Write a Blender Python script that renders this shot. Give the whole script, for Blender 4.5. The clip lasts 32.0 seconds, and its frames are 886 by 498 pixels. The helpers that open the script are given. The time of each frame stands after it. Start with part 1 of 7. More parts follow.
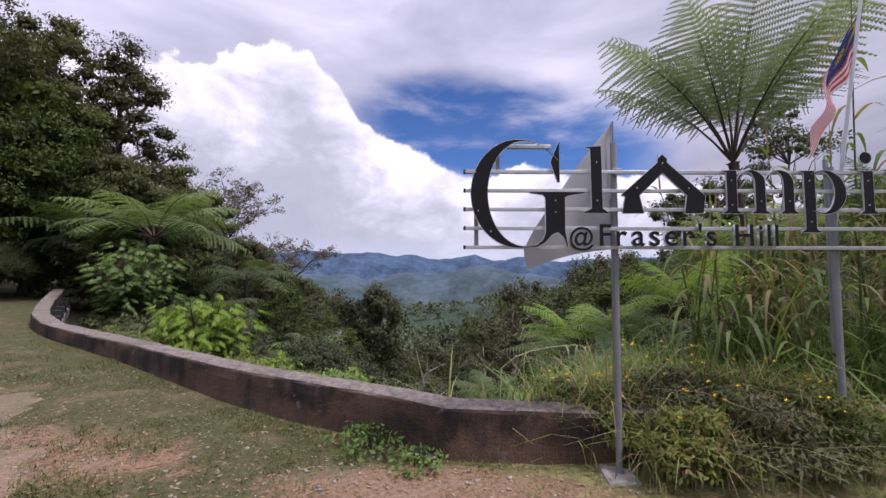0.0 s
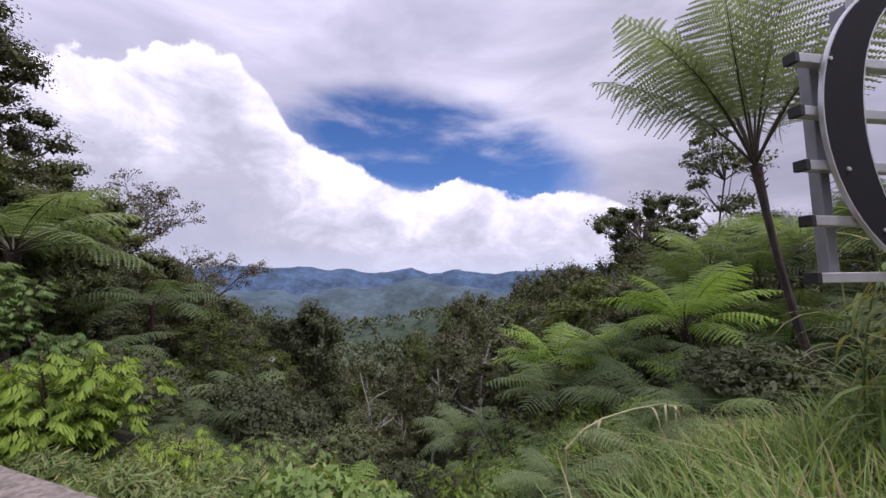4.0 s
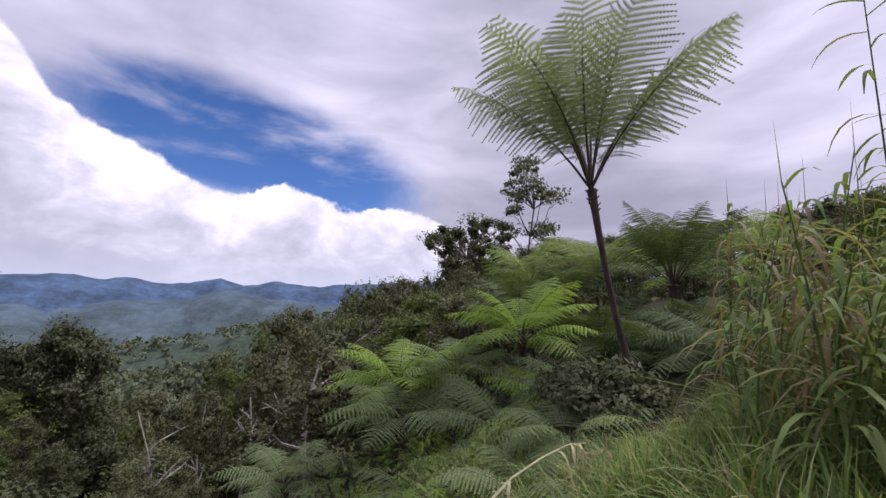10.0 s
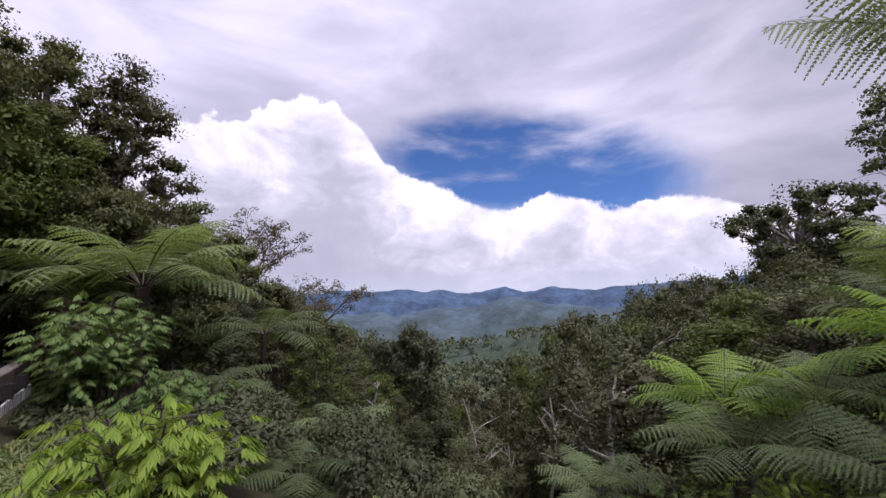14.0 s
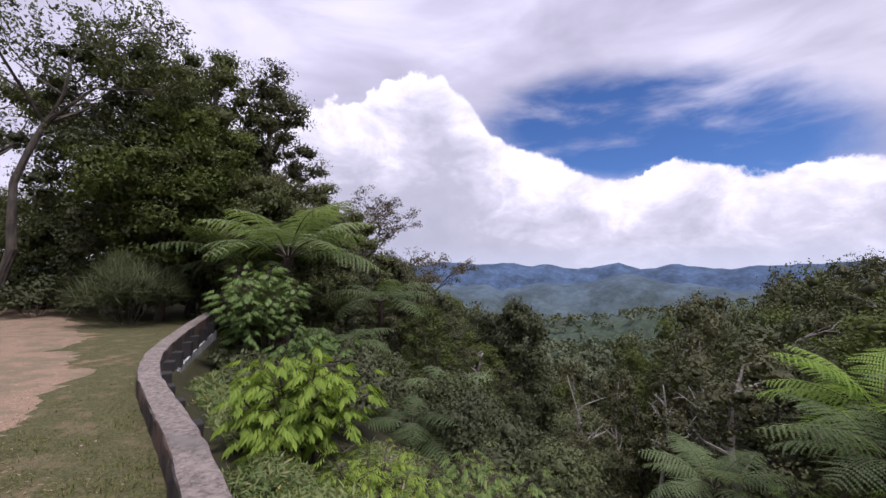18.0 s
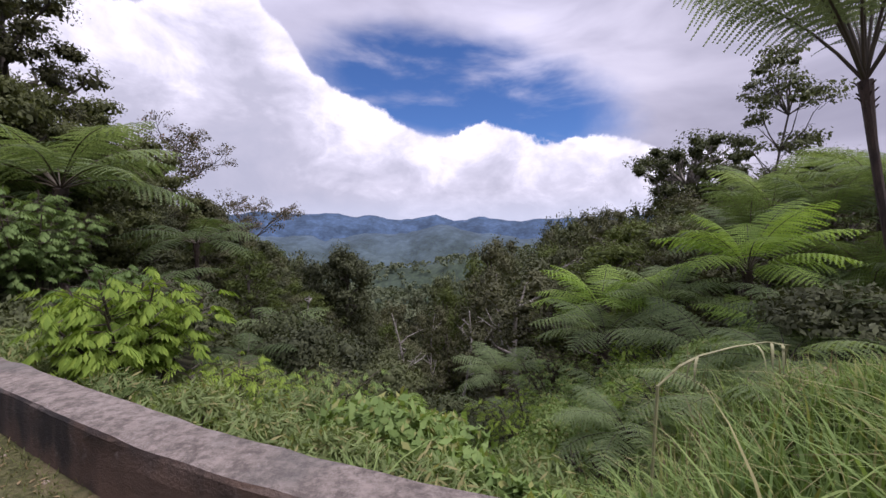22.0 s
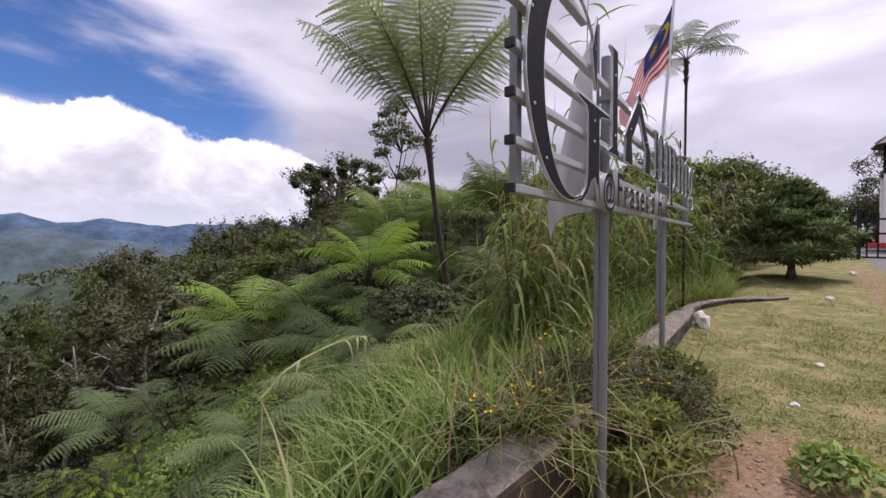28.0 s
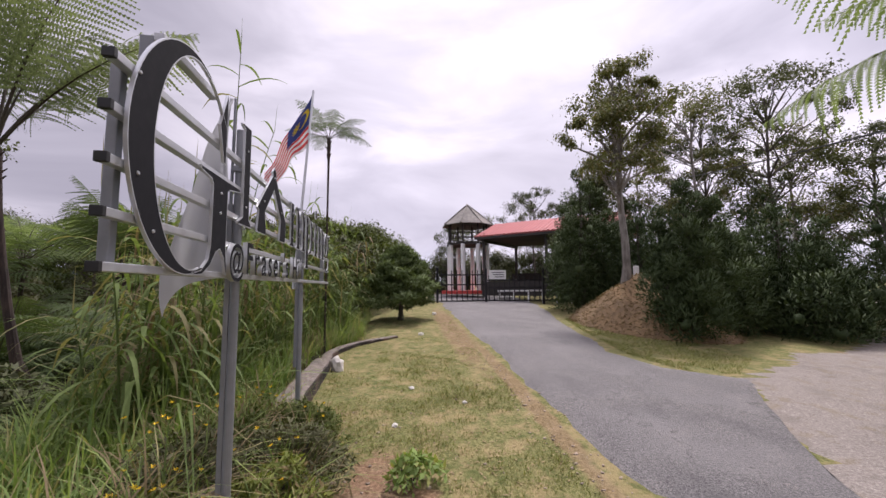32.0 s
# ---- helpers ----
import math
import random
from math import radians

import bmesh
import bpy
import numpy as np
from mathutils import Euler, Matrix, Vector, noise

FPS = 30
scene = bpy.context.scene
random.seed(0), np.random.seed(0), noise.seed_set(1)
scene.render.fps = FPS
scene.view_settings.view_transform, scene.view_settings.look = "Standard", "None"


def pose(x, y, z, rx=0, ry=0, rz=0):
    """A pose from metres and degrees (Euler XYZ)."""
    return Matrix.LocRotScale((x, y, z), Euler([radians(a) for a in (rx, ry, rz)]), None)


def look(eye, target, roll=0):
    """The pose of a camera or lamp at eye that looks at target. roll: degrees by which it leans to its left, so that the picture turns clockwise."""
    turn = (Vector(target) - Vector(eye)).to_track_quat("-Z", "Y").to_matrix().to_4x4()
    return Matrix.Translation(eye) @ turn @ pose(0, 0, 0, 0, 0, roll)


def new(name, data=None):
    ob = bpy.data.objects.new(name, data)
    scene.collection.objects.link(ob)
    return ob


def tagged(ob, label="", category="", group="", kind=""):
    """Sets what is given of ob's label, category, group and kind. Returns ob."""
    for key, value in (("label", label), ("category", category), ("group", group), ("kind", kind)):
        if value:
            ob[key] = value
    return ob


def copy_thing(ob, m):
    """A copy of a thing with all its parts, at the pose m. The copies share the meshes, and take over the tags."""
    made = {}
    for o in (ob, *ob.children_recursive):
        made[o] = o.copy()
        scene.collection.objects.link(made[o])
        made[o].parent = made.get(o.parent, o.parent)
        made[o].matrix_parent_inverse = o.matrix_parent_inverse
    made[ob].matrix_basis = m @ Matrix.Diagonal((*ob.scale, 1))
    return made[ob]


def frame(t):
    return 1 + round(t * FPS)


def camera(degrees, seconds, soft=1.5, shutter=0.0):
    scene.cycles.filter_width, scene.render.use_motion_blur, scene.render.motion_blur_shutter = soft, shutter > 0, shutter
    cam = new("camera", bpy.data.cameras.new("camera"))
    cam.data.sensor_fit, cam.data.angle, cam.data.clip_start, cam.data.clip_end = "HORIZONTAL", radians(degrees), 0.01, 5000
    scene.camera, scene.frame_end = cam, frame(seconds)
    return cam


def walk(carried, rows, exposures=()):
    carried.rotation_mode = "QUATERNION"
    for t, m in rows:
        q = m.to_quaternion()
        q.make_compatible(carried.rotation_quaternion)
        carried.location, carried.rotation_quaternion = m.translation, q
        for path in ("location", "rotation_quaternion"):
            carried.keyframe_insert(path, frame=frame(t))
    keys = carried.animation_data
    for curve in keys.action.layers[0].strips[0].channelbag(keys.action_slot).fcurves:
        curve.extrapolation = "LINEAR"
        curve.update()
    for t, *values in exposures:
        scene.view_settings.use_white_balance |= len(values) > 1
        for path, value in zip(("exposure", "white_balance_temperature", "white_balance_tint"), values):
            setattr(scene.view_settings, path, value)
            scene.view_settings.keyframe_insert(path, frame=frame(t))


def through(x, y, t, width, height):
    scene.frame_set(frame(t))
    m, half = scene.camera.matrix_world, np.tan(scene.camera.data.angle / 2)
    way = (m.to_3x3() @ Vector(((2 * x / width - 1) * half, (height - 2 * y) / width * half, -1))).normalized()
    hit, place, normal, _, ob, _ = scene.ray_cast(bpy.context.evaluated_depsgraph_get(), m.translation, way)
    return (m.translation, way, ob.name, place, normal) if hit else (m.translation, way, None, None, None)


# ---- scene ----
# ---------------------------------------------------------------- camera
cam = camera(96.1, 32.0)
PATH = [
    (0, (0.978, 0.010, 1.557), (0.876, 2.003, 1.678), 0.37),
    (1, (0.457, 0.336, 1.604), (0.453, 2.333, 1.708), -0.68),
    (2, (0.194, 0.903, 1.638), (0.305, 2.897, 1.756), -0.75),
    (3, (-0.023, 1.548, 1.703), (0.194, 3.528, 1.890), -0.56),
    (3.5, (-0.045, 1.871, 1.751), (0.177, 3.849, 1.947), -0.59),
    (5.5, (-0.141, 2.868, 1.727), (0.073, 4.852, 1.859), -1.49),
    (6, (-0.136, 3.075, 1.749), (0.134, 5.052, 1.884), -1.56),
    (7, (-0.151, 3.372, 1.713), (0.252, 5.329, 1.810), -1.60),
    (8, (-0.045, 3.576, 1.738), (0.490, 5.501, 1.832), -0.65),
    (9, (-0.057, 3.671, 1.747), (0.836, 5.455, 1.891), -0.25),
    (10, (-0.104, 3.638, 1.753), (0.914, 5.342, 1.999), -0.43),
    (11, (-0.226, 3.536, 1.764), (0.517, 5.360, 2.109), -0.87),
    (12, (-0.355, 3.474, 1.825), (0.005, 5.414, 2.152), -1.50),
    (13, (-0.386, 3.514, 1.879), (-0.355, 5.488, 2.195), -1.65),
    (14, (-0.530, 3.789, 1.863), (-0.766, 5.754, 2.157), -2.29),
    (15, (-0.573, 3.700, 1.715), (-1.119, 5.605, 1.982), -1.41),
    (15.5, (-0.344, 3.421, 1.671), (-1.030, 5.283, 1.921), -0.67),
    (17.5, (-0.239, 3.464, 1.945), (-1.119, 5.250, 2.135), 0.25),
    (18, (-0.337, 3.358, 1.931), (-1.087, 5.205, 2.102), 0.02),
    (19, (-0.422, 3.233, 1.791), (-0.940, 5.162, 1.900), 0.19),
    (20, (-0.321, 3.054, 1.679), (-0.663, 5.023, 1.734), 0.50),
    (21, (-0.525, 2.936, 1.555), (-0.617, 4.933, 1.543), 0.13),
    (22, (-0.519, 2.668, 1.517), (-0.425, 4.664, 1.439), -0.29),
    (23, (-0.299, 2.501, 1.517), (-0.024, 4.480, 1.427), -0.03),
    (24, (-0.175, 2.432, 1.525), (0.358, 4.357, 1.416), -0.44),
    (24.5, (-0.166, 2.420, 1.519), (0.428, 4.326, 1.398), -0.44),
    (26.5, (-0.145, 2.359, 1.568), (0.680, 4.176, 1.437), -0.54),
    (27, (-0.084, 2.372, 1.578), (0.909, 4.104, 1.462), -0.64),
    (28, (-0.068, 2.412, 1.593), (1.428, 3.739, 1.552), 0.10),
    (29, (-0.203, 2.412, 1.649), (1.656, 3.145, 1.735), 0.33),
    (30, (-0.171, 2.283, 1.679), (1.803, 2.547, 1.856), 0.32),
    (31, (-0.137, 2.251, 1.688), (1.852, 2.245, 1.894), 0.03),
    (32, (-0.126, 2.257, 1.693), (1.857, 2.081, 1.890), -0.41),
]
walk(cam, [(t, look(eye, target, roll)) for t, eye, target, roll in PATH], [(0.0, 0.22, 5980.0, 22.0), (24.0, 0.22, 6030.0, 22.0), (28.5, 0.34, 6300.0, 20.0), (32.0, 0.36, 6400.0, 19.0)])

# ---------------------------------------------------------------- world, sun
SUN_EL, SUN_AZ = radians(62), radians(118)     # azimuth from +y towards +x


class Nodes:
    """Short way of wiring shader nodes."""

    def __init__(self, tree):
        self.tree = tree
        tree.nodes.clear()

    def add(self, kind):
        return self.tree.nodes.new("ShaderNode" + kind)

    def link(self, a, b):
        self.tree.links.new(a, b)

    def put(self, sock, v):
        if hasattr(v, "is_output"):
            self.link(v, sock)
        else:
            sock.default_value = v

    def math(self, op, a, b=0.0, c=0.0, clamp=False):
        n = self.add("Math")
        n.operation, n.use_clamp = op, clamp
        for s, v in zip(n.inputs, (a, b, c)):
            self.put(s, v)
        return n.outputs[0]

    def step(self, v, lo, hi, to_lo=0.0, to_hi=1.0):
        n = self.add("MapRange")
        n.interpolation_type, n.clamp = "SMOOTHSTEP", True
        for s, x in zip(n.inputs, (v, lo, hi, to_lo, to_hi)):
            self.put(s, x)
        return n.outputs[0]

    def noise(self, vec, scale, detail=3.0, rough=0.5, distort=0.0):
        n = self.add("TexNoise")
        if vec is not None:
            self.link(vec, n.inputs["Vector"])
        n.inputs["Scale"].default_value, n.inputs["Detail"].default_value = scale, detail
        n.inputs["Roughness"].default_value, n.inputs["Distortion"].default_value = rough, distort
        return n.outputs["Fac"]

    def mix(self, f, a, b, blend="MIX"):
        n = self.add("Mix")
        n.data_type, n.blend_type = "RGBA", blend
        self.put(n.inputs[0], f)
        for s, v in zip((n.inputs[6], n.inputs[7]), (a, b)):
            self.put(s, (*v, 1.0) if isinstance(v, tuple) and len(v) == 3 else v)
        return n.outputs[2]

    def scaled(self, vec, s):
        n = self.add("Mapping")
        self.link(vec, n.inputs["Vector"])
        n.inputs["Scale"].default_value = s
        return n.outputs["Vector"]

    def ramp(self, v, stops):
        n = self.add("ValToRGB")
        self.put(n.inputs[0], v)
        e = n.color_ramp.elements
        while len(e) < len(stops):
            e.new(0.5)
        for x, (p, c) in zip(e, stops):
            x.position, x.color = p, (*c, 1.0) if len(c) == 3 else c
        return n.outputs[0]


def build_world():
    w = bpy.data.worlds.new("sky")
    scene.world = w
    w.use_nodes = True
    k = Nodes(w.node_tree)
    way = k.add("TexCoord").outputs["Generated"]
    sep = k.add("SeparateXYZ")
    k.link(way, sep.inputs[0])
    X, Y, Z = sep.outputs
    az = k.math("DEGREES", k.math("ARCTAN2", X, Y))
    el = k.math("DEGREES", k.math("ARCSINE", Z))
    sky = k.add("TexSky")
    sky.sky_type, sky.sun_disc, sky.sun_elevation, sky.sun_rotation = "NISHITA", False, SUN_EL, SUN_AZ
    sky.air_density, sky.dust_density, sky.altitude = 1.0, 0.3, 1200.0
    blue = k.mix(1.0, sky.outputs[0], (0.050, 0.070, 0.098), "MULTIPLY")
    # puffs: wobble of the directions
    n1 = k.noise(way, 5.0, 6.0, 0.62)
    n2 = k.noise(way, 16.0, 5.0, 0.6)
    n3 = k.noise(way, 2.2, 4.0, 0.55)
    wob = k.math("ADD", k.math("MULTIPLY", k.math("SUBTRACT", n1, 0.5), 5.0), k.math("MULTIPLY", k.math("SUBTRACT", n2, 0.5), 4.5))
    azw = k.math("ADD", az, k.math("MULTIPLY", k.math("SUBTRACT", n2, 0.5), 4.0))
    # high veil of grey cloud with soft streaks
    soft = k.noise(k.scaled(way, (1.0, 1.0, 3.2)), 2.6, 5.0, 0.5, 0.4)
    veil = k.ramp(soft, [(0.30, (0.47, 0.46, 0.54)), (0.47, (0.60, 0.585, 0.67)), (0.60, (0.76, 0.735, 0.82)), (0.75, (0.88, 0.85, 0.92))])
    glow = k.step(k.math("ADD", k.math("ABSOLUTE", k.math("SUBTRACT", az, 100.0)), k.math("MULTIPLY", k.math("ABSOLUTE", k.math("SUBTRACT", el, 40.0)), 1.3)), 0.0, 62.0, 0.28, 0.0)
    shade = k.step(k.math("ABSOLUTE", k.math("SUBTRACT", az, 48.0)), 8.0, 40.0, 0.74, 1.0)
    veil = k.mix(1.0, veil, shade, "MULTIPLY")
    veil = k.mix(glow, veil, (1.25, 1.2, 1.22))
    # blue opening, with thin cirrus across it
    dx = k.math("DIVIDE", k.math("SUBTRACT", azw, 5.5), 23.0)
    up = k.math("ADD", k.math("MULTIPLY", k.math("SUBTRACT", az, 5.0), 0.17), k.math("SUBTRACT", el, 19.0))
    dy = k.math("DIVIDE", k.math("ADD", up, k.math("MULTIPLY", k.math("SUBTRACT", n3, 0.5), 6.0)), 8.2)
    r = k.math("ADD", k.math("POWER", k.math("ABSOLUTE", dx), 2.0), k.math("POWER", k.math("ABSOLUTE", dy), 2.0))
    hole = k.step(r, 1.25, 0.45)
    cir = k.noise(k.scaled(way, (1.6, 1.6, 5.0)), 2.4, 5.0, 0.55, 0.25)
    hole = k.math("MULTIPLY", hole, k.step(cir, 0.70, 0.42, 0.35, 1.0))
    col = k.mix(hole, veil, blue)
    # big cumulus: its top line over the azimuth
    fc = k.add("FloatCurve")
    k.put(fc.inputs["Value"], k.math("DIVIDE", k.math("ADD", azw, 60.0), 120.0))
    pts = [(-60, 20), (-43, 22.6), (-36, 24.4), (-30, 26.6), (-25, 28.2), (-20, 26.2), (-16.2, 22.4), (-13.5, 20.2), (-9, 18.0), (-3, 15.4),
           (3, 13.4), (7.5, 15.0), (11, 14.7), (16, 12.8), (26, 12.6), (33, 10.2), (60, 8)]
    cv = fc.mapping.curves[0]
    while len(cv.points) < len(pts):
        cv.points.new(0.5, 0.5)
    for p, (a, b) in zip(cv.points, pts):
        p.location, p.handle_type = ((a + 60) / 120, b / 40), "AUTO"
    fc.mapping.update()
    top = k.math("MULTIPLY", fc.outputs[0], 40.0)
    over = k.math("SUBTRACT", k.math("ADD", top, k.math("MULTIPLY", wob, 0.95)), el)     # degrees below the rim
    side = k.math("MULTIPLY", k.step(az, -75.0, -44.0), k.step(az, 48.0, 26.0))
    cum = k.math("MULTIPLY", k.step(over, -0.35, 0.45), side)
    body = k.noise(k.scaled(way, (1.0, 1.0, 1.6)), 7.0, 6.0, 0.6, 0.3)
    depth = k.math("ADD", k.math("ADD", k.math("MULTIPLY", over, 0.042), 0.10), k.math("MULTIPLY", k.math("SUBTRACT", body, 0.5), 1.6))
    lit = k.ramp(depth, [(0.0, (1.06, 1.02, 1.05)), (0.20, (0.86, 0.83, 0.88)), (0.40, (0.655, 0.64, 0.70)), (0.66, (0.51, 0.505, 0.565)), (1.0, (0.45, 0.455, 0.52))])
    col = k.mix(cum, col, lit)
    # haze band over the far hills
    haze = k.math("MULTIPLY", k.step(el, 6.5, 1.0), 0.6)
    col = k.mix(haze, col, (0.62, 0.66, 0.76))
    below = k.step(el, 0.0, -6.0)
    col = k.mix(below, col, (0.10, 0.12, 0.10))
    # the cloud deck is brightest overhead and round the sun
    high = k.step(el, 36.0, 70.0, 1.0, 2.0)
    bg = k.add("Background")
    k.link(col, bg.inputs[0])
    k.put(bg.inputs[1], high)
    out = k.add("OutputWorld")
    k.link(bg.outputs[0], out.inputs[0])


build_world()
sun = new("sun", bpy.data.lights.new("sun", "SUN"))
sun.data.energy, sun.data.angle, sun.data.color = 3.1, radians(9), (1.0, 0.96, 0.9)
sun_way = Vector((math.sin(SUN_AZ) * math.cos(SUN_EL), math.cos(SUN_AZ) * math.cos(SUN_EL), math.sin(SUN_EL)))
sun.matrix_world = look((0, 0, 60), Vector((0, 0, 60)) - sun_way)


# ---------------------------------------------------------------- materials
def material(name):
    m = bpy.data.materials.new(name)
    m.use_nodes = True
    k = Nodes(m.node_tree)
    out = k.add("OutputMaterial")
    b = k.add("BsdfPrincipled")
    k.link(b.outputs[0], out.inputs[0])
    return m, k, b, out


def bump(k, b, height, strength, distance=0.02):
    n = k.add("Bump")
    n.inputs["Strength"].default_value, n.inputs["Distance"].default_value = strength, distance
    k.link(height, n.inputs["Height"])
    k.link(n.outputs[0], b.inputs["Normal"])


def leaf_material(name, dark, light, dry=None, rough=0.6, through=0.3, per_thing=0.35):
    """Foliage: colour from leaf to leaf and plant to plant, some light comes through."""
    m, k, b, out = material(name)
    isl = k.add("NewGeometry").outputs["Random Per Island"]
    info = k.add("ObjectInfo")
    pos = k.add("TexCoord").outputs["Object"]
    patch, grain = k.noise(pos, 0.9, 2.0), k.noise(pos, 11.0, 3.0, 0.7)
    f = k.math("ADD", k.math("MULTIPLY", isl, 0.46), k.math("MULTIPLY", patch, 0.50), clamp=True)
    f = k.math("ADD", f, k.math("MULTIPLY", k.math("SUBTRACT", grain, 0.5), 0.7), clamp=True)
    f = k.math("ADD", f, k.math("MULTIPLY", k.math("SUBTRACT", info.outputs["Random"], 0.5), per_thing), clamp=True)
    col = k.mix(f, dark, light)
    if dry:
        pick = k.math("GREATER_THAN", k.math("FRACT", k.math("MULTIPLY", isl, 7.31)), 0.86)
        col = k.mix(k.math("MULTIPLY", pick, 0.8), col, dry)
    k.link(col, b.inputs["Base Color"])
    b.inputs["Roughness"].default_value = rough
    b.inputs["Specular IOR Level"].default_value = 0.12
    t = k.add("BsdfTranslucent")
    k.link(k.mix(1.0, col, (1.15, 1.2, 0.6), "MULTIPLY"), t.inputs[0])
    mixer = k.add("MixShader")
    mixer.inputs[0].default_value = through
    k.link(b.outputs[0], mixer.inputs[1])
    k.link(t.outputs[0], mixer.inputs[2])
    k.link(mixer.outputs[0], out.inputs[0])
    return m


def bark_material(name, a, b2, scale=6.0):
    m, k, b, out = material(name)
    pos = k.add("TexCoord").outputs["Object"]
    n = k.noise(k.scaled(pos, (1, 1, 0.25)), scale, 6.0, 0.65)
    blot = k.noise(pos, 1.3, 3.0)
    f = k.math("ADD", k.math("MULTIPLY", n, 0.6), k.math("MULTIPLY", blot, 0.45), clamp=True)
    k.link(k.mix(k.step(f, 0.35, 0.72), a, b2), b.inputs["Base Color"])
    b.inputs["Roughness"].default_value = 0.85
    bump(k, b, n, 0.8, 0.03)
    return m


def plain(name, colour, rough=0.6, metal=0.0, vary=0.15, scale=12.0, bumpy=0.1):
    """A surface of one colour with fine grain and soft blotches."""
    m, k, b, out = material(name)
    pos = k.add("TexCoord").outputs["Object"]
    n, g = k.noise(pos, scale, 5.0, 0.6), k.noise(pos, scale * 0.12, 3.0)
    f = k.math("ADD", k.math("MULTIPLY", n, 0.5), k.math("MULTIPLY", g, 0.5))
    lo, hi = tuple(c * (1 - vary) for c in colour), tuple(min(1.0, c * (1 + vary)) for c in colour)
    k.link(k.mix(k.step(f, 0.3, 0.7), lo, hi), b.inputs["Base Color"])
    k.put(b.inputs["Roughness"], k.step(n, 0.2, 0.8, max(0.05, rough - 0.1), min(1.0, rough + 0.12)))
    b.inputs["Metallic"].default_value = metal
    bump(k, b, n, bumpy, 0.01)
    return m


def concrete_wall():
    """Old cement wall: grey worn top, sides black with algae and brown earth stains running down."""
    m, k, b, out = material("old_concrete")
    pos = k.add("TexCoord").outputs["Object"]
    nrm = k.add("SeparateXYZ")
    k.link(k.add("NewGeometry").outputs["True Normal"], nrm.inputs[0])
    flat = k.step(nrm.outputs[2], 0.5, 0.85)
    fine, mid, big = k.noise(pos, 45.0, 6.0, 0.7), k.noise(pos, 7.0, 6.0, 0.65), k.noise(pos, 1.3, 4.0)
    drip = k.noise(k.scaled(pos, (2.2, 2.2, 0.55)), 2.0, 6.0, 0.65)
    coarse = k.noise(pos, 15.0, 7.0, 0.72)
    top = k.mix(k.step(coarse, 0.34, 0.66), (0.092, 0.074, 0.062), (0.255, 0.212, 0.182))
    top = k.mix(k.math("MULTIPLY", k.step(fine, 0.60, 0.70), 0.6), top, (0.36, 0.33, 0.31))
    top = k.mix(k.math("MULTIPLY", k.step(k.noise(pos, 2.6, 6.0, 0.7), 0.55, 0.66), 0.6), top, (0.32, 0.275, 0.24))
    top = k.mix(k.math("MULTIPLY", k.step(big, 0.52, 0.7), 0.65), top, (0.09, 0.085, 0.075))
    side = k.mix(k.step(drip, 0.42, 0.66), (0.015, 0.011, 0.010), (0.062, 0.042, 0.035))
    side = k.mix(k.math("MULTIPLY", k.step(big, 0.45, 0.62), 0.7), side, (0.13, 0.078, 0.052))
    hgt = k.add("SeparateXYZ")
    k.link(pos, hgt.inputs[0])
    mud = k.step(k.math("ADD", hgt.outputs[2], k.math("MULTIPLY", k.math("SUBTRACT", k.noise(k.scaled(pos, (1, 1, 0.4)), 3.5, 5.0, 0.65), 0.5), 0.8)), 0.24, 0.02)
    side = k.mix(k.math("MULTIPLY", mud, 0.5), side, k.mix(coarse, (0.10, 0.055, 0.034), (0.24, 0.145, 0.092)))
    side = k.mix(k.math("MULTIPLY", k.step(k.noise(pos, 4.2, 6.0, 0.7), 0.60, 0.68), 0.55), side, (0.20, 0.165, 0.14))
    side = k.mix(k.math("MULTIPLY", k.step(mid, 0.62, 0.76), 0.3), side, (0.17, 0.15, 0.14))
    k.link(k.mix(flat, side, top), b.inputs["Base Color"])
    b.inputs["Roughness"].default_value = 0.9
    bump(k, b, k.math("ADD", k.math("MULTIPLY", coarse, 0.9), k.math("MULTIPLY", fine, 0.4)), 0.9, 0.025)
    return m


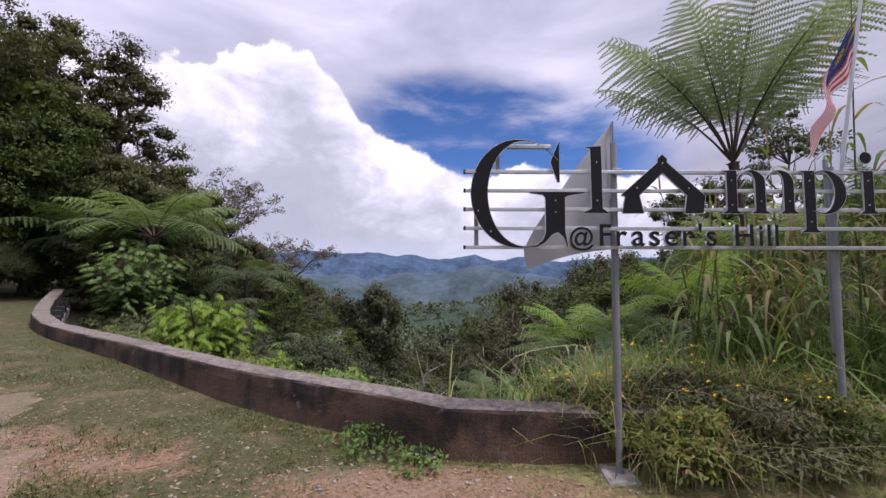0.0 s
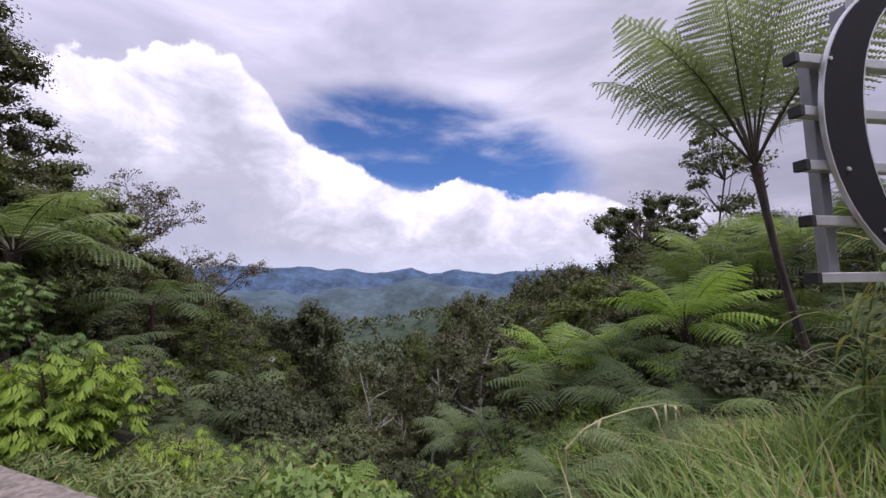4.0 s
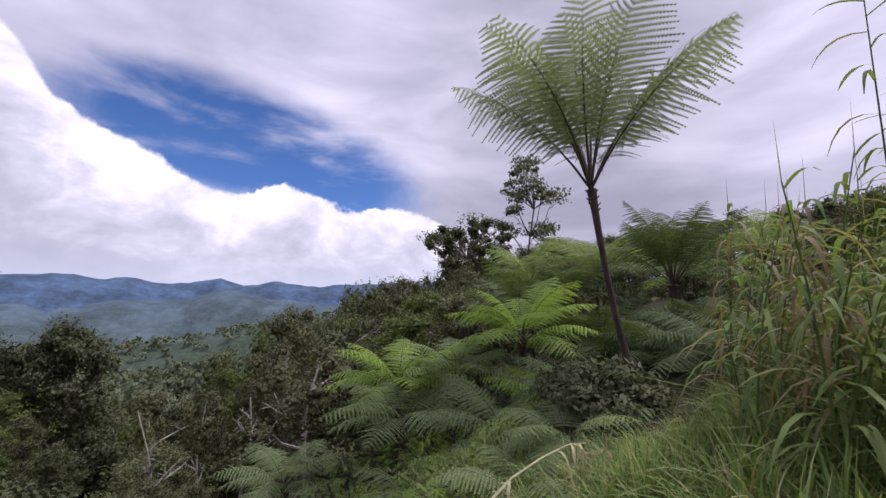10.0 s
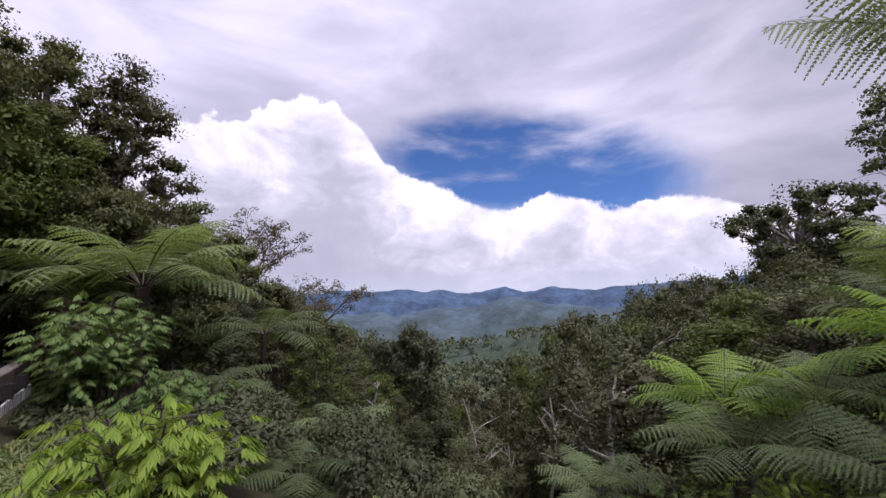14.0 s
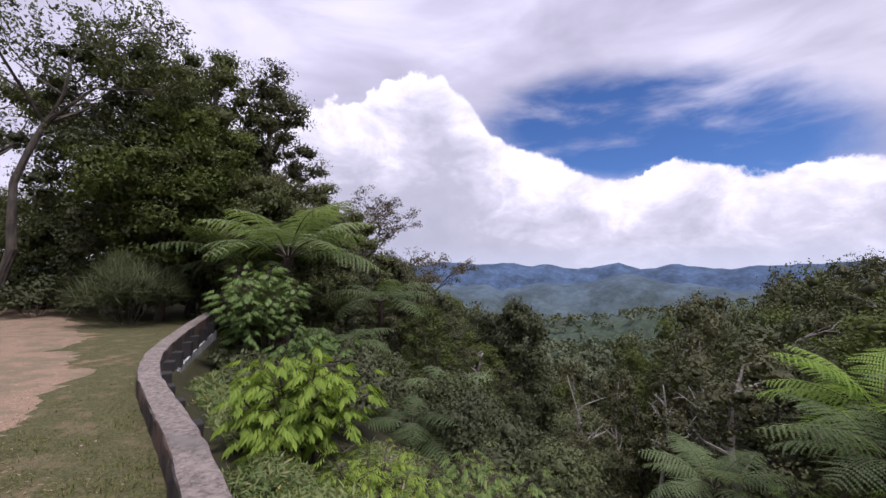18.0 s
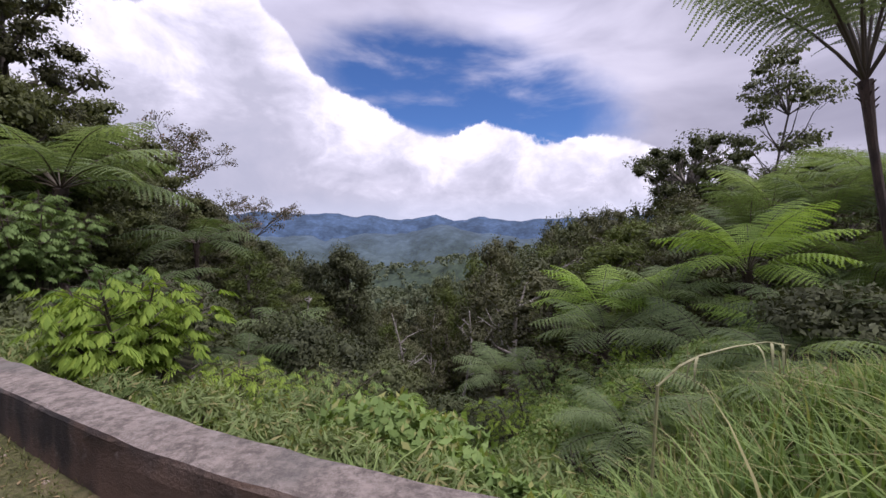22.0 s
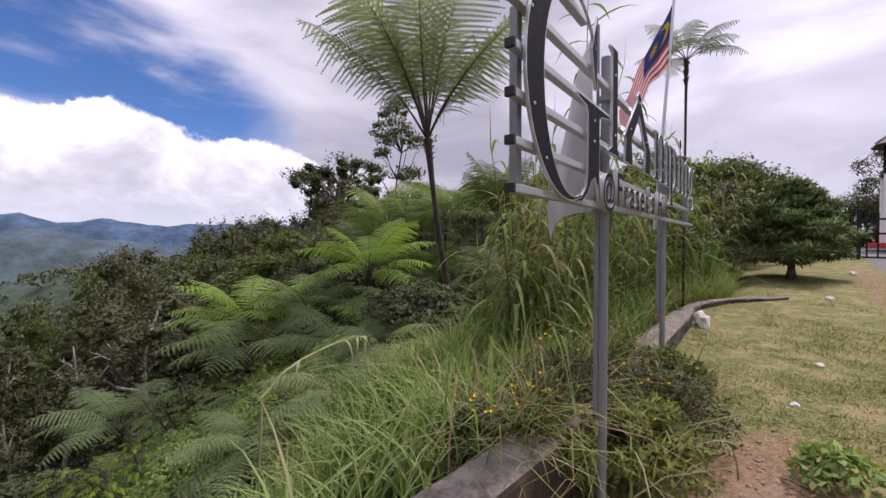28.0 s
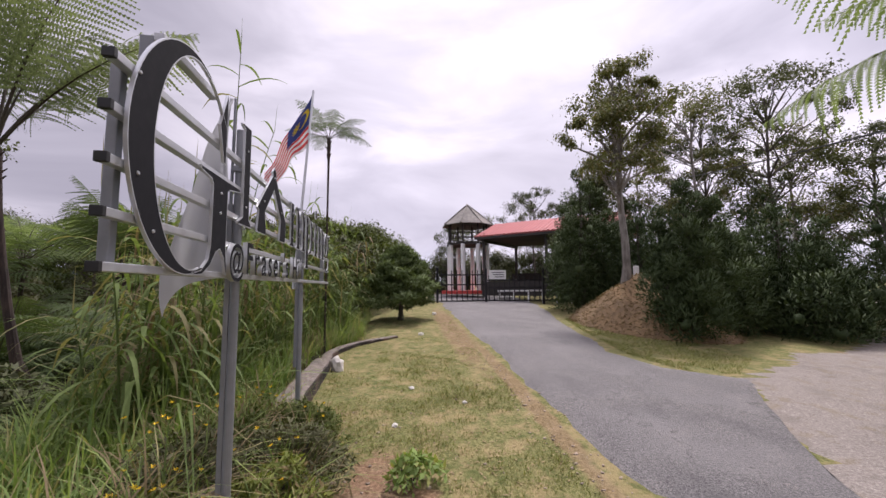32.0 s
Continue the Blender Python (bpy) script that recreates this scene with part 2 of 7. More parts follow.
def ground_material():
    """Mown turf with bare earth, turning to shade-dark woodland floor beyond the wall and to forest with painted haze
    in the distance.
    """
    m, k, b, out = material("ground")
    pos = k.add("TexCoord").outputs["Object"]
    sep = k.add("SeparateXYZ")
    k.link(pos, sep.inputs[0])
    X, Y, Z = sep.outputs
    fine, mid, big = k.noise(pos, 28.0, 6.0, 0.7), k.noise(pos, 3.0, 5.0, 0.6), k.noise(pos, 0.45, 4.0, 0.55)
    grass = k.mix(k.step(fine, 0.32, 0.7), (0.080, 0.085, 0.028), (0.25, 0.235, 0.098))
    grass = k.mix(k.math("MULTIPLY", k.step(mid, 0.46, 0.62), 0.75), grass, (0.29, 0.225, 0.115))
    grass = k.mix(k.math("MULTIPLY", k.step(k.noise(pos, 7.0, 5.0, 0.7), 0.53, 0.64), 0.7), grass, (0.060, 0.085, 0.022))
    # western turf at half brightness: the trees' shade is put into its colour
    west = k.step(k.math("ADD", X, k.math("MULTIPLY", mid, 2.0)), 3.2, 0.4)
    shaded_turf = k.mix(k.step(fine, 0.32, 0.7), (0.042, 0.044, 0.017), (0.120, 0.112, 0.052))
    shaded_turf = k.mix(k.math("MULTIPLY", k.step(mid, 0.50, 0.66), 0.6), shaded_turf, (0.165, 0.125, 0.075))
    grass = k.mix(west, grass, shaded_turf)
    earth = k.mix(k.step(fine, 0.3, 0.75), (0.135, 0.080, 0.047), (0.33, 0.215, 0.135))
    earth = k.mix(k.math("MULTIPLY", k.step(mid, 0.45, 0.7), 0.5), earth, (0.26, 0.20, 0.15))

    def blot(x, y, rx, ry, soft=0.7):
        d = k.math("ADD", k.math("POWER", k.math("DIVIDE", k.math("SUBTRACT", X, x), rx), 2.0),
                   k.math("POWER", k.math("DIVIDE", k.math("SUBTRACT", Y, y), ry), 2.0))
        d = k.math("ADD", d, k.math("MULTIPLY", k.math("SUBTRACT", mid, 0.5), 2.6))
        return k.step(d, 1.0, 1.0 - soft)
    bare = k.math("MAXIMUM", blot(0.8, 2.95, 1.5, 0.42), blot(2.9, 2.45, 1.2, 0.5))
    bare = k.math("MAXIMUM", bare, blot(-2.6, 3.2, 1.5, 0.6))
    bare = k.math("MAXIMUM", bare, k.math("MULTIPLY", blot(6.0, 0.62, 5.0, 0.16), 0.65))
    bare = k.math("MAXIMUM", bare, k.math("MULTIPLY", blot(12.5, 0.95, 6.5, 0.42), 0.7))
    bare = k.math("MAXIMUM", bare, k.math("MULTIPLY", k.step(big, 0.6, 0.7), k.step(mid, 0.4, 0.6)))
    near = k.mix(bare, grass, earth)
    # woodland floor, coloured near black to carry the shade under the growth
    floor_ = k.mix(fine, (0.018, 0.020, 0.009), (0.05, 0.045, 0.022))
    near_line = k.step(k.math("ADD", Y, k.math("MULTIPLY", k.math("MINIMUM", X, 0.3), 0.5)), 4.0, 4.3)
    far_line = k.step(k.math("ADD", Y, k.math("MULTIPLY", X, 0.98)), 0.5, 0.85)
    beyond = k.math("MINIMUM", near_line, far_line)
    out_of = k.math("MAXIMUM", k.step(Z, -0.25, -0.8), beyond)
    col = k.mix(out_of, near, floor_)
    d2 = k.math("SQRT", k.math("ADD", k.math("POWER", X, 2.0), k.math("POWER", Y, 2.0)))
    tree = k.add("TexVoronoi")
    k.link(pos, tree.inputs["Vector"])
    tree.inputs["Scale"].default_value = 0.09
    wood = k.mix(k.step(tree.outputs["Distance"], 0.1, 0.75), (0.060, 0.085, 0.036), (0.014, 0.022, 0.011))
    wood = k.mix(k.math("MULTIPLY", k.noise(pos, 0.012, 5.0, 0.6), 0.75), wood, (0.035, 0.052, 0.03))
    # haze painted into the colour: woods turn pale and blue with distance
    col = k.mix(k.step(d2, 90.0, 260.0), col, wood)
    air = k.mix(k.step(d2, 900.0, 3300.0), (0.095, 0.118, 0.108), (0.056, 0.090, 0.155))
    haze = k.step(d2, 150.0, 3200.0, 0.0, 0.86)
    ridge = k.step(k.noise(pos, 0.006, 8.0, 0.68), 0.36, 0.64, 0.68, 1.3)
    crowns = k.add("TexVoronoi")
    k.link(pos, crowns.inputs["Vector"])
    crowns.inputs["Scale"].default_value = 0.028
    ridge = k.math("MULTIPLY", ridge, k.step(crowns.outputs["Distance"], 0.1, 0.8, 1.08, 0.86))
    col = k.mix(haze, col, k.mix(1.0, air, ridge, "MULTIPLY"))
    k.link(col, b.inputs["Base Color"])
    b.inputs["Roughness"].default_value = 0.95
    b.inputs["Specular IOR Level"].default_value = 0.15
    bump(k, b, k.math("ADD", fine, k.math("MULTIPLY", mid, 0.6)), 0.7, 0.03)
    return m


def asphalt_material():
    m, k, b, out = material("asphalt")
    pos = k.add("TexCoord").outputs["Object"]
    fine, mid, big = k.noise(pos, 48.0, 6.0, 0.78), k.noise(pos, 6.0, 5.0), k.noise(pos, 0.8, 4.0)
    col = k.mix(k.step(fine, 0.3, 0.72), (0.040, 0.038, 0.038), (0.225, 0.210, 0.206))
    col = k.mix(k.math("MULTIPLY", k.step(big, 0.42, 0.7), 0.5), col, (0.195, 0.184, 0.180))
    col = k.mix(k.math("MULTIPLY", k.step(mid, 0.6, 0.75), 0.3), col, (0.15, 0.137, 0.125))
    grit = k.noise(pos, 38.0, 3.0, 0.8)
    col = k.mix(k.math("MULTIPLY", k.step(grit, 0.64, 0.70), 0.8), col, (0.36, 0.335, 0.315))
    col = k.mix(k.math("MULTIPLY", k.step(k.noise(k.scaled(pos, (0.5, 1.6, 1.0)), 1.1, 5.0, 0.6), 0.52, 0.68), 0.25), col, (0.040, 0.038, 0.039))
    # wandering cracks and a worn, gritty wheel track
    vor = k.add("TexVoronoi")
    vor.feature = "DISTANCE_TO_EDGE"
    bent = k.add("VectorMath")
    nz = k.add("TexNoise")
    k.link(pos, nz.inputs["Vector"])
    nz.inputs["Scale"].default_value = 3.0
    k.link(pos, bent.inputs[0])
    k.link(nz.outputs["Color"], bent.inputs[1])
    k.link(bent.outputs[0], vor.inputs["Vector"])
    vor.inputs["Scale"].default_value = 0.55
    crack = k.math("MULTIPLY", k.step(vor.outputs["Distance"], 0.012, 0.004), k.step(big, 0.45, 0.55))
    col = k.mix(k.math("MULTIPLY", crack, 0.4), col, (0.022, 0.020, 0.019))
    loose = k.math("MULTIPLY", k.step(k.noise(pos, 60.0, 2.0, 0.8), 0.60, 0.66), k.step(k.noise(pos, 1.7, 4.0), 0.46, 0.62))
    col = k.mix(k.math("MULTIPLY", loose, 0.7), col, (0.40, 0.355, 0.30))
    k.link(col, b.inputs["Base Color"])
    b.inputs["Roughness"].default_value = 0.85
    bump(k, b, k.math("ADD", fine, grit), 0.9, 0.014)
    return m


def dirt_road_material():
    m, k, b, out = material("dirt_road")
    pos = k.add("TexCoord").outputs["Object"]
    sep = k.add("SeparateXYZ")
    k.link(pos, sep.inputs[0])
    fine, mid, big = k.noise(pos, 40.0, 6.0, 0.7), k.noise(pos, 4.0, 5.0), k.noise(pos, 0.6, 4.0)
    red = k.mix(k.step(fine, 0.3, 0.72), (0.135, 0.086, 0.054), (0.33, 0.225, 0.145))
    red = k.mix(k.math("MULTIPLY", k.step(k.noise(pos, 1.6, 6.0, 0.65), 0.46, 0.60), 0.8), red, k.mix(fine, (0.085, 0.070, 0.040), (0.17, 0.145, 0.08)))
    red = k.mix(k.math("MULTIPLY", k.step(k.noise(pos, 18.0, 3.0, 0.8), 0.62, 0.68), 0.7), red, (0.40, 0.33, 0.27))
    grey = k.mix(k.step(fine, 0.3, 0.72), (0.135, 0.115, 0.100), (0.30, 0.262, 0.232))
    grey = k.mix(k.math("MULTIPLY", k.step(k.noise(pos, 26.0, 3.0, 0.8), 0.58, 0.66), 0.6), grey, (0.40, 0.36, 0.325))
    grey = k.mix(k.math("MULTIPLY", k.step(k.noise(pos, 2.2, 6.0, 0.7), 0.5, 0.62), 0.5), grey, (0.14, 0.118, 0.10))
    east = k.step(k.math("ADD", sep.outputs[0], k.math("MULTIPLY", k.math("SUBTRACT", big, 0.5), 6.0)), -3.0, 3.0)
    col = k.mix(east, red, grey)
    col = k.mix(k.math("MULTIPLY", k.step(mid, 0.5, 0.68), 0.45), col, (0.17, 0.13, 0.075))
    k.link(col, b.inputs["Base Color"])
    b.inputs["Roughness"].default_value = 0.95
    bump(k, b, k.math("ADD", fine, mid), 0.6, 0.02)
    return m


def roof_tile_material():
    m, k, b, out = material("red_roof")
    pos = k.add("TexCoord").outputs["Object"]
    n = k.noise(pos, 5.0, 5.0)
    r = k.add("ObjectInfo").outputs["Random"]
    k.link(k.mix(k.math("MULTIPLY", k.math("ADD", n, r), 0.5), (0.24, 0.045, 0.045), (0.46, 0.10, 0.095)), b.inputs["Base Color"])
    b.inputs["Roughness"].default_value = 0.55
    return m


def streaked_panel_material():
    """White-washed panels, streaked black by water."""
    m, k, b, out = material("streaked_panel")
    pos = k.add("TexCoord").outputs["Object"]
    n = k.noise(k.scaled(pos, (9.0, 9.0, 0.5)), 1.6, 5.0, 0.65)
    k.link(k.mix(k.step(n, 0.40, 0.60), (0.06, 0.058, 0.055), (0.52, 0.52, 0.50)), b.inputs["Base Color"])
    b.inputs["Roughness"].default_value = 0.85
    return m


def cloth_material(name, colour, through=0.35):
    m, k, b, out = material(name)
    pos = k.add("TexCoord").outputs["Object"]
    n = k.noise(pos, 3.0, 4.0)
    col = k.mix(n, tuple(c * 0.85 for c in colour), colour)
    k.link(col, b.inputs["Base Color"])
    b.inputs["Roughness"].default_value = 0.8
    t = k.add("BsdfTranslucent")
    k.link(col, t.inputs[0])
    x = k.add("MixShader")
    x.inputs[0].default_value = through
    k.link(b.outputs[0], x.inputs[1])
    k.link(t.outputs[0], x.inputs[2])
    k.link(x.outputs[0], out.inputs[0])
    return m


M = {
    "wood_dark": leaf_material("forest_leaf_dark", (0.035, 0.041, 0.022), (0.098, 0.106, 0.053), through=0.2),
    "wood_mid": leaf_material("forest_leaf", (0.044, 0.053, 0.025), (0.125, 0.138, 0.062), through=0.22),
    "wood_olive": leaf_material("forest_leaf_olive", (0.048, 0.050, 0.026), (0.130, 0.130, 0.066), through=0.22),
    "wood_green": leaf_material("forest_leaf_green", (0.045, 0.062, 0.016), (0.130, 0.155, 0.045), through=0.30),
    "wood_edge": leaf_material("edge_tree_leaf", (0.050, 0.060, 0.026), (0.150, 0.160, 0.068), through=0.32),
    # forest leaf paled in its colour to stand for haze
    "wood_far": leaf_material("hazed_far_leaf", (0.055, 0.072, 0.038), (0.15, 0.165, 0.095), through=0.15),
    "wispy": leaf_material("wispy_leaf", (0.055, 0.05, 0.03), (0.14, 0.12, 0.07), (0.20, 0.12, 0.09), through=0.3),
    "fern": leaf_material("fern_frond", (0.095, 0.132, 0.058), (0.26, 0.325, 0.155), through=0.48),
    "fern_tall": leaf_material("tall_fern_frond", (0.090, 0.112, 0.066), (0.215, 0.255, 0.155), through=0.52),
    "roadside": leaf_material("roadside_leaf", (0.070, 0.080, 0.032), (0.19, 0.195, 0.085), (0.20, 0.15, 0.07), through=0.3),
    "fern_bright": leaf_material("fern_frond_bright", (0.125, 0.205, 0.038), (0.29, 0.395, 0.095), through=0.45),
    # dark fronds; on low ferns this colour also stands in for shade
    "fern_dark": leaf_material("fern_frond_dark", (0.045, 0.066, 0.028), (0.125, 0.165, 0.068), through=0.36),
    "shrub_bright": leaf_material("bright_shrub_leaf", (0.115, 0.195, 0.030), (0.315, 0.405, 0.070), through=0.42),
    "shrub_mid": leaf_material("shrub_leaf", (0.105, 0.170, 0.048), (0.265, 0.35, 0.115), (0.30, 0.29, 0.11), through=0.38),
    "scrub": leaf_material("sunlit_scrub_leaf", (0.085, 0.115, 0.026), (0.235, 0.255, 0.068), (0.20, 0.13, 0.07), through=0.35),
    "shrub_deep": leaf_material("deep_green_shrub_leaf", (0.070, 0.120, 0.032), (0.185, 0.255, 0.085), through=0.33),
    "shrub_fine": leaf_material("feathery_scrub_leaf", (0.085, 0.125, 0.042), (0.26, 0.315, 0.125), (0.30, 0.26, 0.12), through=0.36),
    "straw": plain("pale_green_straw", (0.27, 0.26, 0.13), 0.7, vary=0.25, scale=20.0),
    "cypress": leaf_material("cypress_leaf", (0.028, 0.046, 0.020), (0.082, 0.112, 0.046), through=0.15),
    "reed": leaf_material("reed_leaf", (0.075, 0.115, 0.038), (0.22, 0.28, 0.10), (0.25, 0.21, 0.11), through=0.4),
    "grass": leaf_material("tall_grass", (0.085, 0.145, 0.036), (0.35, 0.43, 0.155), (0.42, 0.36, 0.20), through=0.45),
    "dry": leaf_material("dry_grass", (0.13, 0.095, 0.055), (0.30, 0.23, 0.135), through=0.25),
    "lawn": leaf_material("lawn_grass", (0.125, 0.145, 0.044), (0.285, 0.29, 0.105), (0.38, 0.31, 0.16), through=0.3),
    # darker copy of the lawn colour, shade put into the western blades
    "lawn_green": leaf_material("shaded_lawn_grass", (0.056, 0.068, 0.022), (0.145, 0.155, 0.056), (0.22, 0.16, 0.085), through=0.3),
    "cypress_fresh": leaf_material("feathery_conifer_leaf", (0.065, 0.095, 0.036), (0.165, 0.21, 0.085), through=0.25),
    "flower": plain("yellow_petal", (0.75, 0.52, 0.01), 0.6),
    "bark": bark_material("bark", (0.028, 0.022, 0.017), (0.12, 0.10, 0.08)),
    "bark_pale": bark_material("pale_bark", (0.11, 0.095, 0.08), (0.36, 0.33, 0.29)),
    "fern_trunk": bark_material("fern_trunk", (0.014, 0.009, 0.007), (0.070, 0.045, 0.034), 14.0),
    "stalk": plain("frond_stalk", (0.05, 0.038, 0.022), 0.7),
    "concrete": concrete_wall(),
    "footing": plain("rough_footing", (0.22, 0.20, 0.18), 0.95, vary=0.3, bumpy=0.6),
    "dark_concrete": plain("blackened_concrete", (0.022, 0.019, 0.018), 0.9, vary=0.5, scale=9.0, bumpy=0.4),
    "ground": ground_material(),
    "asphalt": asphalt_material(),
    "dirt": dirt_road_material(),
    "stone": plain("white_stone", (0.55, 0.52, 0.48), 0.9, vary=0.3, bumpy=0.6),
    "grit": plain("earthy_grit", (0.27, 0.215, 0.165), 0.9, vary=0.4, scale=3.0, bumpy=0.4),
    "steel": plain("grey_painted_steel", (0.24, 0.25, 0.265), 0.42, 0.35, 0.12, 20.0, 0.05),
    "alu": plain("brushed_aluminium", (0.52, 0.53, 0.54), 0.38, 0.6, 0.08, 30.0, 0.04),
    "letter": plain("charcoal_letter_face", (0.018, 0.018, 0.021), 0.75, 0.0, 0.1, 25.0, 0.03),
    "cap": plain("black_plastic_cap", (0.012, 0.012, 0.012), 0.5),
    "white": plain("white_paint", (0.78, 0.78, 0.77), 0.6, vary=0.08),
    "black_iron": plain("black_iron", (0.014, 0.014, 0.016), 0.5, 0.3),
    "dark_timber": plain("dark_timber", (0.035, 0.03, 0.027), 0.8, vary=0.3),
    "roof_grey": plain("weathered_roof", (0.20, 0.185, 0.165), 0.9, vary=0.4, scale=5.0),
    "roof_red": roof_tile_material(),
    "panel": streaked_panel_material(),
    "sail": cloth_material("grey_sail_cloth", (0.50, 0.50, 0.52), 0.30),
    "flag_red": cloth_material("flag_red", (0.62, 0.06, 0.06)),
    "flag_white": cloth_material("flag_white", (0.75, 0.74, 0.74)),
    "flag_blue": cloth_material("flag_blue", (0.04, 0.06, 0.24)),
    "flag_yellow": cloth_material("flag_yellow", (0.75, 0.55, 0.03)),
    "red_kerb": plain("red_paint", (0.55, 0.06, 0.05), 0.6),
    "litter": leaf_material("dry_litter", (0.15, 0.105, 0.055), (0.42, 0.32, 0.18), through=0.1),
}
M["letter"].node_tree.nodes["Principled BSDF"].inputs["Specular IOR Level"].default_value = 0.08


# ---------------------------------------------------------------- mesh helpers
def mesh_np(name, verts, quads, mat, smooth=False):
    """A mesh from arrays of corners and four-sided faces."""
    verts, quads = np.asarray(verts, np.float32), np.asarray(quads, np.int32)
    me = bpy.data.meshes.new(name)
    me.vertices.add(len(verts))
    me.vertices.foreach_set("co", verts.ravel())
    me.loops.add(quads.size)
    me.loops.foreach_set("vertex_index", quads.ravel())
    me.polygons.add(len(quads))
    me.polygons.foreach_set("loop_start", np.arange(0, quads.size, 4, dtype=np.int32))
    me.polygons.foreach_set("loop_total", np.full(len(quads), 4, np.int32))
    if smooth:
        me.polygons.foreach_set("use_smooth", np.ones(len(quads), bool))
    me.update(calc_edges=True)
    me.validate()
    for x in mat if isinstance(mat, (list, tuple)) else [mat]:
        me.materials.append(x)
    return me


def part(name, bm, mat, parent=None, label="", smooth=False):
    """Links a bmesh, or a ready mesh, as one object under its thing."""
    if isinstance(bm, bmesh.types.BMesh):
        me = bpy.data.meshes.new(name)
        bm.to_mesh(me)
        bm.free()
        for x in mat if isinstance(mat, (list, tuple)) else [mat]:
            me.materials.append(x)
        if smooth:
            me.shade_smooth()
    else:
        me = bm
    ob = new(name, me)
    if parent:
        ob.parent = parent
    return tagged(ob, label) if label else ob


def thing(name, label, category, at=(0, 0, 0), group="", kind="", turn=0.0):
    ob = new(name)
    ob.empty_display_size = 0.2
    ob.matrix_world = pose(*at, 0, 0, turn)
    return tagged(ob, label, category, group, kind)


def box(bm, lo, hi, bevel=0.0):
    r = bmesh.ops.create_cube(bm, size=1.0)["verts"]
    lo, hi = Vector(lo), Vector(hi)
    for v in r:
        v.co = Vector([(a + b) / 2 + c * (b - a) for a, b, c in zip(lo, hi, v.co)])
    if bevel:
        es = list({e for v in r for e in v.link_edges})
        bmesh.ops.bevel(bm, geom=es, offset=bevel, segments=2, affect="EDGES", profile=0.5)
    return bm


def boxed(lo, hi, bevel=0.0):
    return box(bmesh.new(), lo, hi, bevel)


def tube(bm, pts, radii, sides=8, closed=True):
    """A tapered round bar along points."""
    rings, up = [], Vector((0.31, 0.17, 0.93))
    pts = [Vector(p) for p in pts]
    for i, p in enumerate(pts):
        d = (pts[min(i + 1, len(pts) - 1)] - pts[max(i - 1, 0)]).normalized()
        a = d.cross(up)
        if a.length < 1e-3:
            a = d.cross(Vector((1, 0, 0)))
        a.normalize()
        b = d.cross(a)
        rings.append([bm.verts.new(p + (a * math.cos(t) + b * math.sin(t)) * radii[i]) for t in (2 * math.pi * j / sides for j in range(sides))])
    for r, s in zip(rings, rings[1:]):
        for j in range(sides):
            bm.faces.new((r[j], r[(j + 1) % sides], s[(j + 1) % sides], s[j]))
    if closed:
        bm.faces.new(rings[0][::-1])
        bm.faces.new(rings[-1])
    return bm


def lerp(table, x):
    return float(np.interp(x, [a for a, _ in table], [b for _, b in table]))


# ---------------------------------------------------------------- lie of the land
WALL = [(-13.0, 12.95), (-10.3, 10.1), (-8.6, 8.45), (-7.1, 7.42), (-4.3, 6.02), (-1.78, 4.62), (0.3, 3.72), (0.84, 3.45), (2.1, 3.41), (4.7, 3.50), (7.6, 3.66)]  # inner top edge
WALL_TOP = [(-13.0, 0.93), (-8.6, 0.60), (-7.1, 0.50), (-4.3, 0.44), (2.1, 0.42), (4.7, 0.42), (7.6, 0.42)]
KERB = [(7.6, 3.66), (8.4, 3.74), (9.5, 3.35), (10.5, 2.5)]
BRINK = [(-60.0, 34.0), (-24.0, 22.0), *WALL, (8.6, 4.0), (10.5, 2.9), (14.0, 3.3), (20.0, 2.6), (30.0, 5.0), (60.0, 6.0)]
VALLEY = (1.0, 4.0)
NEAR_HILLS = [(-60, -2), (-25, -3.6), (-10, -5.4), (0, -4.6), (12, -2.6), (30, -1)]
MID_HILLS = [(-60, 1), (-25, 0.3), (-12, -0.6), (-4, 0.2), (2, 1.0), (8, 0.2), (14, -0.6), (30, 1)]
FAR_HILLS = [(-180, 2), (-60, 2.6), (-17, 2.75), (-11, 2.8), (-4.5, 2.2), (2, 2.55), (5.5, 1.9), (8.8, 2.3), (14, 1.5), (19, 2.2), (40, 2.4), (180, 2)]


def outside(x, y):
    """Metres beyond the brink of the terrace, negative on the terrace."""
    best, sign = 1e9, 1.0
    for (ax, ay), (bx, by) in zip(BRINK, BRINK[1:]):
        ux, uy = bx - ax, by - ay
        t = max(0.0, min(1.0, ((x - ax) * ux + (y - ay) * uy) / (ux * ux + uy * uy)))
        dx, dy = x - ax - ux * t, y - ay - uy * t
        d = math.hypot(dx, dy)
        if d < best - 1e-9:
            best, sign = d, 1.0 if ux * dy - uy * dx > 0 else -1.0
    return best * sign


def terrace(x, y):
    z = 0.047 * max(0.0, x - 1.6) if x < 21 else 0.912 + 0.02 * (x - 21)
    z += 0.042 * max(0.0, -x - 1.0) if x > -25 else 1.0
    z -= 0.03 * max(0.0, min(8.0, -y - 1.0)) * min(1.0, max(0.0, (x - 2.0) / 6.0))
    return z


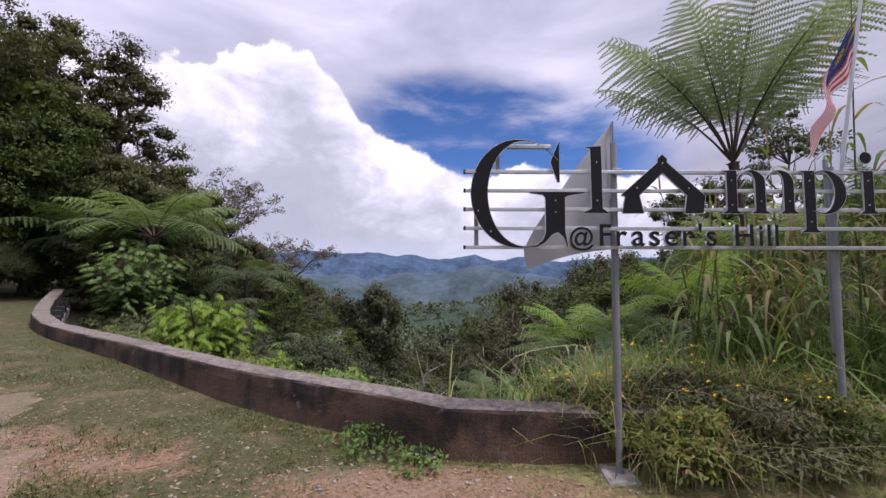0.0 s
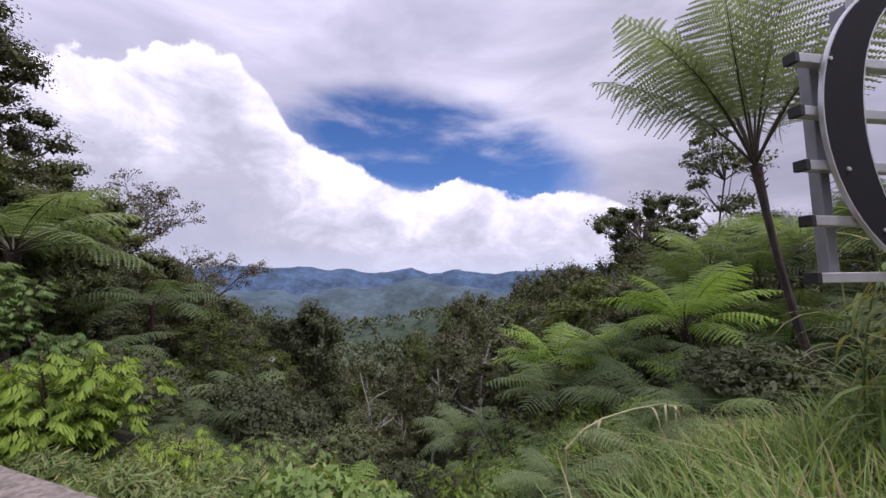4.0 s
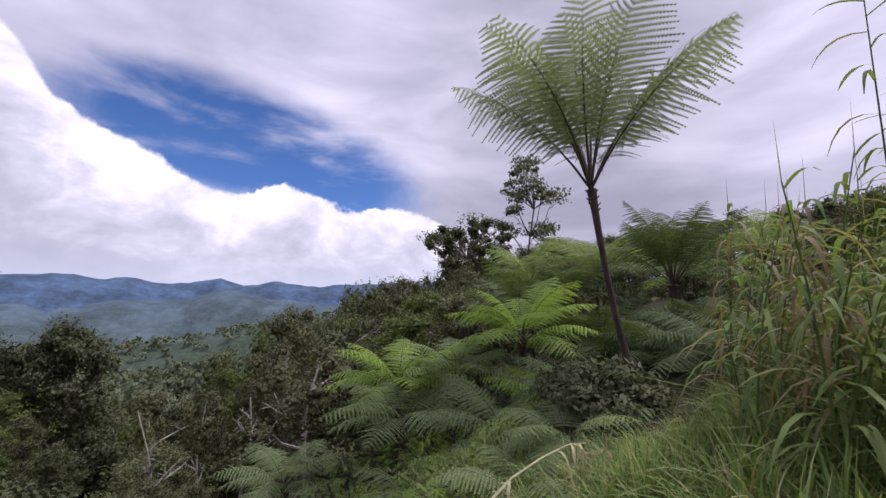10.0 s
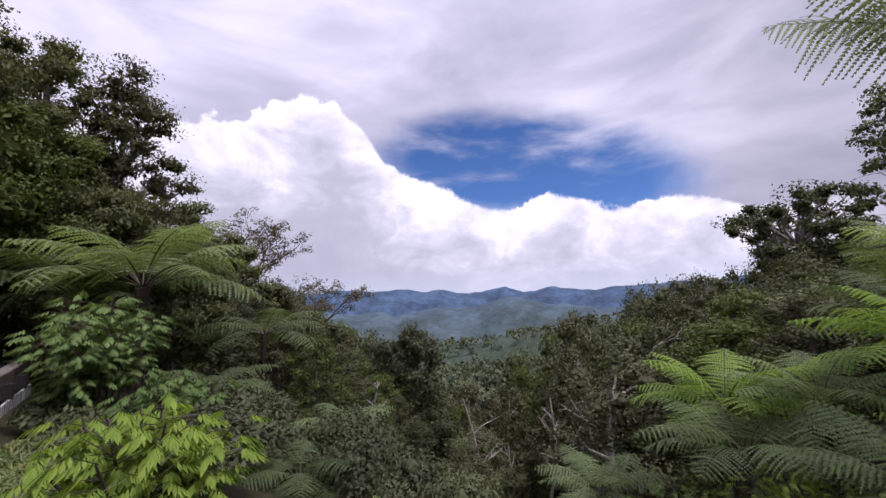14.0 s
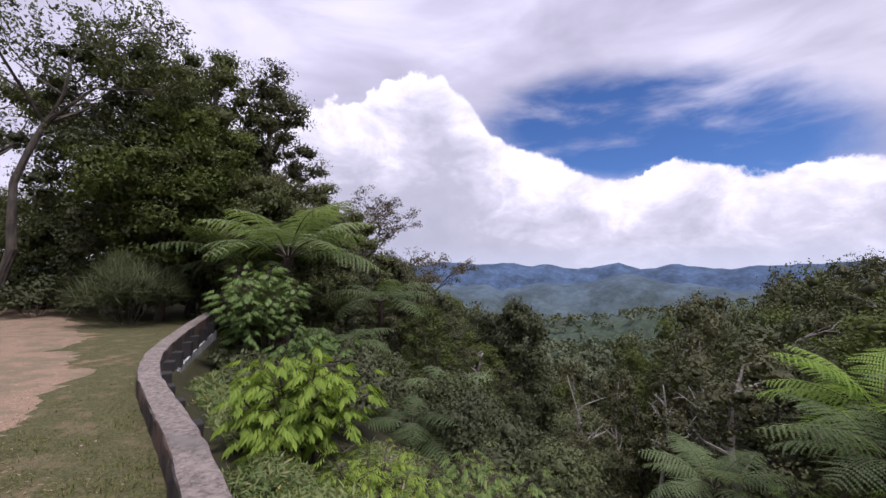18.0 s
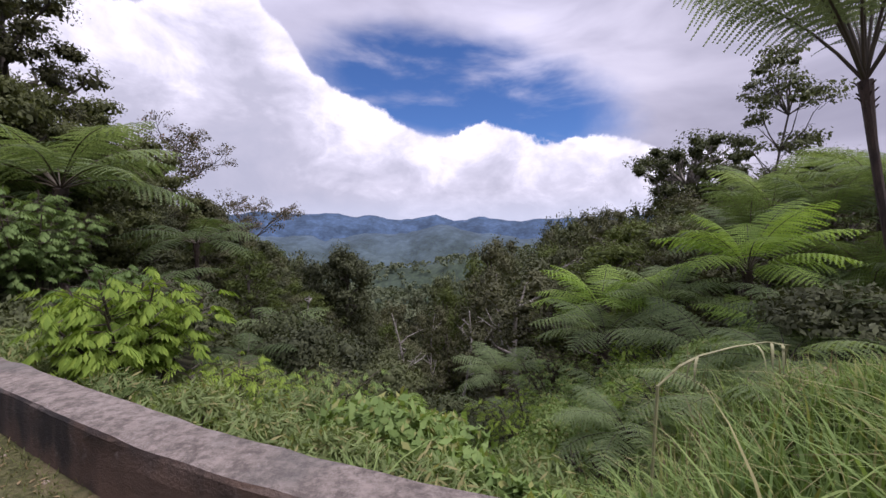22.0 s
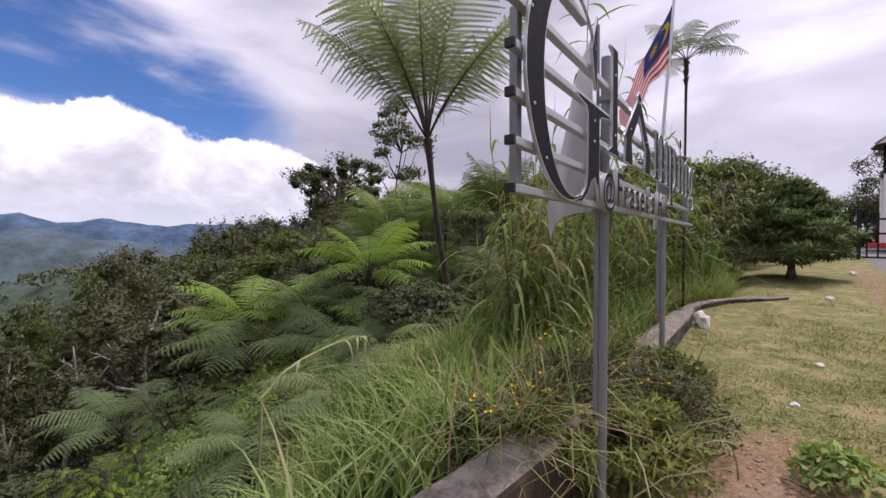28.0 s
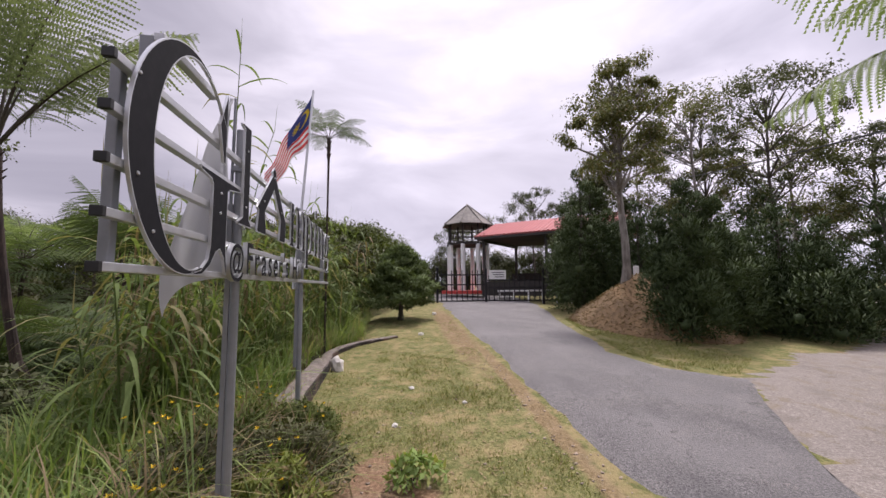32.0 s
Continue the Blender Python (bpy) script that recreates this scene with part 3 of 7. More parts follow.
def land(x, y):
    d, z = outside(x, y), 0.0
    z = terrace(x, y)
    if d <= 0:
        return z
    a = math.degrees(math.atan2(x - VALLEY[0], y - VALLEY[1]))
    s = 0.60 - 0.64 * min(1.0, abs(a + 4) / 64.0) ** 1.1
    if abs(a) > 62:
        s = -0.04
    r = math.hypot(x - VALLEY[0], y - VALLEY[1])
    fall = s * min(d, 90.0)
    z -= min(1.0, d / 0.6) * (0.40 if abs(a) < 62 else 0.15) + fall
    if d > 90:
        z -= (0.13 if abs(a) < 40 else 0.03) * (min(d, 1300.0) - 90.0)
    z += noise.noise(Vector((x, y, 0.0)) * 0.12) * min(1.2, d * 0.12)
    if r > 300:
        k = min(1.0, (r - 300.0) / 700.0)
        z += noise.fractal(Vector((x, y, 3.0)) * 0.0022, 0.8, 2.0, 4) * 55.0 * k
    if r > 700:
        # three chains of hills, the farthest under the clouds
        for r0, wide, line, wob, seed in ((1250.0, 420.0, NEAR_HILLS, 0.5, 3.0), (2450.0, 700.0, MID_HILLS, 0.8, 5.0), (4000.0, 900.0, FAR_HILLS, 0.55, 9.0)):
            el = lerp(line, a) + wob * noise.fractal(Vector((a * 0.17, seed, 0.0)), 0.8, 2.0, 4)
            u = max(0.0, 1.0 - abs(r - r0) / wide)
            u = u * u * (3 - 2 * u)
            z += max(0.0, r0 * math.tan(radians(el)) - z) * u + noise.fractal(Vector((x, y, seed)) * 0.0045, 0.8, 2.0, 5) * 42.0 * u * (1 - u) * 4
    return z


def build_ground():
    rad = [0.0]
    while rad[-1] < 4700:
        r = rad[-1]
        rad.append(r + (0.32 if r < 16 else 0.32 + min(r - 16, 1500) * 0.040))
    segs = 420
    vs, qs = [], []
    cx, cy = 1.0, 3.0
    for r in rad[1:]:
        for j in range(segs):
            t = 2 * math.pi * j / segs
            x, y = cx + r * math.sin(t), cy + r * math.cos(t)
            vs.append((x, y, land(x, y)))
    n = len(rad) - 1
    for i in range(n - 1):
        for j in range(segs):
            k = (j + 1) % segs
            qs.append((i * segs + j, (i + 1) * segs + j, (i + 1) * segs + k, i * segs + k))
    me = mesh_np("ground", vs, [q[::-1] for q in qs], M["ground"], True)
    bm = bmesh.new()
    bm.from_mesh(me)
    bm.verts.ensure_lookup_table()
    mid = bm.verts.new((cx, cy, land(cx, cy)))
    bm.verts.ensure_lookup_table()
    for j in range(segs):
        bm.faces.new((mid, bm.verts[(j + 1) % segs], bm.verts[j]))
    bmesh.ops.recalc_face_normals(bm, faces=bm.faces[:])
    bm.to_mesh(me)
    bm.free()
    me.shade_smooth()
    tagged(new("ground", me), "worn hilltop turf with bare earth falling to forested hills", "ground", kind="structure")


build_ground()


def strip(name, left, right, mat, label, lift, ragged=0.0, across=10, step=0.5):
    """A road surface between two edge lines of equally many points, laid on the land."""
    L, R = [], []
    for (a, b), (c, d) in zip(zip(left, left[1:]), zip(right, right[1:])):
        n = max(2, int(max(math.dist(a, b), math.dist(c, d)) / step))
        for i in range(n):
            t = i / n
            L.append(Vector(a).lerp(Vector(b), t))
            R.append(Vector(c).lerp(Vector(d), t))
    L.append(Vector(left[-1]))
    R.append(Vector(right[-1]))
    vs, qs = [], []
    for i, (a, b) in enumerate(zip(L, R)):
        w = (b - a).normalized()
        run = i * 0.31 * step / 0.5
        a2 = a + w * (noise.noise(Vector((run, 1.0, lift * 99))) + 0.55 * noise.noise(Vector((run * 5.3, 3.0, lift * 99))) + 0.3 * noise.noise(Vector((run * 13.0, 5.0, 2.0)))) * ragged
        b2 = b + w * (noise.noise(Vector((run, 7.0, lift * 99))) + 0.4 * noise.noise(Vector((run * 5.3, 9.0, lift * 99)))) * ragged
        for j in range(across + 1):
            t = j / across
            p = a2.lerp(b2, t)
            edge = min(t, 1 - t) * across
            vs.append((p.x, p.y, land(p.x, p.y) + lift * min(1.0, edge + 0.0) - (0.03 if edge == 0 else 0.0)))
    k = across + 1
    for i in range(len(L) - 1):
        for j in range(across):
            qs.append((i * k + j, i * k + j + 1, (i + 1) * k + j + 1, (i + 1) * k + j))
    me = mesh_np(name, vs, qs, mat, True)
    ob = new(name, me)
    bm = bmesh.new()
    bm.from_mesh(me)
    bmesh.ops.recalc_face_normals(bm, faces=bm.faces[:])
    if sum(f.normal.z for f in bm.faces) < 0:
        bmesh.ops.reverse_faces(bm, faces=bm.faces[:])
    bm.to_mesh(me)
    bm.free()
    return tagged(ob, label, "road", kind="structure")


# the lane that passes behind the viewpoint, then the drive up to the gate
strip("road_lane", [(-30.0, 16.0), (-18.4, 12.4), (-13.4, 10.2), (-9.2, 8.05), (-6.8, 6.5), (-5.2, 5.35), (-3.5, 4.3), (-2.0, 3.0), (-0.6, 1.0), (1.4, 0.0), (4.2, -1.2), (6.2, -3.0), (7.1, -4.4), (8.6, -6.7), (9.2, -8.6), (13.0, -15.0), (24.0, -26.0)],
      [(-32.0, 9.0), (-20.0, 5.4), (-15.0, 3.2), (-10.5, 0.6), (-8.5, -0.8), (-6.4, -2.2), (-5.2, -3.0), (-4.0, -3.8), (-2.4, -5.0), (-0.4, -5.9), (1.8, -6.8), (3.6, -8.2), (4.4, -9.0), (5.4, -10.6), (6.0, -12.0), (8.6, -17.0), (18.0, -30.0)],
      M["dirt"], "worn lane of grey and reddish dirt with loose stones", 0.02, 0.85, step=0.12)
strip("road_drive", [(1.4, -0.9), (3.0, 0.36), (5.0, 0.58), (7.0, 0.56), (9.4, 0.54), (14.3, 0.66), (21.0, 0.70), (34.0, 1.6)],
      [(2.9, -1.1), (5.2, -2.75), (6.15, -3.5), (6.9, -2.55), (8.2, -2.28), (11.8, -2.9), (21.2, -4.95), (34.0, -7.0)],
      M["asphalt"], "patched grey asphalt drive rising to a gate", 0.045, 0.14, step=0.3)


# ---------------------------------------------------------------- the low wall
def offset_line(pts, d):
    """The line d metres to its left."""
    out = []
    for i, p in enumerate(pts):
        a, b = Vector(pts[max(i - 1, 0)]), Vector(pts[min(i + 1, len(pts) - 1)])
        u = (b - a).normalized()
        out.append(Vector(p) + Vector((-u.y, u.x)) * d)
    return out


def fine_line(pts, step):
    """The line through the points, gently rounded, in short steps."""
    out = []
    P = [Vector(pts[0])] + [Vector(p) for p in pts] + [Vector(pts[-1])]
    for a, b, c, d in zip(P, P[1:], P[2:], P[3:]):
        n = max(1, int((c - b).length / step))
        for i in range(n):
            t = i / n
            m1, m2 = (c - a) * 0.35, (d - b) * 0.35
            out.append(b * (2 * t**3 - 3 * t * t + 1) + m1 * (t**3 - 2 * t * t + t) + c * (3 * t * t - 2 * t**3) + m2 * (t**3 - t * t))
    out.append(Vector(pts[-1]))
    return out


def wall_strip(line, width, top, foot, mat, rough=0.02):
    """A long wall of real thickness along a line, with worn rounded edges."""
    bm = bmesh.new()
    back = offset_line(line, width)
    rings = []
    for i, (p, q) in enumerate(zip(line, back)):
        zt, zf = top(p), foot(p)
        u = (q - p).normalized()
        prof = [(p, zf), (p, zt - 0.12), (p, zt - 0.03), (p + u * 0.012, zt - 0.008), (p + u * 0.035, zt), (p.lerp(q, 0.5), zt + 0.006), (q - u * 0.035, zt),
                (q - u * 0.012, zt - 0.008), (q, zt - 0.03), (q, zt - 0.15), (q, zf - 0.9)]
        ring = []
        for j, (c, z) in enumerate(prof):
            w = noise.noise_vector(Vector((c.x * 3.1, c.y * 3.1, z * 3.1 + j * 0.3))) * rough
            ring.append(bm.verts.new((c.x + w.x, c.y + w.y, z + w.z * (0.6 if j > 1 else 0))))
        rings.append(ring)
    for r, s in zip(rings, rings[1:]):
        for j in range(len(r) - 1):
            bm.faces.new((r[j], s[j], s[j + 1], r[j + 1]))
    bm.faces.new(rings[0])
    bm.faces.new(rings[-1][::-1])
    bmesh.ops.recalc_face_normals(bm, faces=bm.faces[:])
    return bm


wall_line = fine_line(WALL, 0.16)
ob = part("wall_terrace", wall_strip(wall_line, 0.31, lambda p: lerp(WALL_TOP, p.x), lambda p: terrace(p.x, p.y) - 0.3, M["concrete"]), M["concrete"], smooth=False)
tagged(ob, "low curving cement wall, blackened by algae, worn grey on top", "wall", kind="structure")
kerb_line = fine_line(KERB, 0.14)
ob = part("kerb", wall_strip(kerb_line, 0.2, lambda p: terrace(p.x, p.y) + 0.10 - 0.03 * max(0, p.x - 9), lambda p: terrace(p.x, p.y) - 0.3, M["concrete"]), M["concrete"])
tagged(ob, "low worn cement kerb curving along the turf", "kerb", kind="structure")


def retaining_side():
    """Outer side of the far wall: beam ends over a white-washed panel, streaked black."""
    base = thing("retaining_wall", "white-washed retaining panel streaked black under dark beam ends", "retaining wall", kind="structure")
    line = offset_line(wall_line, 0.44)
    far = [p for p in line if -12.4 < p.x < -4.7]
    bm = bmesh.new()
    rows = []
    for p in far:
        zt = lerp(WALL_TOP, p.x)
        rows.append([bm.verts.new((p.x, p.y, z)) for z in (zt - 0.50, zt - 0.9, zt - 1.4, zt - 2.2)])
    for r, s in zip(rows, rows[1:]):
        for j in range(3):
            bm.faces.new((r[j], s[j], s[j + 1], r[j + 1]))
    part("panel", bmesh_solid(bm, 0.05), M["panel"], base)
    step = max(1, len(far) // 9)
    for i in range(step // 2, len(far) - 1, step):
        p, q = far[i], far[i + 1]
        d = (q - p).normalized()
        zt = lerp(WALL_TOP, p.x)
        for dz, out in ((-0.36, 0.05), (-1.45, 0.16)):
            o = part("beam", boxed((-0.13, -0.20, -0.18), (0.13, out, 0.18), 0.015), M["dark_concrete"], base, "blackened concrete beam end")
            o.matrix_world = Matrix.Translation((p.x, p.y, zt + dz)) @ Matrix.Rotation(math.atan2(d.y, d.x), 4, "Z")
    return base


def bmesh_solid(bm, thick):
    bmesh.ops.recalc_face_normals(bm, faces=bm.faces[:])
    bmesh.ops.solidify(bm, geom=bm.faces[:], thickness=thick)
    return bm


retaining_side()

# ---------------------------------------------------------------- the sign
SIGN_A, SIGN_B = Vector((0.995, 3.055)), Vector((5.2, 3.286))
SIGN_U = (SIGN_B - SIGN_A).normalized()
SIGN_M = Matrix(((SIGN_U.x, 0, SIGN_U.y, SIGN_A.x), (SIGN_U.y, 0, -SIGN_U.x, SIGN_A.y), (0, 1, 0, 0), (0, 0, 0, 1)))  # u, up, out to the reader
SIGN_TILT = Matrix.Rotation(radians(-0.25), 4, "Z")     # the whole frame climbs a little to the east


def arc(cx, cy, rx, ry, a0, a1, n):
    return [(cx + rx * math.cos(radians(a0 + (a1 - a0) * i / n)), cy + ry * math.sin(radians(a0 + (a1 - a0) * i / n))) for i in range(n + 1)]


def slab(outlines, depth=0.012, z0=0.0):
    """Extrudes flat outlines: charcoal faces (slot 0), bright sides (slot 1) with a thin bright rim."""
    bm = bmesh.new()
    for pts in outlines:
        f = bm.faces.new([bm.verts.new((x, y, z0)) for x, y in pts])
        if f.normal.z < 0:
            f.normal_flip()
        bm.normal_update()
        top = bmesh.ops.extrude_face_region(bm, geom=[f])
        bmesh.ops.translate(bm, vec=(0, 0, depth), verts=[v for v in top["geom"] if isinstance(v, bmesh.types.BMVert)])
    bmesh.ops.recalc_face_normals(bm, faces=bm.faces[:])
    caps = [f for f in bm.faces if f.normal.z > 0.9 and len(f.verts) > 4 or f.normal.z > 0.99]
    for f in bm.faces:
        f.material_index = 1
    rim = bmesh.ops.inset_individual(bm, faces=caps, thickness=0.004, depth=0.0)
    for f in caps:
        f.material_index = 0
    for f in rim["faces"]:
        if f not in caps:
            f.material_index = 1
    return bm


def letter_shapes():
    """The big letters, u along the sign and v up, in metres from its lower left end."""
    L = {}
    # G: fat crescent, hairline top, beak and spur
    o = arc(0.42, 0.415, 0.375, 0.425, 68, 292, 40)
    i = arc(0.46, 0.415, 0.28, 0.405, 285, 75, 36)
    L["G"] = [o + i]
    hair = arc(0.42, 0.415, 0.375, 0.425, 68, 38, 8) + arc(0.45, 0.405, 0.36, 0.415, 38, 75, 8)
    L["G"].append(hair)
    L["G"].append([(0.66, 0.66), (0.735, 0.83), (0.735, 0.50), (0.715, 0.50)])
    L["G"].append([(0.50, 0.43), (0.93, 0.43), (0.93, 0.415), (0.80, 0.395), (0.775, 0.38), (0.775, 0.12), (0.795, 0.0), (0.782, 0.0), (0.755, 0.075), (0.713, 0.112), (0.672, 0.095), (0.62, 0.035), (0.55, -0.005), (0.46, -0.01),
                   (0.46, 0.002), (0.54, 0.012), (0.60, 0.06), (0.618, 0.12), (0.618, 0.38), (0.60, 0.40), (0.50, 0.415)])
    x = 0.93
    L["l"] = [[(x, 0.78), (x + 0.13, 0.79), (x + 0.135, 0.30), (x + 0.18, 0.27), (x + 0.18, 0.26), (x - 0.02, 0.26), (x - 0.02, 0.27), (x + 0.045, 0.30), (x + 0.04, 0.76), (x, 0.77)]]
    # tent for the a: ridge with a post cap and two flaring legs
    L["A"] = [[(1.20, 0.40), (1.49, 0.66), (1.49, 0.69), (1.53, 0.725), (1.57, 0.69), (1.57, 0.66), (1.86, 0.40), (1.84, 0.26), (1.69, 0.26), (1.71, 0.40), (1.53, 0.575), (1.35, 0.40), (1.38, 0.26),
               (1.21, 0.26), (1.235, 0.39)]]

    def stem(x, w=0.085, top=0.60, foot=0.26):
        return [(x - 0.03, top), (x + w, top), (x + w, foot + 0.03), (x + w + 0.035, foot + 0.008), (x + w + 0.035, foot), (x - 0.035, foot), (x - 0.035, foot + 0.008), (x, foot + 0.03), (x, top - 0.02),
                (x - 0.03, top - 0.012)]

    def arch(x, w):
        o = arc(x + w * 0.5, 0.50, w * 0.5, 0.105, 170, 0, 12)
        return o + [(x + w, 0.29), (x + w + 0.03, 0.268), (x + w + 0.03, 0.26), (x + w - 0.115, 0.26), (x + w - 0.115, 0.268), (x + w - 0.085, 0.29), (x + w - 0.085, 0.50)] + arc(x + w * 0.5 - 0.03, 0.50, w * 0.5 - 0.055, 0.088, 10, 160, 10)
    L["m"] = [stem(2.02), arch(2.10, 0.225), arch(2.32, 0.225)]
    L["p"] = [stem(2.62, 0.09, 0.60, 0.115), arc(2.78, 0.43, 0.17, 0.175, 128, -128, 24) + arc(2.755, 0.43, 0.10, 0.158, -122, 122, 20)]
    L["i"] = [stem(3.08), arc(3.11, 0.70, 0.05, 0.05, 0, 340, 16)]
    L["n"] = [stem(3.30), arch(3.38, 0.24)]
    L["g"] = [[(x - 0.22, y) for x, y in o] for o in (arc(4.12, 0.46, 0.16, 0.14, 90, 270, 16) + arc(4.13, 0.46, 0.075, 0.125, 270, 90, 16), arc(4.12, 0.46, 0.16, 0.14, 90, -90, 16) + arc(4.11, 0.46, 0.075, 0.125, -90, 90, 16),
              [(4.20, 0.56), (4.36, 0.60), (4.36, 0.575), (4.24, 0.54)], arc(4.12, 0.22, 0.20, 0.10, 150, 390, 22) + arc(4.12, 0.225, 0.155, 0.075, 390, 150, 22))]
    return L


RIVETS = {"G": ((0.085, 0.58), (0.105, 0.28), (0.20, 0.12), (0.70, 0.27), (0.70, 0.36)), "l": ((1.02, 0.66), (1.02, 0.36)), "A": ((1.53, 0.655), (1.33, 0.46), (1.73, 0.46)), "m": ((2.06, 0.52), (2.06, 0.33), (2.285, 0.36), (2.505, 0.36)),
          "p": ((2.665, 0.52), (2.665, 0.20)), "i": ((3.12, 0.52), (3.12, 0.33)), "n": ((3.34, 0.52), (3.34, 0.33), (3.58, 0.36))}


def build_sign():
    sign = thing("sign", "grey steel sign frame with charcoal cut-out letters on two posts", "sign")
    place = SIGN_M @ SIGN_TILT.inverted()
    Z = 1.757
    up = Matrix.Translation((0, Z, 0))

    def fix(o, local=Matrix()):
        o.matrix_world = place @ up @ local
        return o
    for v in (0.0, 0.147, 0.294, 0.441, 0.588):
        n = 4.20
        bar = fix(part("rail", boxed((0.0, v - 0.013, -0.034), (n, v + 0.013, -0.003), 0.002), M["alu"], sign, "square aluminium rail"))
        for e in (0.0, n):
            fix(part("end_cap", boxed((e - 0.008, v - 0.0145, -0.0355), (e + 0.008, v + 0.0145, -0.0015), 0.002), M["cap"], bar, "black end cap"))
    fix(part("top_rail", boxed((0.24, 0.775, -0.045), (0.68, 0.805, -0.012), 0.003), M["alu"], sign))
    fix(part("upright", boxed((0.078, -0.01, -0.066), (0.110, 0.60, -0.035), 0.003), M["steel"], sign))
    fix(part("upright", boxed((4.08, -0.02, -0.095), (4.12, 0.61, -0.05), 0.003), M["steel"], sign))
    fix(part("upright", boxed((0.25, 0.60, -0.095), (0.28, 0.80, -0.05), 0.003), M["steel"], sign))
    for ch, outlines in letter_shapes().items():
        o = fix(part("letter", slab(outlines), [M["letter"], M["alu"]], sign, "charcoal cut-out letter with bright metal edge"))
        for x, y in RIVETS.get(ch, ()):
            bm = bmesh.new()
            tube(bm, [(x, y, 0.011), (x, y, 0.0155)], [0.0065, 0.005], 8)
            fix(part("rivet", bm, M["alu"], o, "bright metal rivet"))
    # second line, in plain letters, each one cut out by itself
    pen, line = 0.0, []
    for ch in "@Fraser's Hill":
        if ch == " ":
            pen += 0.10
            continue
        cu = bpy.data.curves.new("letter", "FONT")
        cu.body, cu.size, cu.extrude, cu.offset = ch, 0.19 if ch == "@" else 0.235, 0.012, 0.0025
        tmp = new("letter", cu)
        dg = bpy.context.evaluated_depsgraph_get()
        me = bpy.data.meshes.new_from_object(tmp.evaluated_get(dg))
        bpy.data.objects.remove(tmp)
        me.materials.clear()
        me.materials.append(M["letter"])
        me.materials.append(M["alu"])
        for p in me.polygons:
            p.material_index = 0 if p.normal.z > 0.9 else 1
        xs = [v.co.x for v in me.vertices]
        line.append((me, pen, min(xs)))
        pen += max(xs) - min(xs) + 0.030
    for me, x, x0 in line:
        fix(part("letter", me, None, sign, "small charcoal letter with bright metal edge"), Matrix.Translation((0.80 + x * 1.63 / pen - x0, 0.014, 0.012)))
    # posts
    for u, top, lean in ((1.185, 2.60, 0.0), (2.92, 2.42, 0.0)):
        p = SIGN_A + SIGN_U * u
        n = Vector((-SIGN_U.y, SIGN_U.x))
        bm = bmesh.new()
        c = p + n * 0.088
        tube(bm, [(c.x, c.y, terrace(c.x, c.y) - 0.3), (c.x, c.y, top)], [0.024, 0.024], 16)
        post = part("post", bm, M["steel"], sign, "grey painted steel post", smooth=False)
        bm = boxed((-0.015, -0.078, 0.0), (0.015, -0.050, 1.55), 0.004)
        o = part("back_channel", bm, M["steel"], post)
        o.matrix_world = Matrix.Translation((c.x + n.x * 0.10, c.y + n.y * 0.10, 0.62 if u < 2 else 0.95)) @ Matrix.Rotation(math.atan2(SIGN_U.y, SIGN_U.x), 4, "Z")
        for zz in (1.77, 2.37):
            bm = boxed((-0.034, -0.06, -0.016), (0.034, 0.03, 0.016), 0.004)
            o = part("bracket", bm, M["steel"], post)
            o.matrix_world = Matrix.Translation((c.x, c.y, zz)) @ Matrix.Rotation(math.atan2(SIGN_U.y, SIGN_U.x), 4, "Z")
        bm = bmesh.new()
        box(bm, (c.x - 0.13, c.y - 0.15, terrace(c.x, c.y) - 0.12), (c.x + 0.12, c.y + 0.1, terrace(c.x, c.y) + 0.025), 0.03)
        for v in bm.verts:
            v.co += noise.noise_vector(v.co * 6.0) * 0.03
        part("footing", bm, M["footing"], sign, "rough concrete footing")
    return sign


build_sign()


def build_sail():
    """A grey cloth sail on the first post, bellied behind the letters."""
    p = SIGN_A + SIGN_U * 1.205
    sail = thing("feather_banner", "plain grey cloth sail banner hanging from the sign post", "banner")
    n = Vector((-SIGN_U.y, SIGN_U.x))
    c = p + n * 0.135
    pole = bmesh.new()
    tube(pole, [(c.x, c.y, 1.55), (c.x, c.y, 2.80)], [0.012, 0.007], 8)
    part("pole", pole, M["steel"], sail)
    left = [(2.80, 0.0), (2.66, 0.11), (2.54, 0.21), (2.38, 0.33), (2.23, 0.43), (2.05, 0.56), (1.92, 0.65), (1.75, 0.74), (1.65, 0.73), (1.59, 0.70)]
    vs, qs = [], []
    cols = 12
    for i in range(31):
        z = 2.80 - 1.21 * i / 30
        w = float(np.interp(-z, [-a for a, _ in left], [b for _, b in left]))
        for j in range(cols + 1):
            t = j / cols
            belly = 0.09 * math.sin(math.pi * t) * (i / 30) - 0.06 * t * (i / 30) + 0.012 * math.sin(6 * t + i * 0.25)
            zz = z + (0.17 * (1 - t) + 0.03 * math.sin(math.pi * t)) * max(0.0, (i - 16) / 14) ** 1.5
            q = c - SIGN_U * (w * t) + n * (0.02 + belly)
            vs.append((q.x, q.y, zz))
    k = cols + 1
    for i in range(30):
        for j in range(cols):
            qs.append((i * k + j, i * k + j + 1, (i + 1) * k + j + 1, (i + 1) * k + j))
    part("cloth", mesh_np("cloth", vs, qs, M["sail"], True), None, sail)


build_sail()


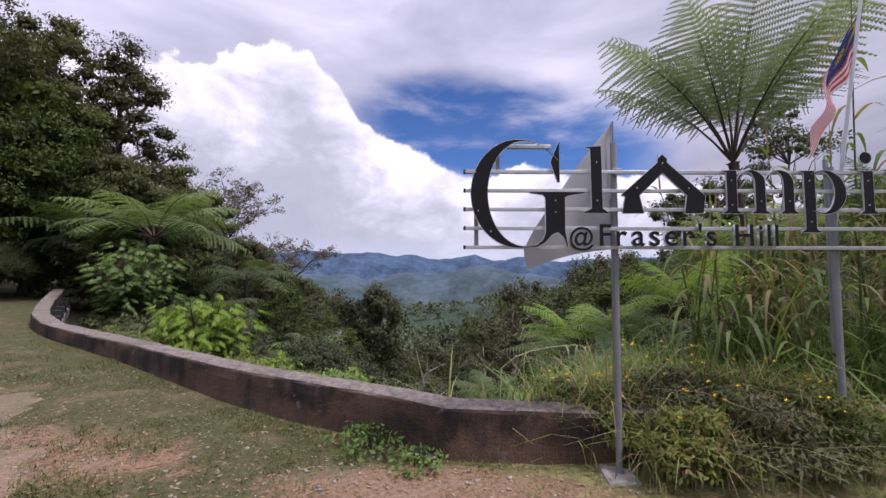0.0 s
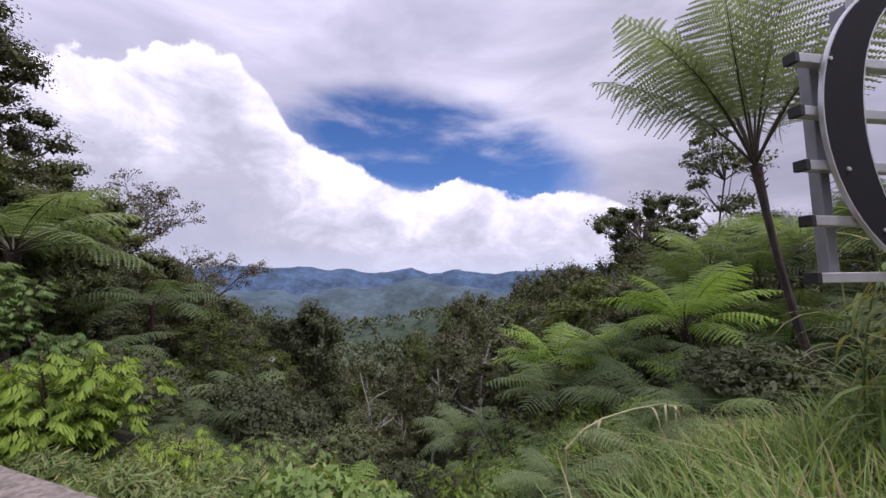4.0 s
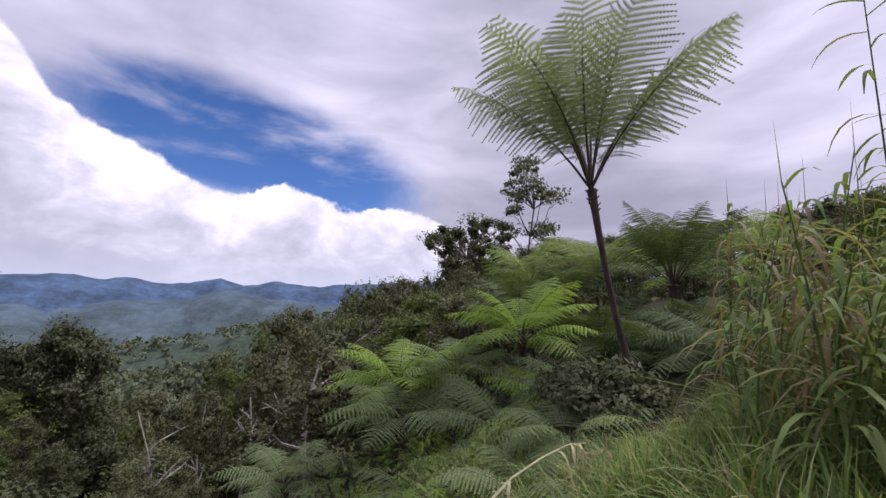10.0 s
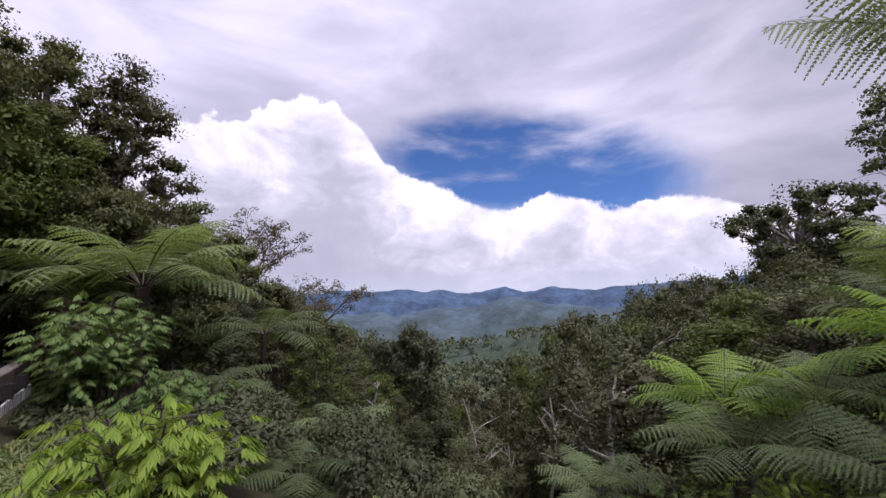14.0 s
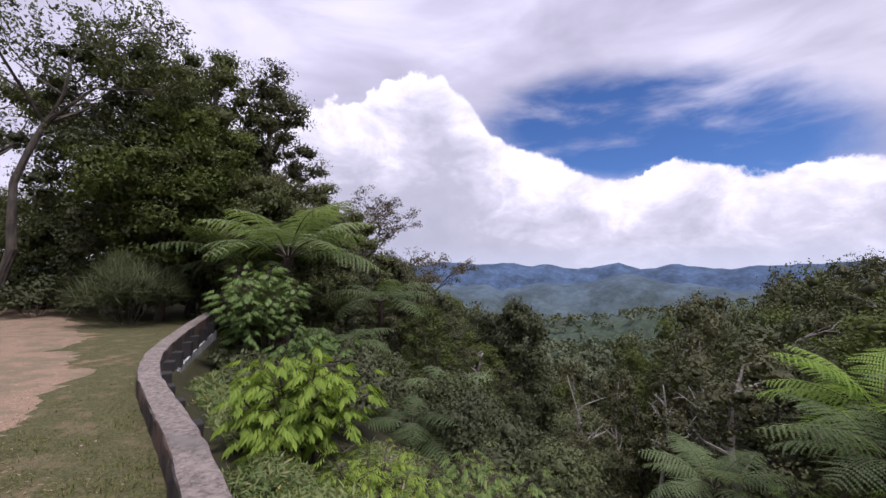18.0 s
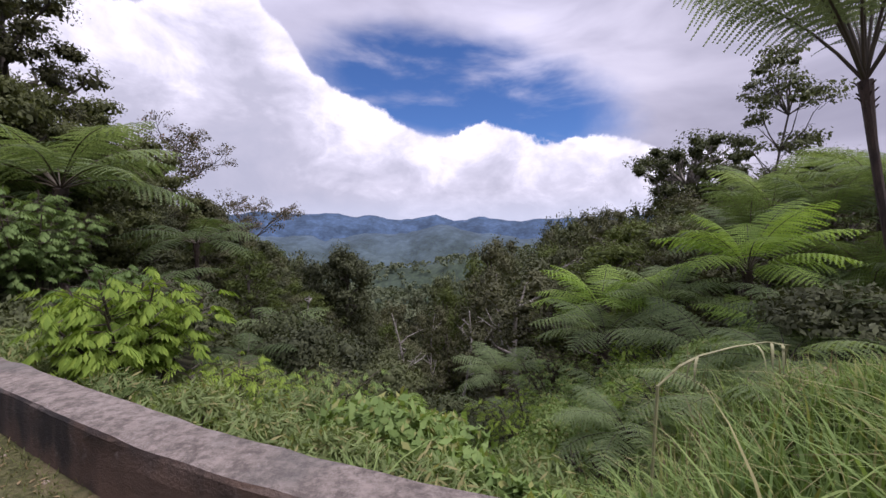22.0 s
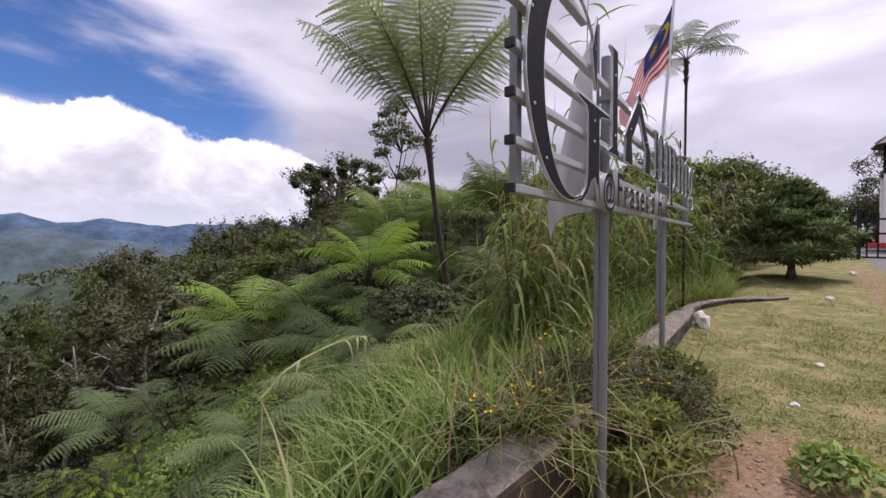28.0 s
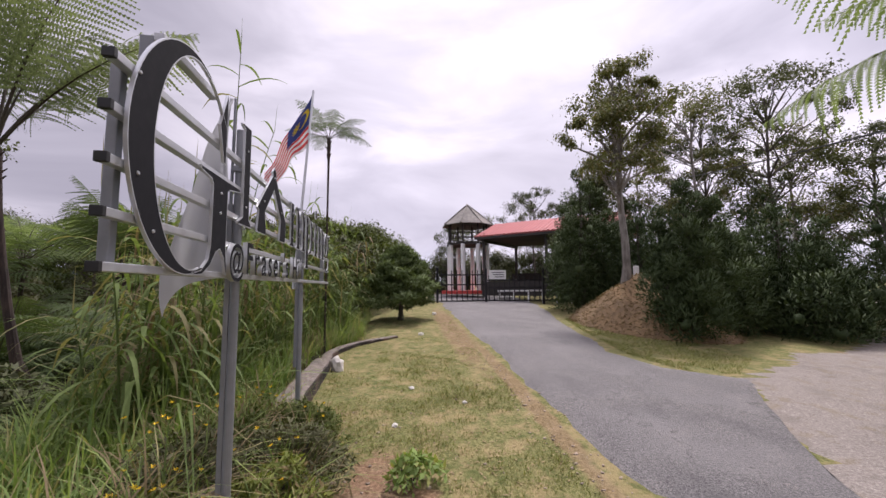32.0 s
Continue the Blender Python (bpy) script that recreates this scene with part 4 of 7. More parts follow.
def build_flag():
    p = SIGN_A + SIGN_U * 2.92
    flag = thing("flag", "faded red and white striped flag hanging from a thin pole", "flag")
    foot, tip = Vector((p.x + 0.04, p.y + 0.17, 1.7)), Vector((4.235, 3.31, 3.90))
    bm = bmesh.new()
    tube(bm, [foot, tip], [0.016, 0.012], 8)
    part("pole", bm, M["alu"], flag)
    way = (foot - tip).normalized()
    # cloth hangs in folds; 14 stripes, dark blue canton with crescent and star as plain shapes
    H, Wd, ns, nw = 0.66, 1.15, 14, 30
    hang = Vector((-0.04, 0.45, -0.89))

    def at(s, t):
        top = tip + way * (0.03 + s * H)
        fold = 0.07 * math.sin(9.0 * t + 2.2 * s) * min(1.0, t * 3) + 0.03 * math.sin(17 * t + s * 5)
        return top + hang * (t * Wd * (0.92 - 0.30 * s)) + Vector((0.95, 0.1, 0.1)) * fold * 0.8 + Vector((0.05 * s * t, 0.10 * s * t, 0.10 * math.sin(t * 3) * s))
    for i in range(ns):
        vs, qs = [], []
        for j in range(nw + 1):
            for s in (i / ns, (i + 0.5) / ns, (i + 1) / ns):
                vs.append(at(s, j / nw))
        for j in range(nw):
            for a in (0, 1):
                qs.append((j * 3 + a, j * 3 + a + 1, j * 3 + a + 4, j * 3 + a + 3))
        part("stripe", mesh_np("stripe", vs, qs, M["flag_red"] if i % 2 == 0 else M["flag_white"], True), None, flag)

    def patch(name, mat, inside, lift):
        vs, qs = [], []
        n = 40
        for j in range(n + 1):
            for i in range(n + 1):
                s, t = 0.57 * i / n, 0.5 * j / n
                vs.append(at(s, t) + Vector((-1.0, 0.1, 0.1)).normalized() * lift)
        for j in range(n):
            for i in range(n):
                if inside((i + 0.5) / n, (j + 0.5) / n):
                    q = j * (n + 1) + i
                    qs.append((q, q + 1, q + n + 2, q + n + 1))
        return part(name, mesh_np(name, vs, qs, mat, True), None, flag)
    for lift in (0.004, -0.004):
        patch("canton", M["flag_blue"], lambda s, t: True, lift)
    for lift in (0.007, -0.007):
        patch("crescent", M["flag_yellow"], lambda s, t: math.hypot(s - 0.5, (t - 0.36) * 1.2) < 0.30 and math.hypot(s - 0.5, (t - 0.44) * 1.2) > 0.25, lift)
        patch("star", M["flag_yellow"], lambda s, t: math.hypot(s - 0.5, (t - 0.66) * 1.2) < 0.13 + 0.08 * math.cos(14 * math.atan2(s - 0.5, (t - 0.66) * 1.2)), lift)


build_flag()


# ---------------------------------------------------------------- plants: generators
RNG = np.random.default_rng(11)


def unit(v):
    return v / np.maximum(np.linalg.norm(v, axis=-1, keepdims=True), 1e-9)


def leaf_mesh(name, base, way, length, width, mat, fold=0.25, up=None, simple=False, soft=None, core=None):
    """Many leaves, each a folded diamond from base along way; soft gives each leaf the normal of its leaf cushion,
    core adds the dense inner twig masses as (corners, faces, normals)."""
    n = len(base)
    way = unit(way)
    ref = RNG.normal(size=(n, 3)) if up is None else up
    side = unit(np.cross(way, ref))
    nor = np.cross(side, way)
    L, W = np.broadcast_to(length, (n,))[:, None], np.broadcast_to(width, (n,))[:, None]
    mid = base + way * L * (0.42 if simple else 0.5)
    tip = base + way * L - nor * L * 0.12
    if simple:
        v = np.stack([base, mid + side * W * 0.5 - nor * W * fold, tip, mid - side * W * 0.5 - nor * W * fold], 1).reshape(-1, 3)
        q = np.arange(n)[:, None] * 4 + [0, 1, 2, 3]
    else:
        v = np.stack([base, mid + side * W * 0.5 - nor * W * fold, tip, mid - side * W * 0.5 - nor * W * fold, mid], 1).reshape(-1, 3)
        k = np.arange(n)[:, None] * 5
        q = np.concatenate([k + [0, 1, 2, 4], k + [0, 4, 2, 3]], 0)
    if soft is None:
        return mesh_np(name, v, q, mat)
    # faces look the way their cushion does
    back = (nor * soft).sum(1) < 0
    q = np.where(np.tile(back, len(q) // n)[:, None], q[:, ::-1], q)
    nv = np.repeat(unit(soft), len(v) // n, 0)
    if core is not None:
        q = np.concatenate([q, core[1] + len(v)])
        v, nv = np.concatenate([v, core[0]]), np.concatenate([nv, core[2]])
    me = mesh_np(name, v, q, mat, True)
    me.normals_split_custom_set_from_vertices(nv.astype(np.float32))
    return me


def ball_quads():
    bm = bmesh.new()
    bmesh.ops.create_cube(bm, size=2.0)
    bmesh.ops.subdivide_edges(bm, edges=bm.edges[:], cuts=1, use_grid_fill=True)
    v = unit(np.array([p.co[:] for p in bm.verts]))
    q = np.array([[p.index for p in f.verts] for f in bm.faces])
    bm.free()
    return v, q


BALL_V, BALL_Q = ball_quads()


def cores(centres, sizes, flat, g):
    """Uneven dense lumps of twigs and inner leaves."""
    vs, qs, ns = [], [], []
    for i, (c, s) in enumerate(zip(centres, sizes)):
        k = 1 + 0.22 * g.normal(size=(len(BALL_V), 1))
        vs.append(np.array(c) + BALL_V * s * k * np.array([1, 1, flat]))
        qs.append(BALL_Q + i * len(BALL_V))
        ns.append(BALL_V)
    return np.concatenate(vs), np.concatenate(qs), np.concatenate(ns)


def blades(name, root, heading, height, lean, width, mat, segs=4):
    """Arching grass blades: narrow strips that bend over."""
    n = len(root)
    h = np.stack([np.sin(heading), np.cos(heading), np.zeros(n)], 1)
    s = np.stack([np.cos(heading), -np.sin(heading), np.zeros(n)], 1)
    vs = []
    for i in range(segs + 1):
        t = i / segs
        out = lean * t**2.0
        p = root + h * (out * height)[:, None]
        p[:, 2] += height * (t - 0.42 * np.minimum(lean, 1.6) * t**3)
        w = width * (1 - t**1.6) * 0.5 + 0.0008
        vs += [p - s * w[:, None], p + s * w[:, None]]
    v = np.stack(vs, 1)
    k = np.arange(n)[:, None] * (2 * segs + 2)
    q = np.concatenate([k + [2 * i, 2 * i + 1, 2 * i + 3, 2 * i + 2] for i in range(segs)], 0)
    return mesh_np(name, v.reshape(-1, 3), q, mat)


def trunk_bm(h, r, lean=0.0, seed=0, limbs=(), sides=9, taper=0.35, flare=1.5):
    """A bending tapered trunk with limbs to the given ends."""
    g = random.Random(seed)
    bm = bmesh.new()
    n = 8
    ph = g.uniform(0, 6.3)
    axis = [Vector((lean * h * (i / n) ** 1.5 + 0.02 * h * math.sin(i * 0.9 + ph), 0.02 * h * math.cos(i * 1.1 + ph) * (i / n), h * i / n)) for i in range(n + 1)]
    rad = [r * ((flare if i == 0 else 1.0) - (1 - taper) * i / n) for i in range(n + 1)]
    tube(bm, [axis[0] - Vector((0, 0, 0.5))] + axis, [rad[0] * 1.1] + rad, sides)
    for end, fat in limbs:
        end = Vector(end)
        k = min(n, max(2, int(n * min(0.98, max(0.35, (end.z - 0.45 * math.hypot(end.x, end.y)) / h)))))
        a = axis[k]
        m1 = a.lerp(end, 0.4) + Vector((g.uniform(-1, 1), g.uniform(-1, 1), g.uniform(-0.2, 0.6))) * (end - a).length * 0.10
        m2 = a.lerp(end, 0.75) + Vector((g.uniform(-1, 1), g.uniform(-1, 1), g.uniform(0, 0.8))) * (end - a).length * 0.08
        tube(bm, [a, m1, m2, end], [fat, fat * 0.7, fat * 0.45, fat * 0.15], 5, False)
        for _ in range(2):
            b = m1.lerp(end, g.uniform(0.1, 0.8))
            e = b + Vector((g.uniform(-1, 1), g.uniform(-1, 1), g.uniform(-0.1, 0.9))) * (end - a).length * 0.3
            tube(bm, [b, b.lerp(e, 0.5) + Vector((0, 0, 0.05)), e], [fat * 0.4, fat * 0.25, fat * 0.08], 4, False)
    return bm


def crown_clumps(h, bottom, rx, ry, n, shape, seed):
    """Centres of leaf clumps: dome, column, umbrella or irregular."""
    g = random.Random(seed)
    out = []
    for i in range(n):
        t = (i + 0.5) / n
        z = bottom + (h - bottom) * t
        if shape == "column":
            f = 0.55 + 0.45 * math.sin(math.pi * (0.15 + 0.8 * t)) - 0.35 * t
        elif shape == "umbrella":
            f = 0.45 + 0.55 * t if t < 0.8 else 0.95 - 1.6 * (t - 0.8)
        else:
            f = math.sin(math.pi * min(1.0, 0.18 + 0.80 * t)) ** 0.7
        a = i * 2.399 + g.uniform(-0.5, 0.5)
        r = f * math.sqrt(g.uniform(0.15, 1.0))
        out.append((rx * r * math.cos(a), ry * r * math.sin(a), z + g.uniform(-0.06, 0.06) * h))
    return out


def broad_tree(name, label, h, bottom, rx, n_clumps, n_leaves, leaf, mat, bark, shape="dome", seed=1, clump=0.30, flat=0.55, lean=0.0, r=None, at=(0, 0, 0), group="", droop=0.3, dense=0.28, limbs=16, simple=True):
    """A broad-leaved tree: tapered trunk with limbs under a crown of many leaf clumps."""
    t = thing(name, label, "tree", at, group)
    cl = crown_clumps(h * 0.95, bottom, rx, rx * 0.95, n_clumps, shape, seed)
    cl = [(x + lean * h * max(0.0, z / h) ** 1.5, y, max(0.05, z)) for x, y, z in cl]
    r = r or h * 0.018
    part("trunk", trunk_bm(h * 0.86, r, lean, seed, [(c, r * 0.42) for c in cl[:: max(1, n_clumps // limbs)]]), bark, t)
    part("crown", crown_mesh(cl, rx * clump, n_leaves, leaf, mat, flat, droop, dense, seed), None, t)
    return t


def crown_mesh(cl, size, n_leaves, leaf, mat, flat, droop, dense, seed):
    """Leaf clumps, each a loose knot of uneven lobes hung with leaves over a shaded heart of coarser ones."""
    g = np.random.default_rng(seed)
    per = max(6, n_leaves // len(cl))
    base, way, upv, L, hearts, hsize = [], [], [], [], [], []
    for c in cl:
        s = size * g.uniform(0.55, 1.30)
        lobes = 8
        ld = unit(g.normal(size=(lobes, 3)))
        ld[:, 2] = np.abs(ld[:, 2]) - 0.45 * g.random(lobes)
        lc = np.array(c) + ld * s * g.uniform(0.35, 0.95, (lobes, 1)) * np.array([1, 1, flat])
        lr = s * g.uniform(0.22, 0.62, lobes)
        m = int(per * g.uniform(0.75, 1.25))
        i = g.integers(0, lobes, m)
        d = unit(g.normal(size=(m, 3)))
        d[:, 2] = np.where(d[:, 2] < -0.3, -d[:, 2], d[:, 2])
        base.append(lc[i] + d * lr[i][:, None] * np.array([1, 1, 0.35 + 0.65 * flat]) * (0.2 + 0.9 * g.random((m, 1)) ** 0.6) + g.normal(size=(m, 3)) * s * 0.12)
        w = np.cross(d, g.normal(size=(m, 3))) + d * 0.30
        w[:, 2] -= droop
        way.append(w)
        upv.append(unit(0.70 * d + 0.35 * ld[i] + np.array([0, 0, 0.30]) + g.normal(size=(m, 3)) * 0.42))
        L.append(leaf * g.uniform(0.5, 1.5, m))
        if dense:
            m = max(5, int(per * 0.30))
            d = unit(g.normal(size=(m, 3)))
            base.append(np.array(c) + d * s * dense * (0.2 + 1.1 * np.sqrt(g.random((m, 1)))) * np.array([1, 1, flat]) - np.array([0, 0, 0.15 * s]))
            way.append(np.cross(d, g.normal(size=(m, 3))) + g.normal(size=(m, 3)) * 0.3)
            upv.append(unit(d + g.normal(size=(m, 3)) * 0.35))
            L.append(leaf * g.uniform(1.5, 2.8, m))
            hearts.append(np.array(c) - np.array([0, 0, 0.12 * s]))
            hsize.append(s * dense * 0.42)
    base, way, upv, L = np.concatenate(base), np.concatenate(way), np.concatenate(upv), np.concatenate(L)
    return leaf_mesh("crown", base, way, L, L * 0.58, mat, 0.15, upv, True, upv, cores(hearts, hsize, max(0.5, flat), g) if dense else None)


def twiggy_tree(name, label, h, fork, spread, leaves, leaf, mat, bark, seed, at, group="", r=0.16, lean=(0.0, 0.0), levels=4, flat=0.6, tuft=0.30, droop=0.2, limbs=5):
    """An open tree: trunk, limbs that fork again and again, and small leaf tufts on the twigs."""
    t = thing(name, label, "tree", at, group)
    g = random.Random(seed)
    bm = bmesh.new()
    top = Vector((lean[0], lean[1], h * fork))
    n = 6
    axis = [Vector((top.x * (i / n) ** 1.3 + 0.012 * h * math.sin(i * 1.7 + seed), top.y * (i / n) ** 1.3 + 0.012 * h * math.cos(i * 1.3 + seed), top.z * i / n)) for i in range(n + 1)]
    tube(bm, [axis[0] - Vector((0, 0, 0.6))] + axis, [r * 1.5] + [r * (1.15 - 0.55 * i / n) for i in range(n + 1)], 9)
    tips = []

    def grow(p, d, length, rad, level):
        q1 = p + d * length * 0.5 + Vector((g.uniform(-1, 1), g.uniform(-1, 1), g.uniform(-0.5, 1))) * length * 0.10
        d2 = (d + Vector((g.uniform(-1, 1), g.uniform(-1, 1), g.uniform(-0.2, 0.7))) * 0.35).normalized()
        q2 = q1 + d2 * length * 0.55
        tube(bm, [p, q1, q2], [rad, rad * 0.8, rad * 0.6], 5 if level > 1 else 4, False)
        if level <= 1:
            tips.append((q1 + q2) * 0.5)
            tips.append(q2)
        if level == 0:
            return
        for k in range(3 if level > 1 or g.random() < 0.6 else 2):
            nd = (d2 + Vector((g.uniform(-1, 1), g.uniform(-1, 1), g.uniform(-0.55, 0.75))) * 0.85)
            nd.z *= flat
            grow(q2 if k else q1, nd.normalized(), length * g.uniform(0.55, 0.78), rad * 0.56, level - 1)

    for k in range(limbs):
        a = k * 2.4 + seed
        z = 1.0 - 0.16 * (k % 3)
        p = axis[-1].lerp(axis[-2], 1.0 - z) if k % 2 else axis[-1]
        d = Vector((math.cos(a), math.sin(a), g.uniform(0.35, 1.1))).normalized() if k else Vector((0.1, 0.1, 1.0)).normalized()
        grow(p, d, spread * g.uniform(0.42, 0.55), r * 0.48, levels - 1)
    part("trunk", bm, bark, t)
    gg = np.random.default_rng(seed)
    tp = np.array([p[:] for p in tips])
    i = gg.integers(0, len(tp), leaves)
    d = unit(gg.normal(size=(leaves, 3)))
    base = tp[i] + d * tuft * gg.random((leaves, 1)) ** 0.6 * np.array([1, 1, 0.6])
    w = np.cross(d, gg.normal(size=(leaves, 3))) + d * 0.4
    w[:, 2] -= droop
    upv = unit(d * 0.7 + np.array([0, 0, 0.5]) + gg.normal(size=(leaves, 3)) * 0.4)
    L = leaf * gg.uniform(0.6, 1.4, leaves)
    part("crown", leaf_mesh("crown", base, w, L, L * 0.5, mat, 0.15, upv, True, upv), None, t)
    return t


def frond_arrays(length, n_pin, width, arch, seed, m=11, droop=0.25, bare=0.24, fill=0.62):
    """One fern frond, lying along +x and arching: stalk points and the toothed leaflets of its side leaves."""
    g = np.random.default_rng(seed)
    ts = np.linspace(0, 1, 14)
    rx = np.stack([length * (ts - 0.10 * arch * ts**2), 0 * ts, length * arch * (0.55 * ts - 0.75 * ts**2.2)], 1)

    def spine(t):
        return np.array([np.interp(t, ts, rx[:, i]) for i in range(3)])
    gap = length * (1 - bare) / n_pin
    quads = []
    for i in range(n_pin):
        u0 = (i + 0.5) / n_pin
        t = bare + (0.995 - bare) * u0
        p, q = spine(t), spine(min(1.0, t + 0.02))
        fwd = (q - p) / max(1e-6, np.linalg.norm(q - p))
        env = float(np.interp(u0, [0, 0.12, 0.3, 0.5, 0.7, 0.85, 0.95, 1.0], [0.42, 0.72, 0.95, 1.0, 0.82, 0.52, 0.26, 0.08]))
        for s in (-1, 1):
            ln = width * env * g.uniform(0.88, 1.08)
            lat = np.array([0, s, 0.0])
            d = lat * 0.96 + fwd * (0.12 + 0.32 * u0)
            d /= np.linalg.norm(d)
            nor = np.cross(fwd, lat) * s
            bend = droop * g.uniform(0.5, 1.6)
            k_n = max(4, int(m * (0.35 + 0.65 * env)))
            for k in range(k_n):
                u = (k + 0.5) / k_n
                c = p + d * (ln * u) - nor * (bend * ln * u * u)
                sl = gap * fill * (1 - 0.72 * u**2.2) * (0.6 + 0.4 * env)
                w = ln / k_n * 0.5
                dd = d - nor * 2 * bend * u
                for e in (-1, 1):
                    tip = c + fwd * e * sl + dd * w * 0.9 - nor * sl * 0.15
                    quads.append((c - dd * w, tip - dd * w * 0.35, tip + dd * w * 0.10, c + dd * w))
    return rx, np.array(quads)


FRONDS = {}


def frond(kind, seed, mat):
    """Shared fronds (leaf mesh and stalk mesh), 1 m long: large ones are finely divided, small ones coarser."""
    key = (kind, seed, mat.name)
    if key not in FRONDS:
        rx, q = {"large": lambda: frond_arrays(1.0, 27, 0.245, 0.42, seed, 22, 0.50, 0.26, 0.50), "wide": lambda: frond_arrays(1.0, 19, 0.27, 0.70, seed, 13, 0.34, 0.20, 0.52),
                 "steep": lambda: frond_arrays(1.0, 22, 0.22, 0.85, seed, 11, 0.34, 0.22, 0.55)}[kind]()
        bm = bmesh.new()
        tube(bm, [Vector(p) for p in rx[::2]], [0.0050 * (1.5 - 1.35 * j / 6) for j in range(7)], 5, False)
        bm.verts.index_update()
        sv, sq = np.array([p.co[:] for p in bm.verts]), np.array([[p.index for p in f.verts] for f in bm.faces])
        bm.free()
        v = q.reshape(-1, 3)
        me = mesh_np("frond", np.concatenate([v, sv]), np.concatenate([np.arange(len(v)).reshape(-1, 4), sq + len(v)]), [mat, M["stalk"]])
        me.polygons.foreach_set("material_index", np.concatenate([np.zeros(len(v) // 4, np.int32), np.ones(len(sq), np.int32)]))
        FRONDS[key] = me
    return FRONDS[key]


def tree_fern(name, label, at, hub, size, count, mat, lean=(0.0, 0.0), kind="large", pitch=(52, 8), seed=3, trunk_r=0.11, turn=0.0, group="", flare=1.7):
    """A tree fern: fibrous trunk, a ring of arching fronds, each with stalk and divided leaflets."""
    g = random.Random(seed)
    t = thing(name, label, "tree fern", at, group)
    top = Vector((lean[0], lean[1], hub))
    if hub > 0.3:
        bm = bmesh.new()
        pts = [Vector((0, 0, -0.6))] + [Vector((top.x * u**0.6, top.y * u**0.6, hub * u)) for u in (0, 0.15, 0.35, 0.55, 0.75, 0.9, 1.0)]
        tube(bm, pts, [trunk_r * flare, trunk_r * (flare - 0.2), trunk_r * 1.05, trunk_r * 0.9, trunk_r * 0.85, trunk_r * 0.9, trunk_r * 1.05, trunk_r * 1.45], 10)
        for v in bm.verts:
            v.co += noise.noise_vector(v.co * 7.0) * trunk_r * 0.25
        # stubs of shed fronds under the crown
        for i in range(14):
            a, z = i * 2.4, hub - 0.06 - 0.035 * i
            p = Vector((top.x * (z / hub) ** 0.6, top.y * (z / hub) ** 0.6, z))
            o = Vector((math.cos(a), math.sin(a), 0.0))
            tube(bm, [p + o * trunk_r * 0.7, p + o * trunk_r * 1.9 + Vector((0, 0, 0.10))], [0.022, 0.012], 4)
        part("trunk", bm, M["fern_trunk"], t)
    for i in range(count):
        me = frond(kind, i % 3, mat)
        ring = (i + 0.5) / count
        az = radians(turn) + i * 2.399 + g.uniform(-0.15, 0.15)
        el = radians(pitch[1] + (pitch[0] - pitch[1]) * (1 - ring) + g.uniform(-6, 6))
        k = size * g.uniform(0.86, 1.1)
        R = Matrix.Rotation(az, 4, "Z") @ Matrix.Rotation(-el, 4, "Y") @ Matrix.Rotation(g.uniform(-0.22, 0.22), 4, "X")
        o = part("frond", me, None, t)
        o.matrix_basis = Matrix.Translation(top) @ R @ Matrix.Scale(k, 4)
    return t


def shrub(name, label, at, r, h, n, leaf, mat, seed=1, kind="", category="shrub", droop=0.3, aspect=0.5, group="", stems=6, simple=True):
    """A rounded, uneven shrub of many leaves on a few stems."""
    t = thing(name, label, category, at, group, kind)
    g = np.random.default_rng(seed)
    m = 20
    u = g.random(m)
    ca = np.arange(m) * 2.399
    c = np.stack([np.cos(ca) * r * 0.8 * np.sqrt(u), np.sin(ca) * r * 0.8 * np.sqrt(u), h * (0.30 + 0.55 * (1 - u) * (0.6 + 0.4 * g.random(m)))], 1)
    cs = r * 0.30 * g.uniform(0.7, 1.25, m)
    i = g.integers(0, m, n)
    d = unit(g.normal(size=(n, 3)))
    d[:, 2] = np.abs(d[:, 2]) - 0.35 * g.random(n)
    p = c[i] + d * cs[i][:, None] * np.array([1, 1, 0.85]) * (0.45 + 0.6 * np.sqrt(g.random((n, 1))))
    p[:, 2] = np.maximum(p[:, 2], 0.02)
    w = d * 0.6 + np.cross(d, g.normal(size=(n, 3))) + g.normal(size=(n, 3)) * 0.25
    w[:, 2] -= droop
    L = leaf * g.uniform(0.6, 1.35, n)
    upv = unit(d + np.array([0, 0, 0.4]) + g.normal(size=(n, 3)) * 0.4)
    part("leaves", leaf_mesh("leaves", p, w, L, L * aspect, mat, 0.2, upv, simple, upv, cores(c, cs * 0.3, 0.85, g) if aspect > 0.2 and r > 0.7 else None), None, t)
    for j in range(stems):
        bm = bmesh.new()
        e = Vector(c[(j * 3) % m]) * g.uniform(0.8, 1.0)
        tube(bm, [Vector((0, 0, -0.3)), e * 0.5 + Vector((0, 0, 0.1)), e], [0.016, 0.011, 0.005], 5, False)
        part("stem", bm, M["bark"], t)
    return t


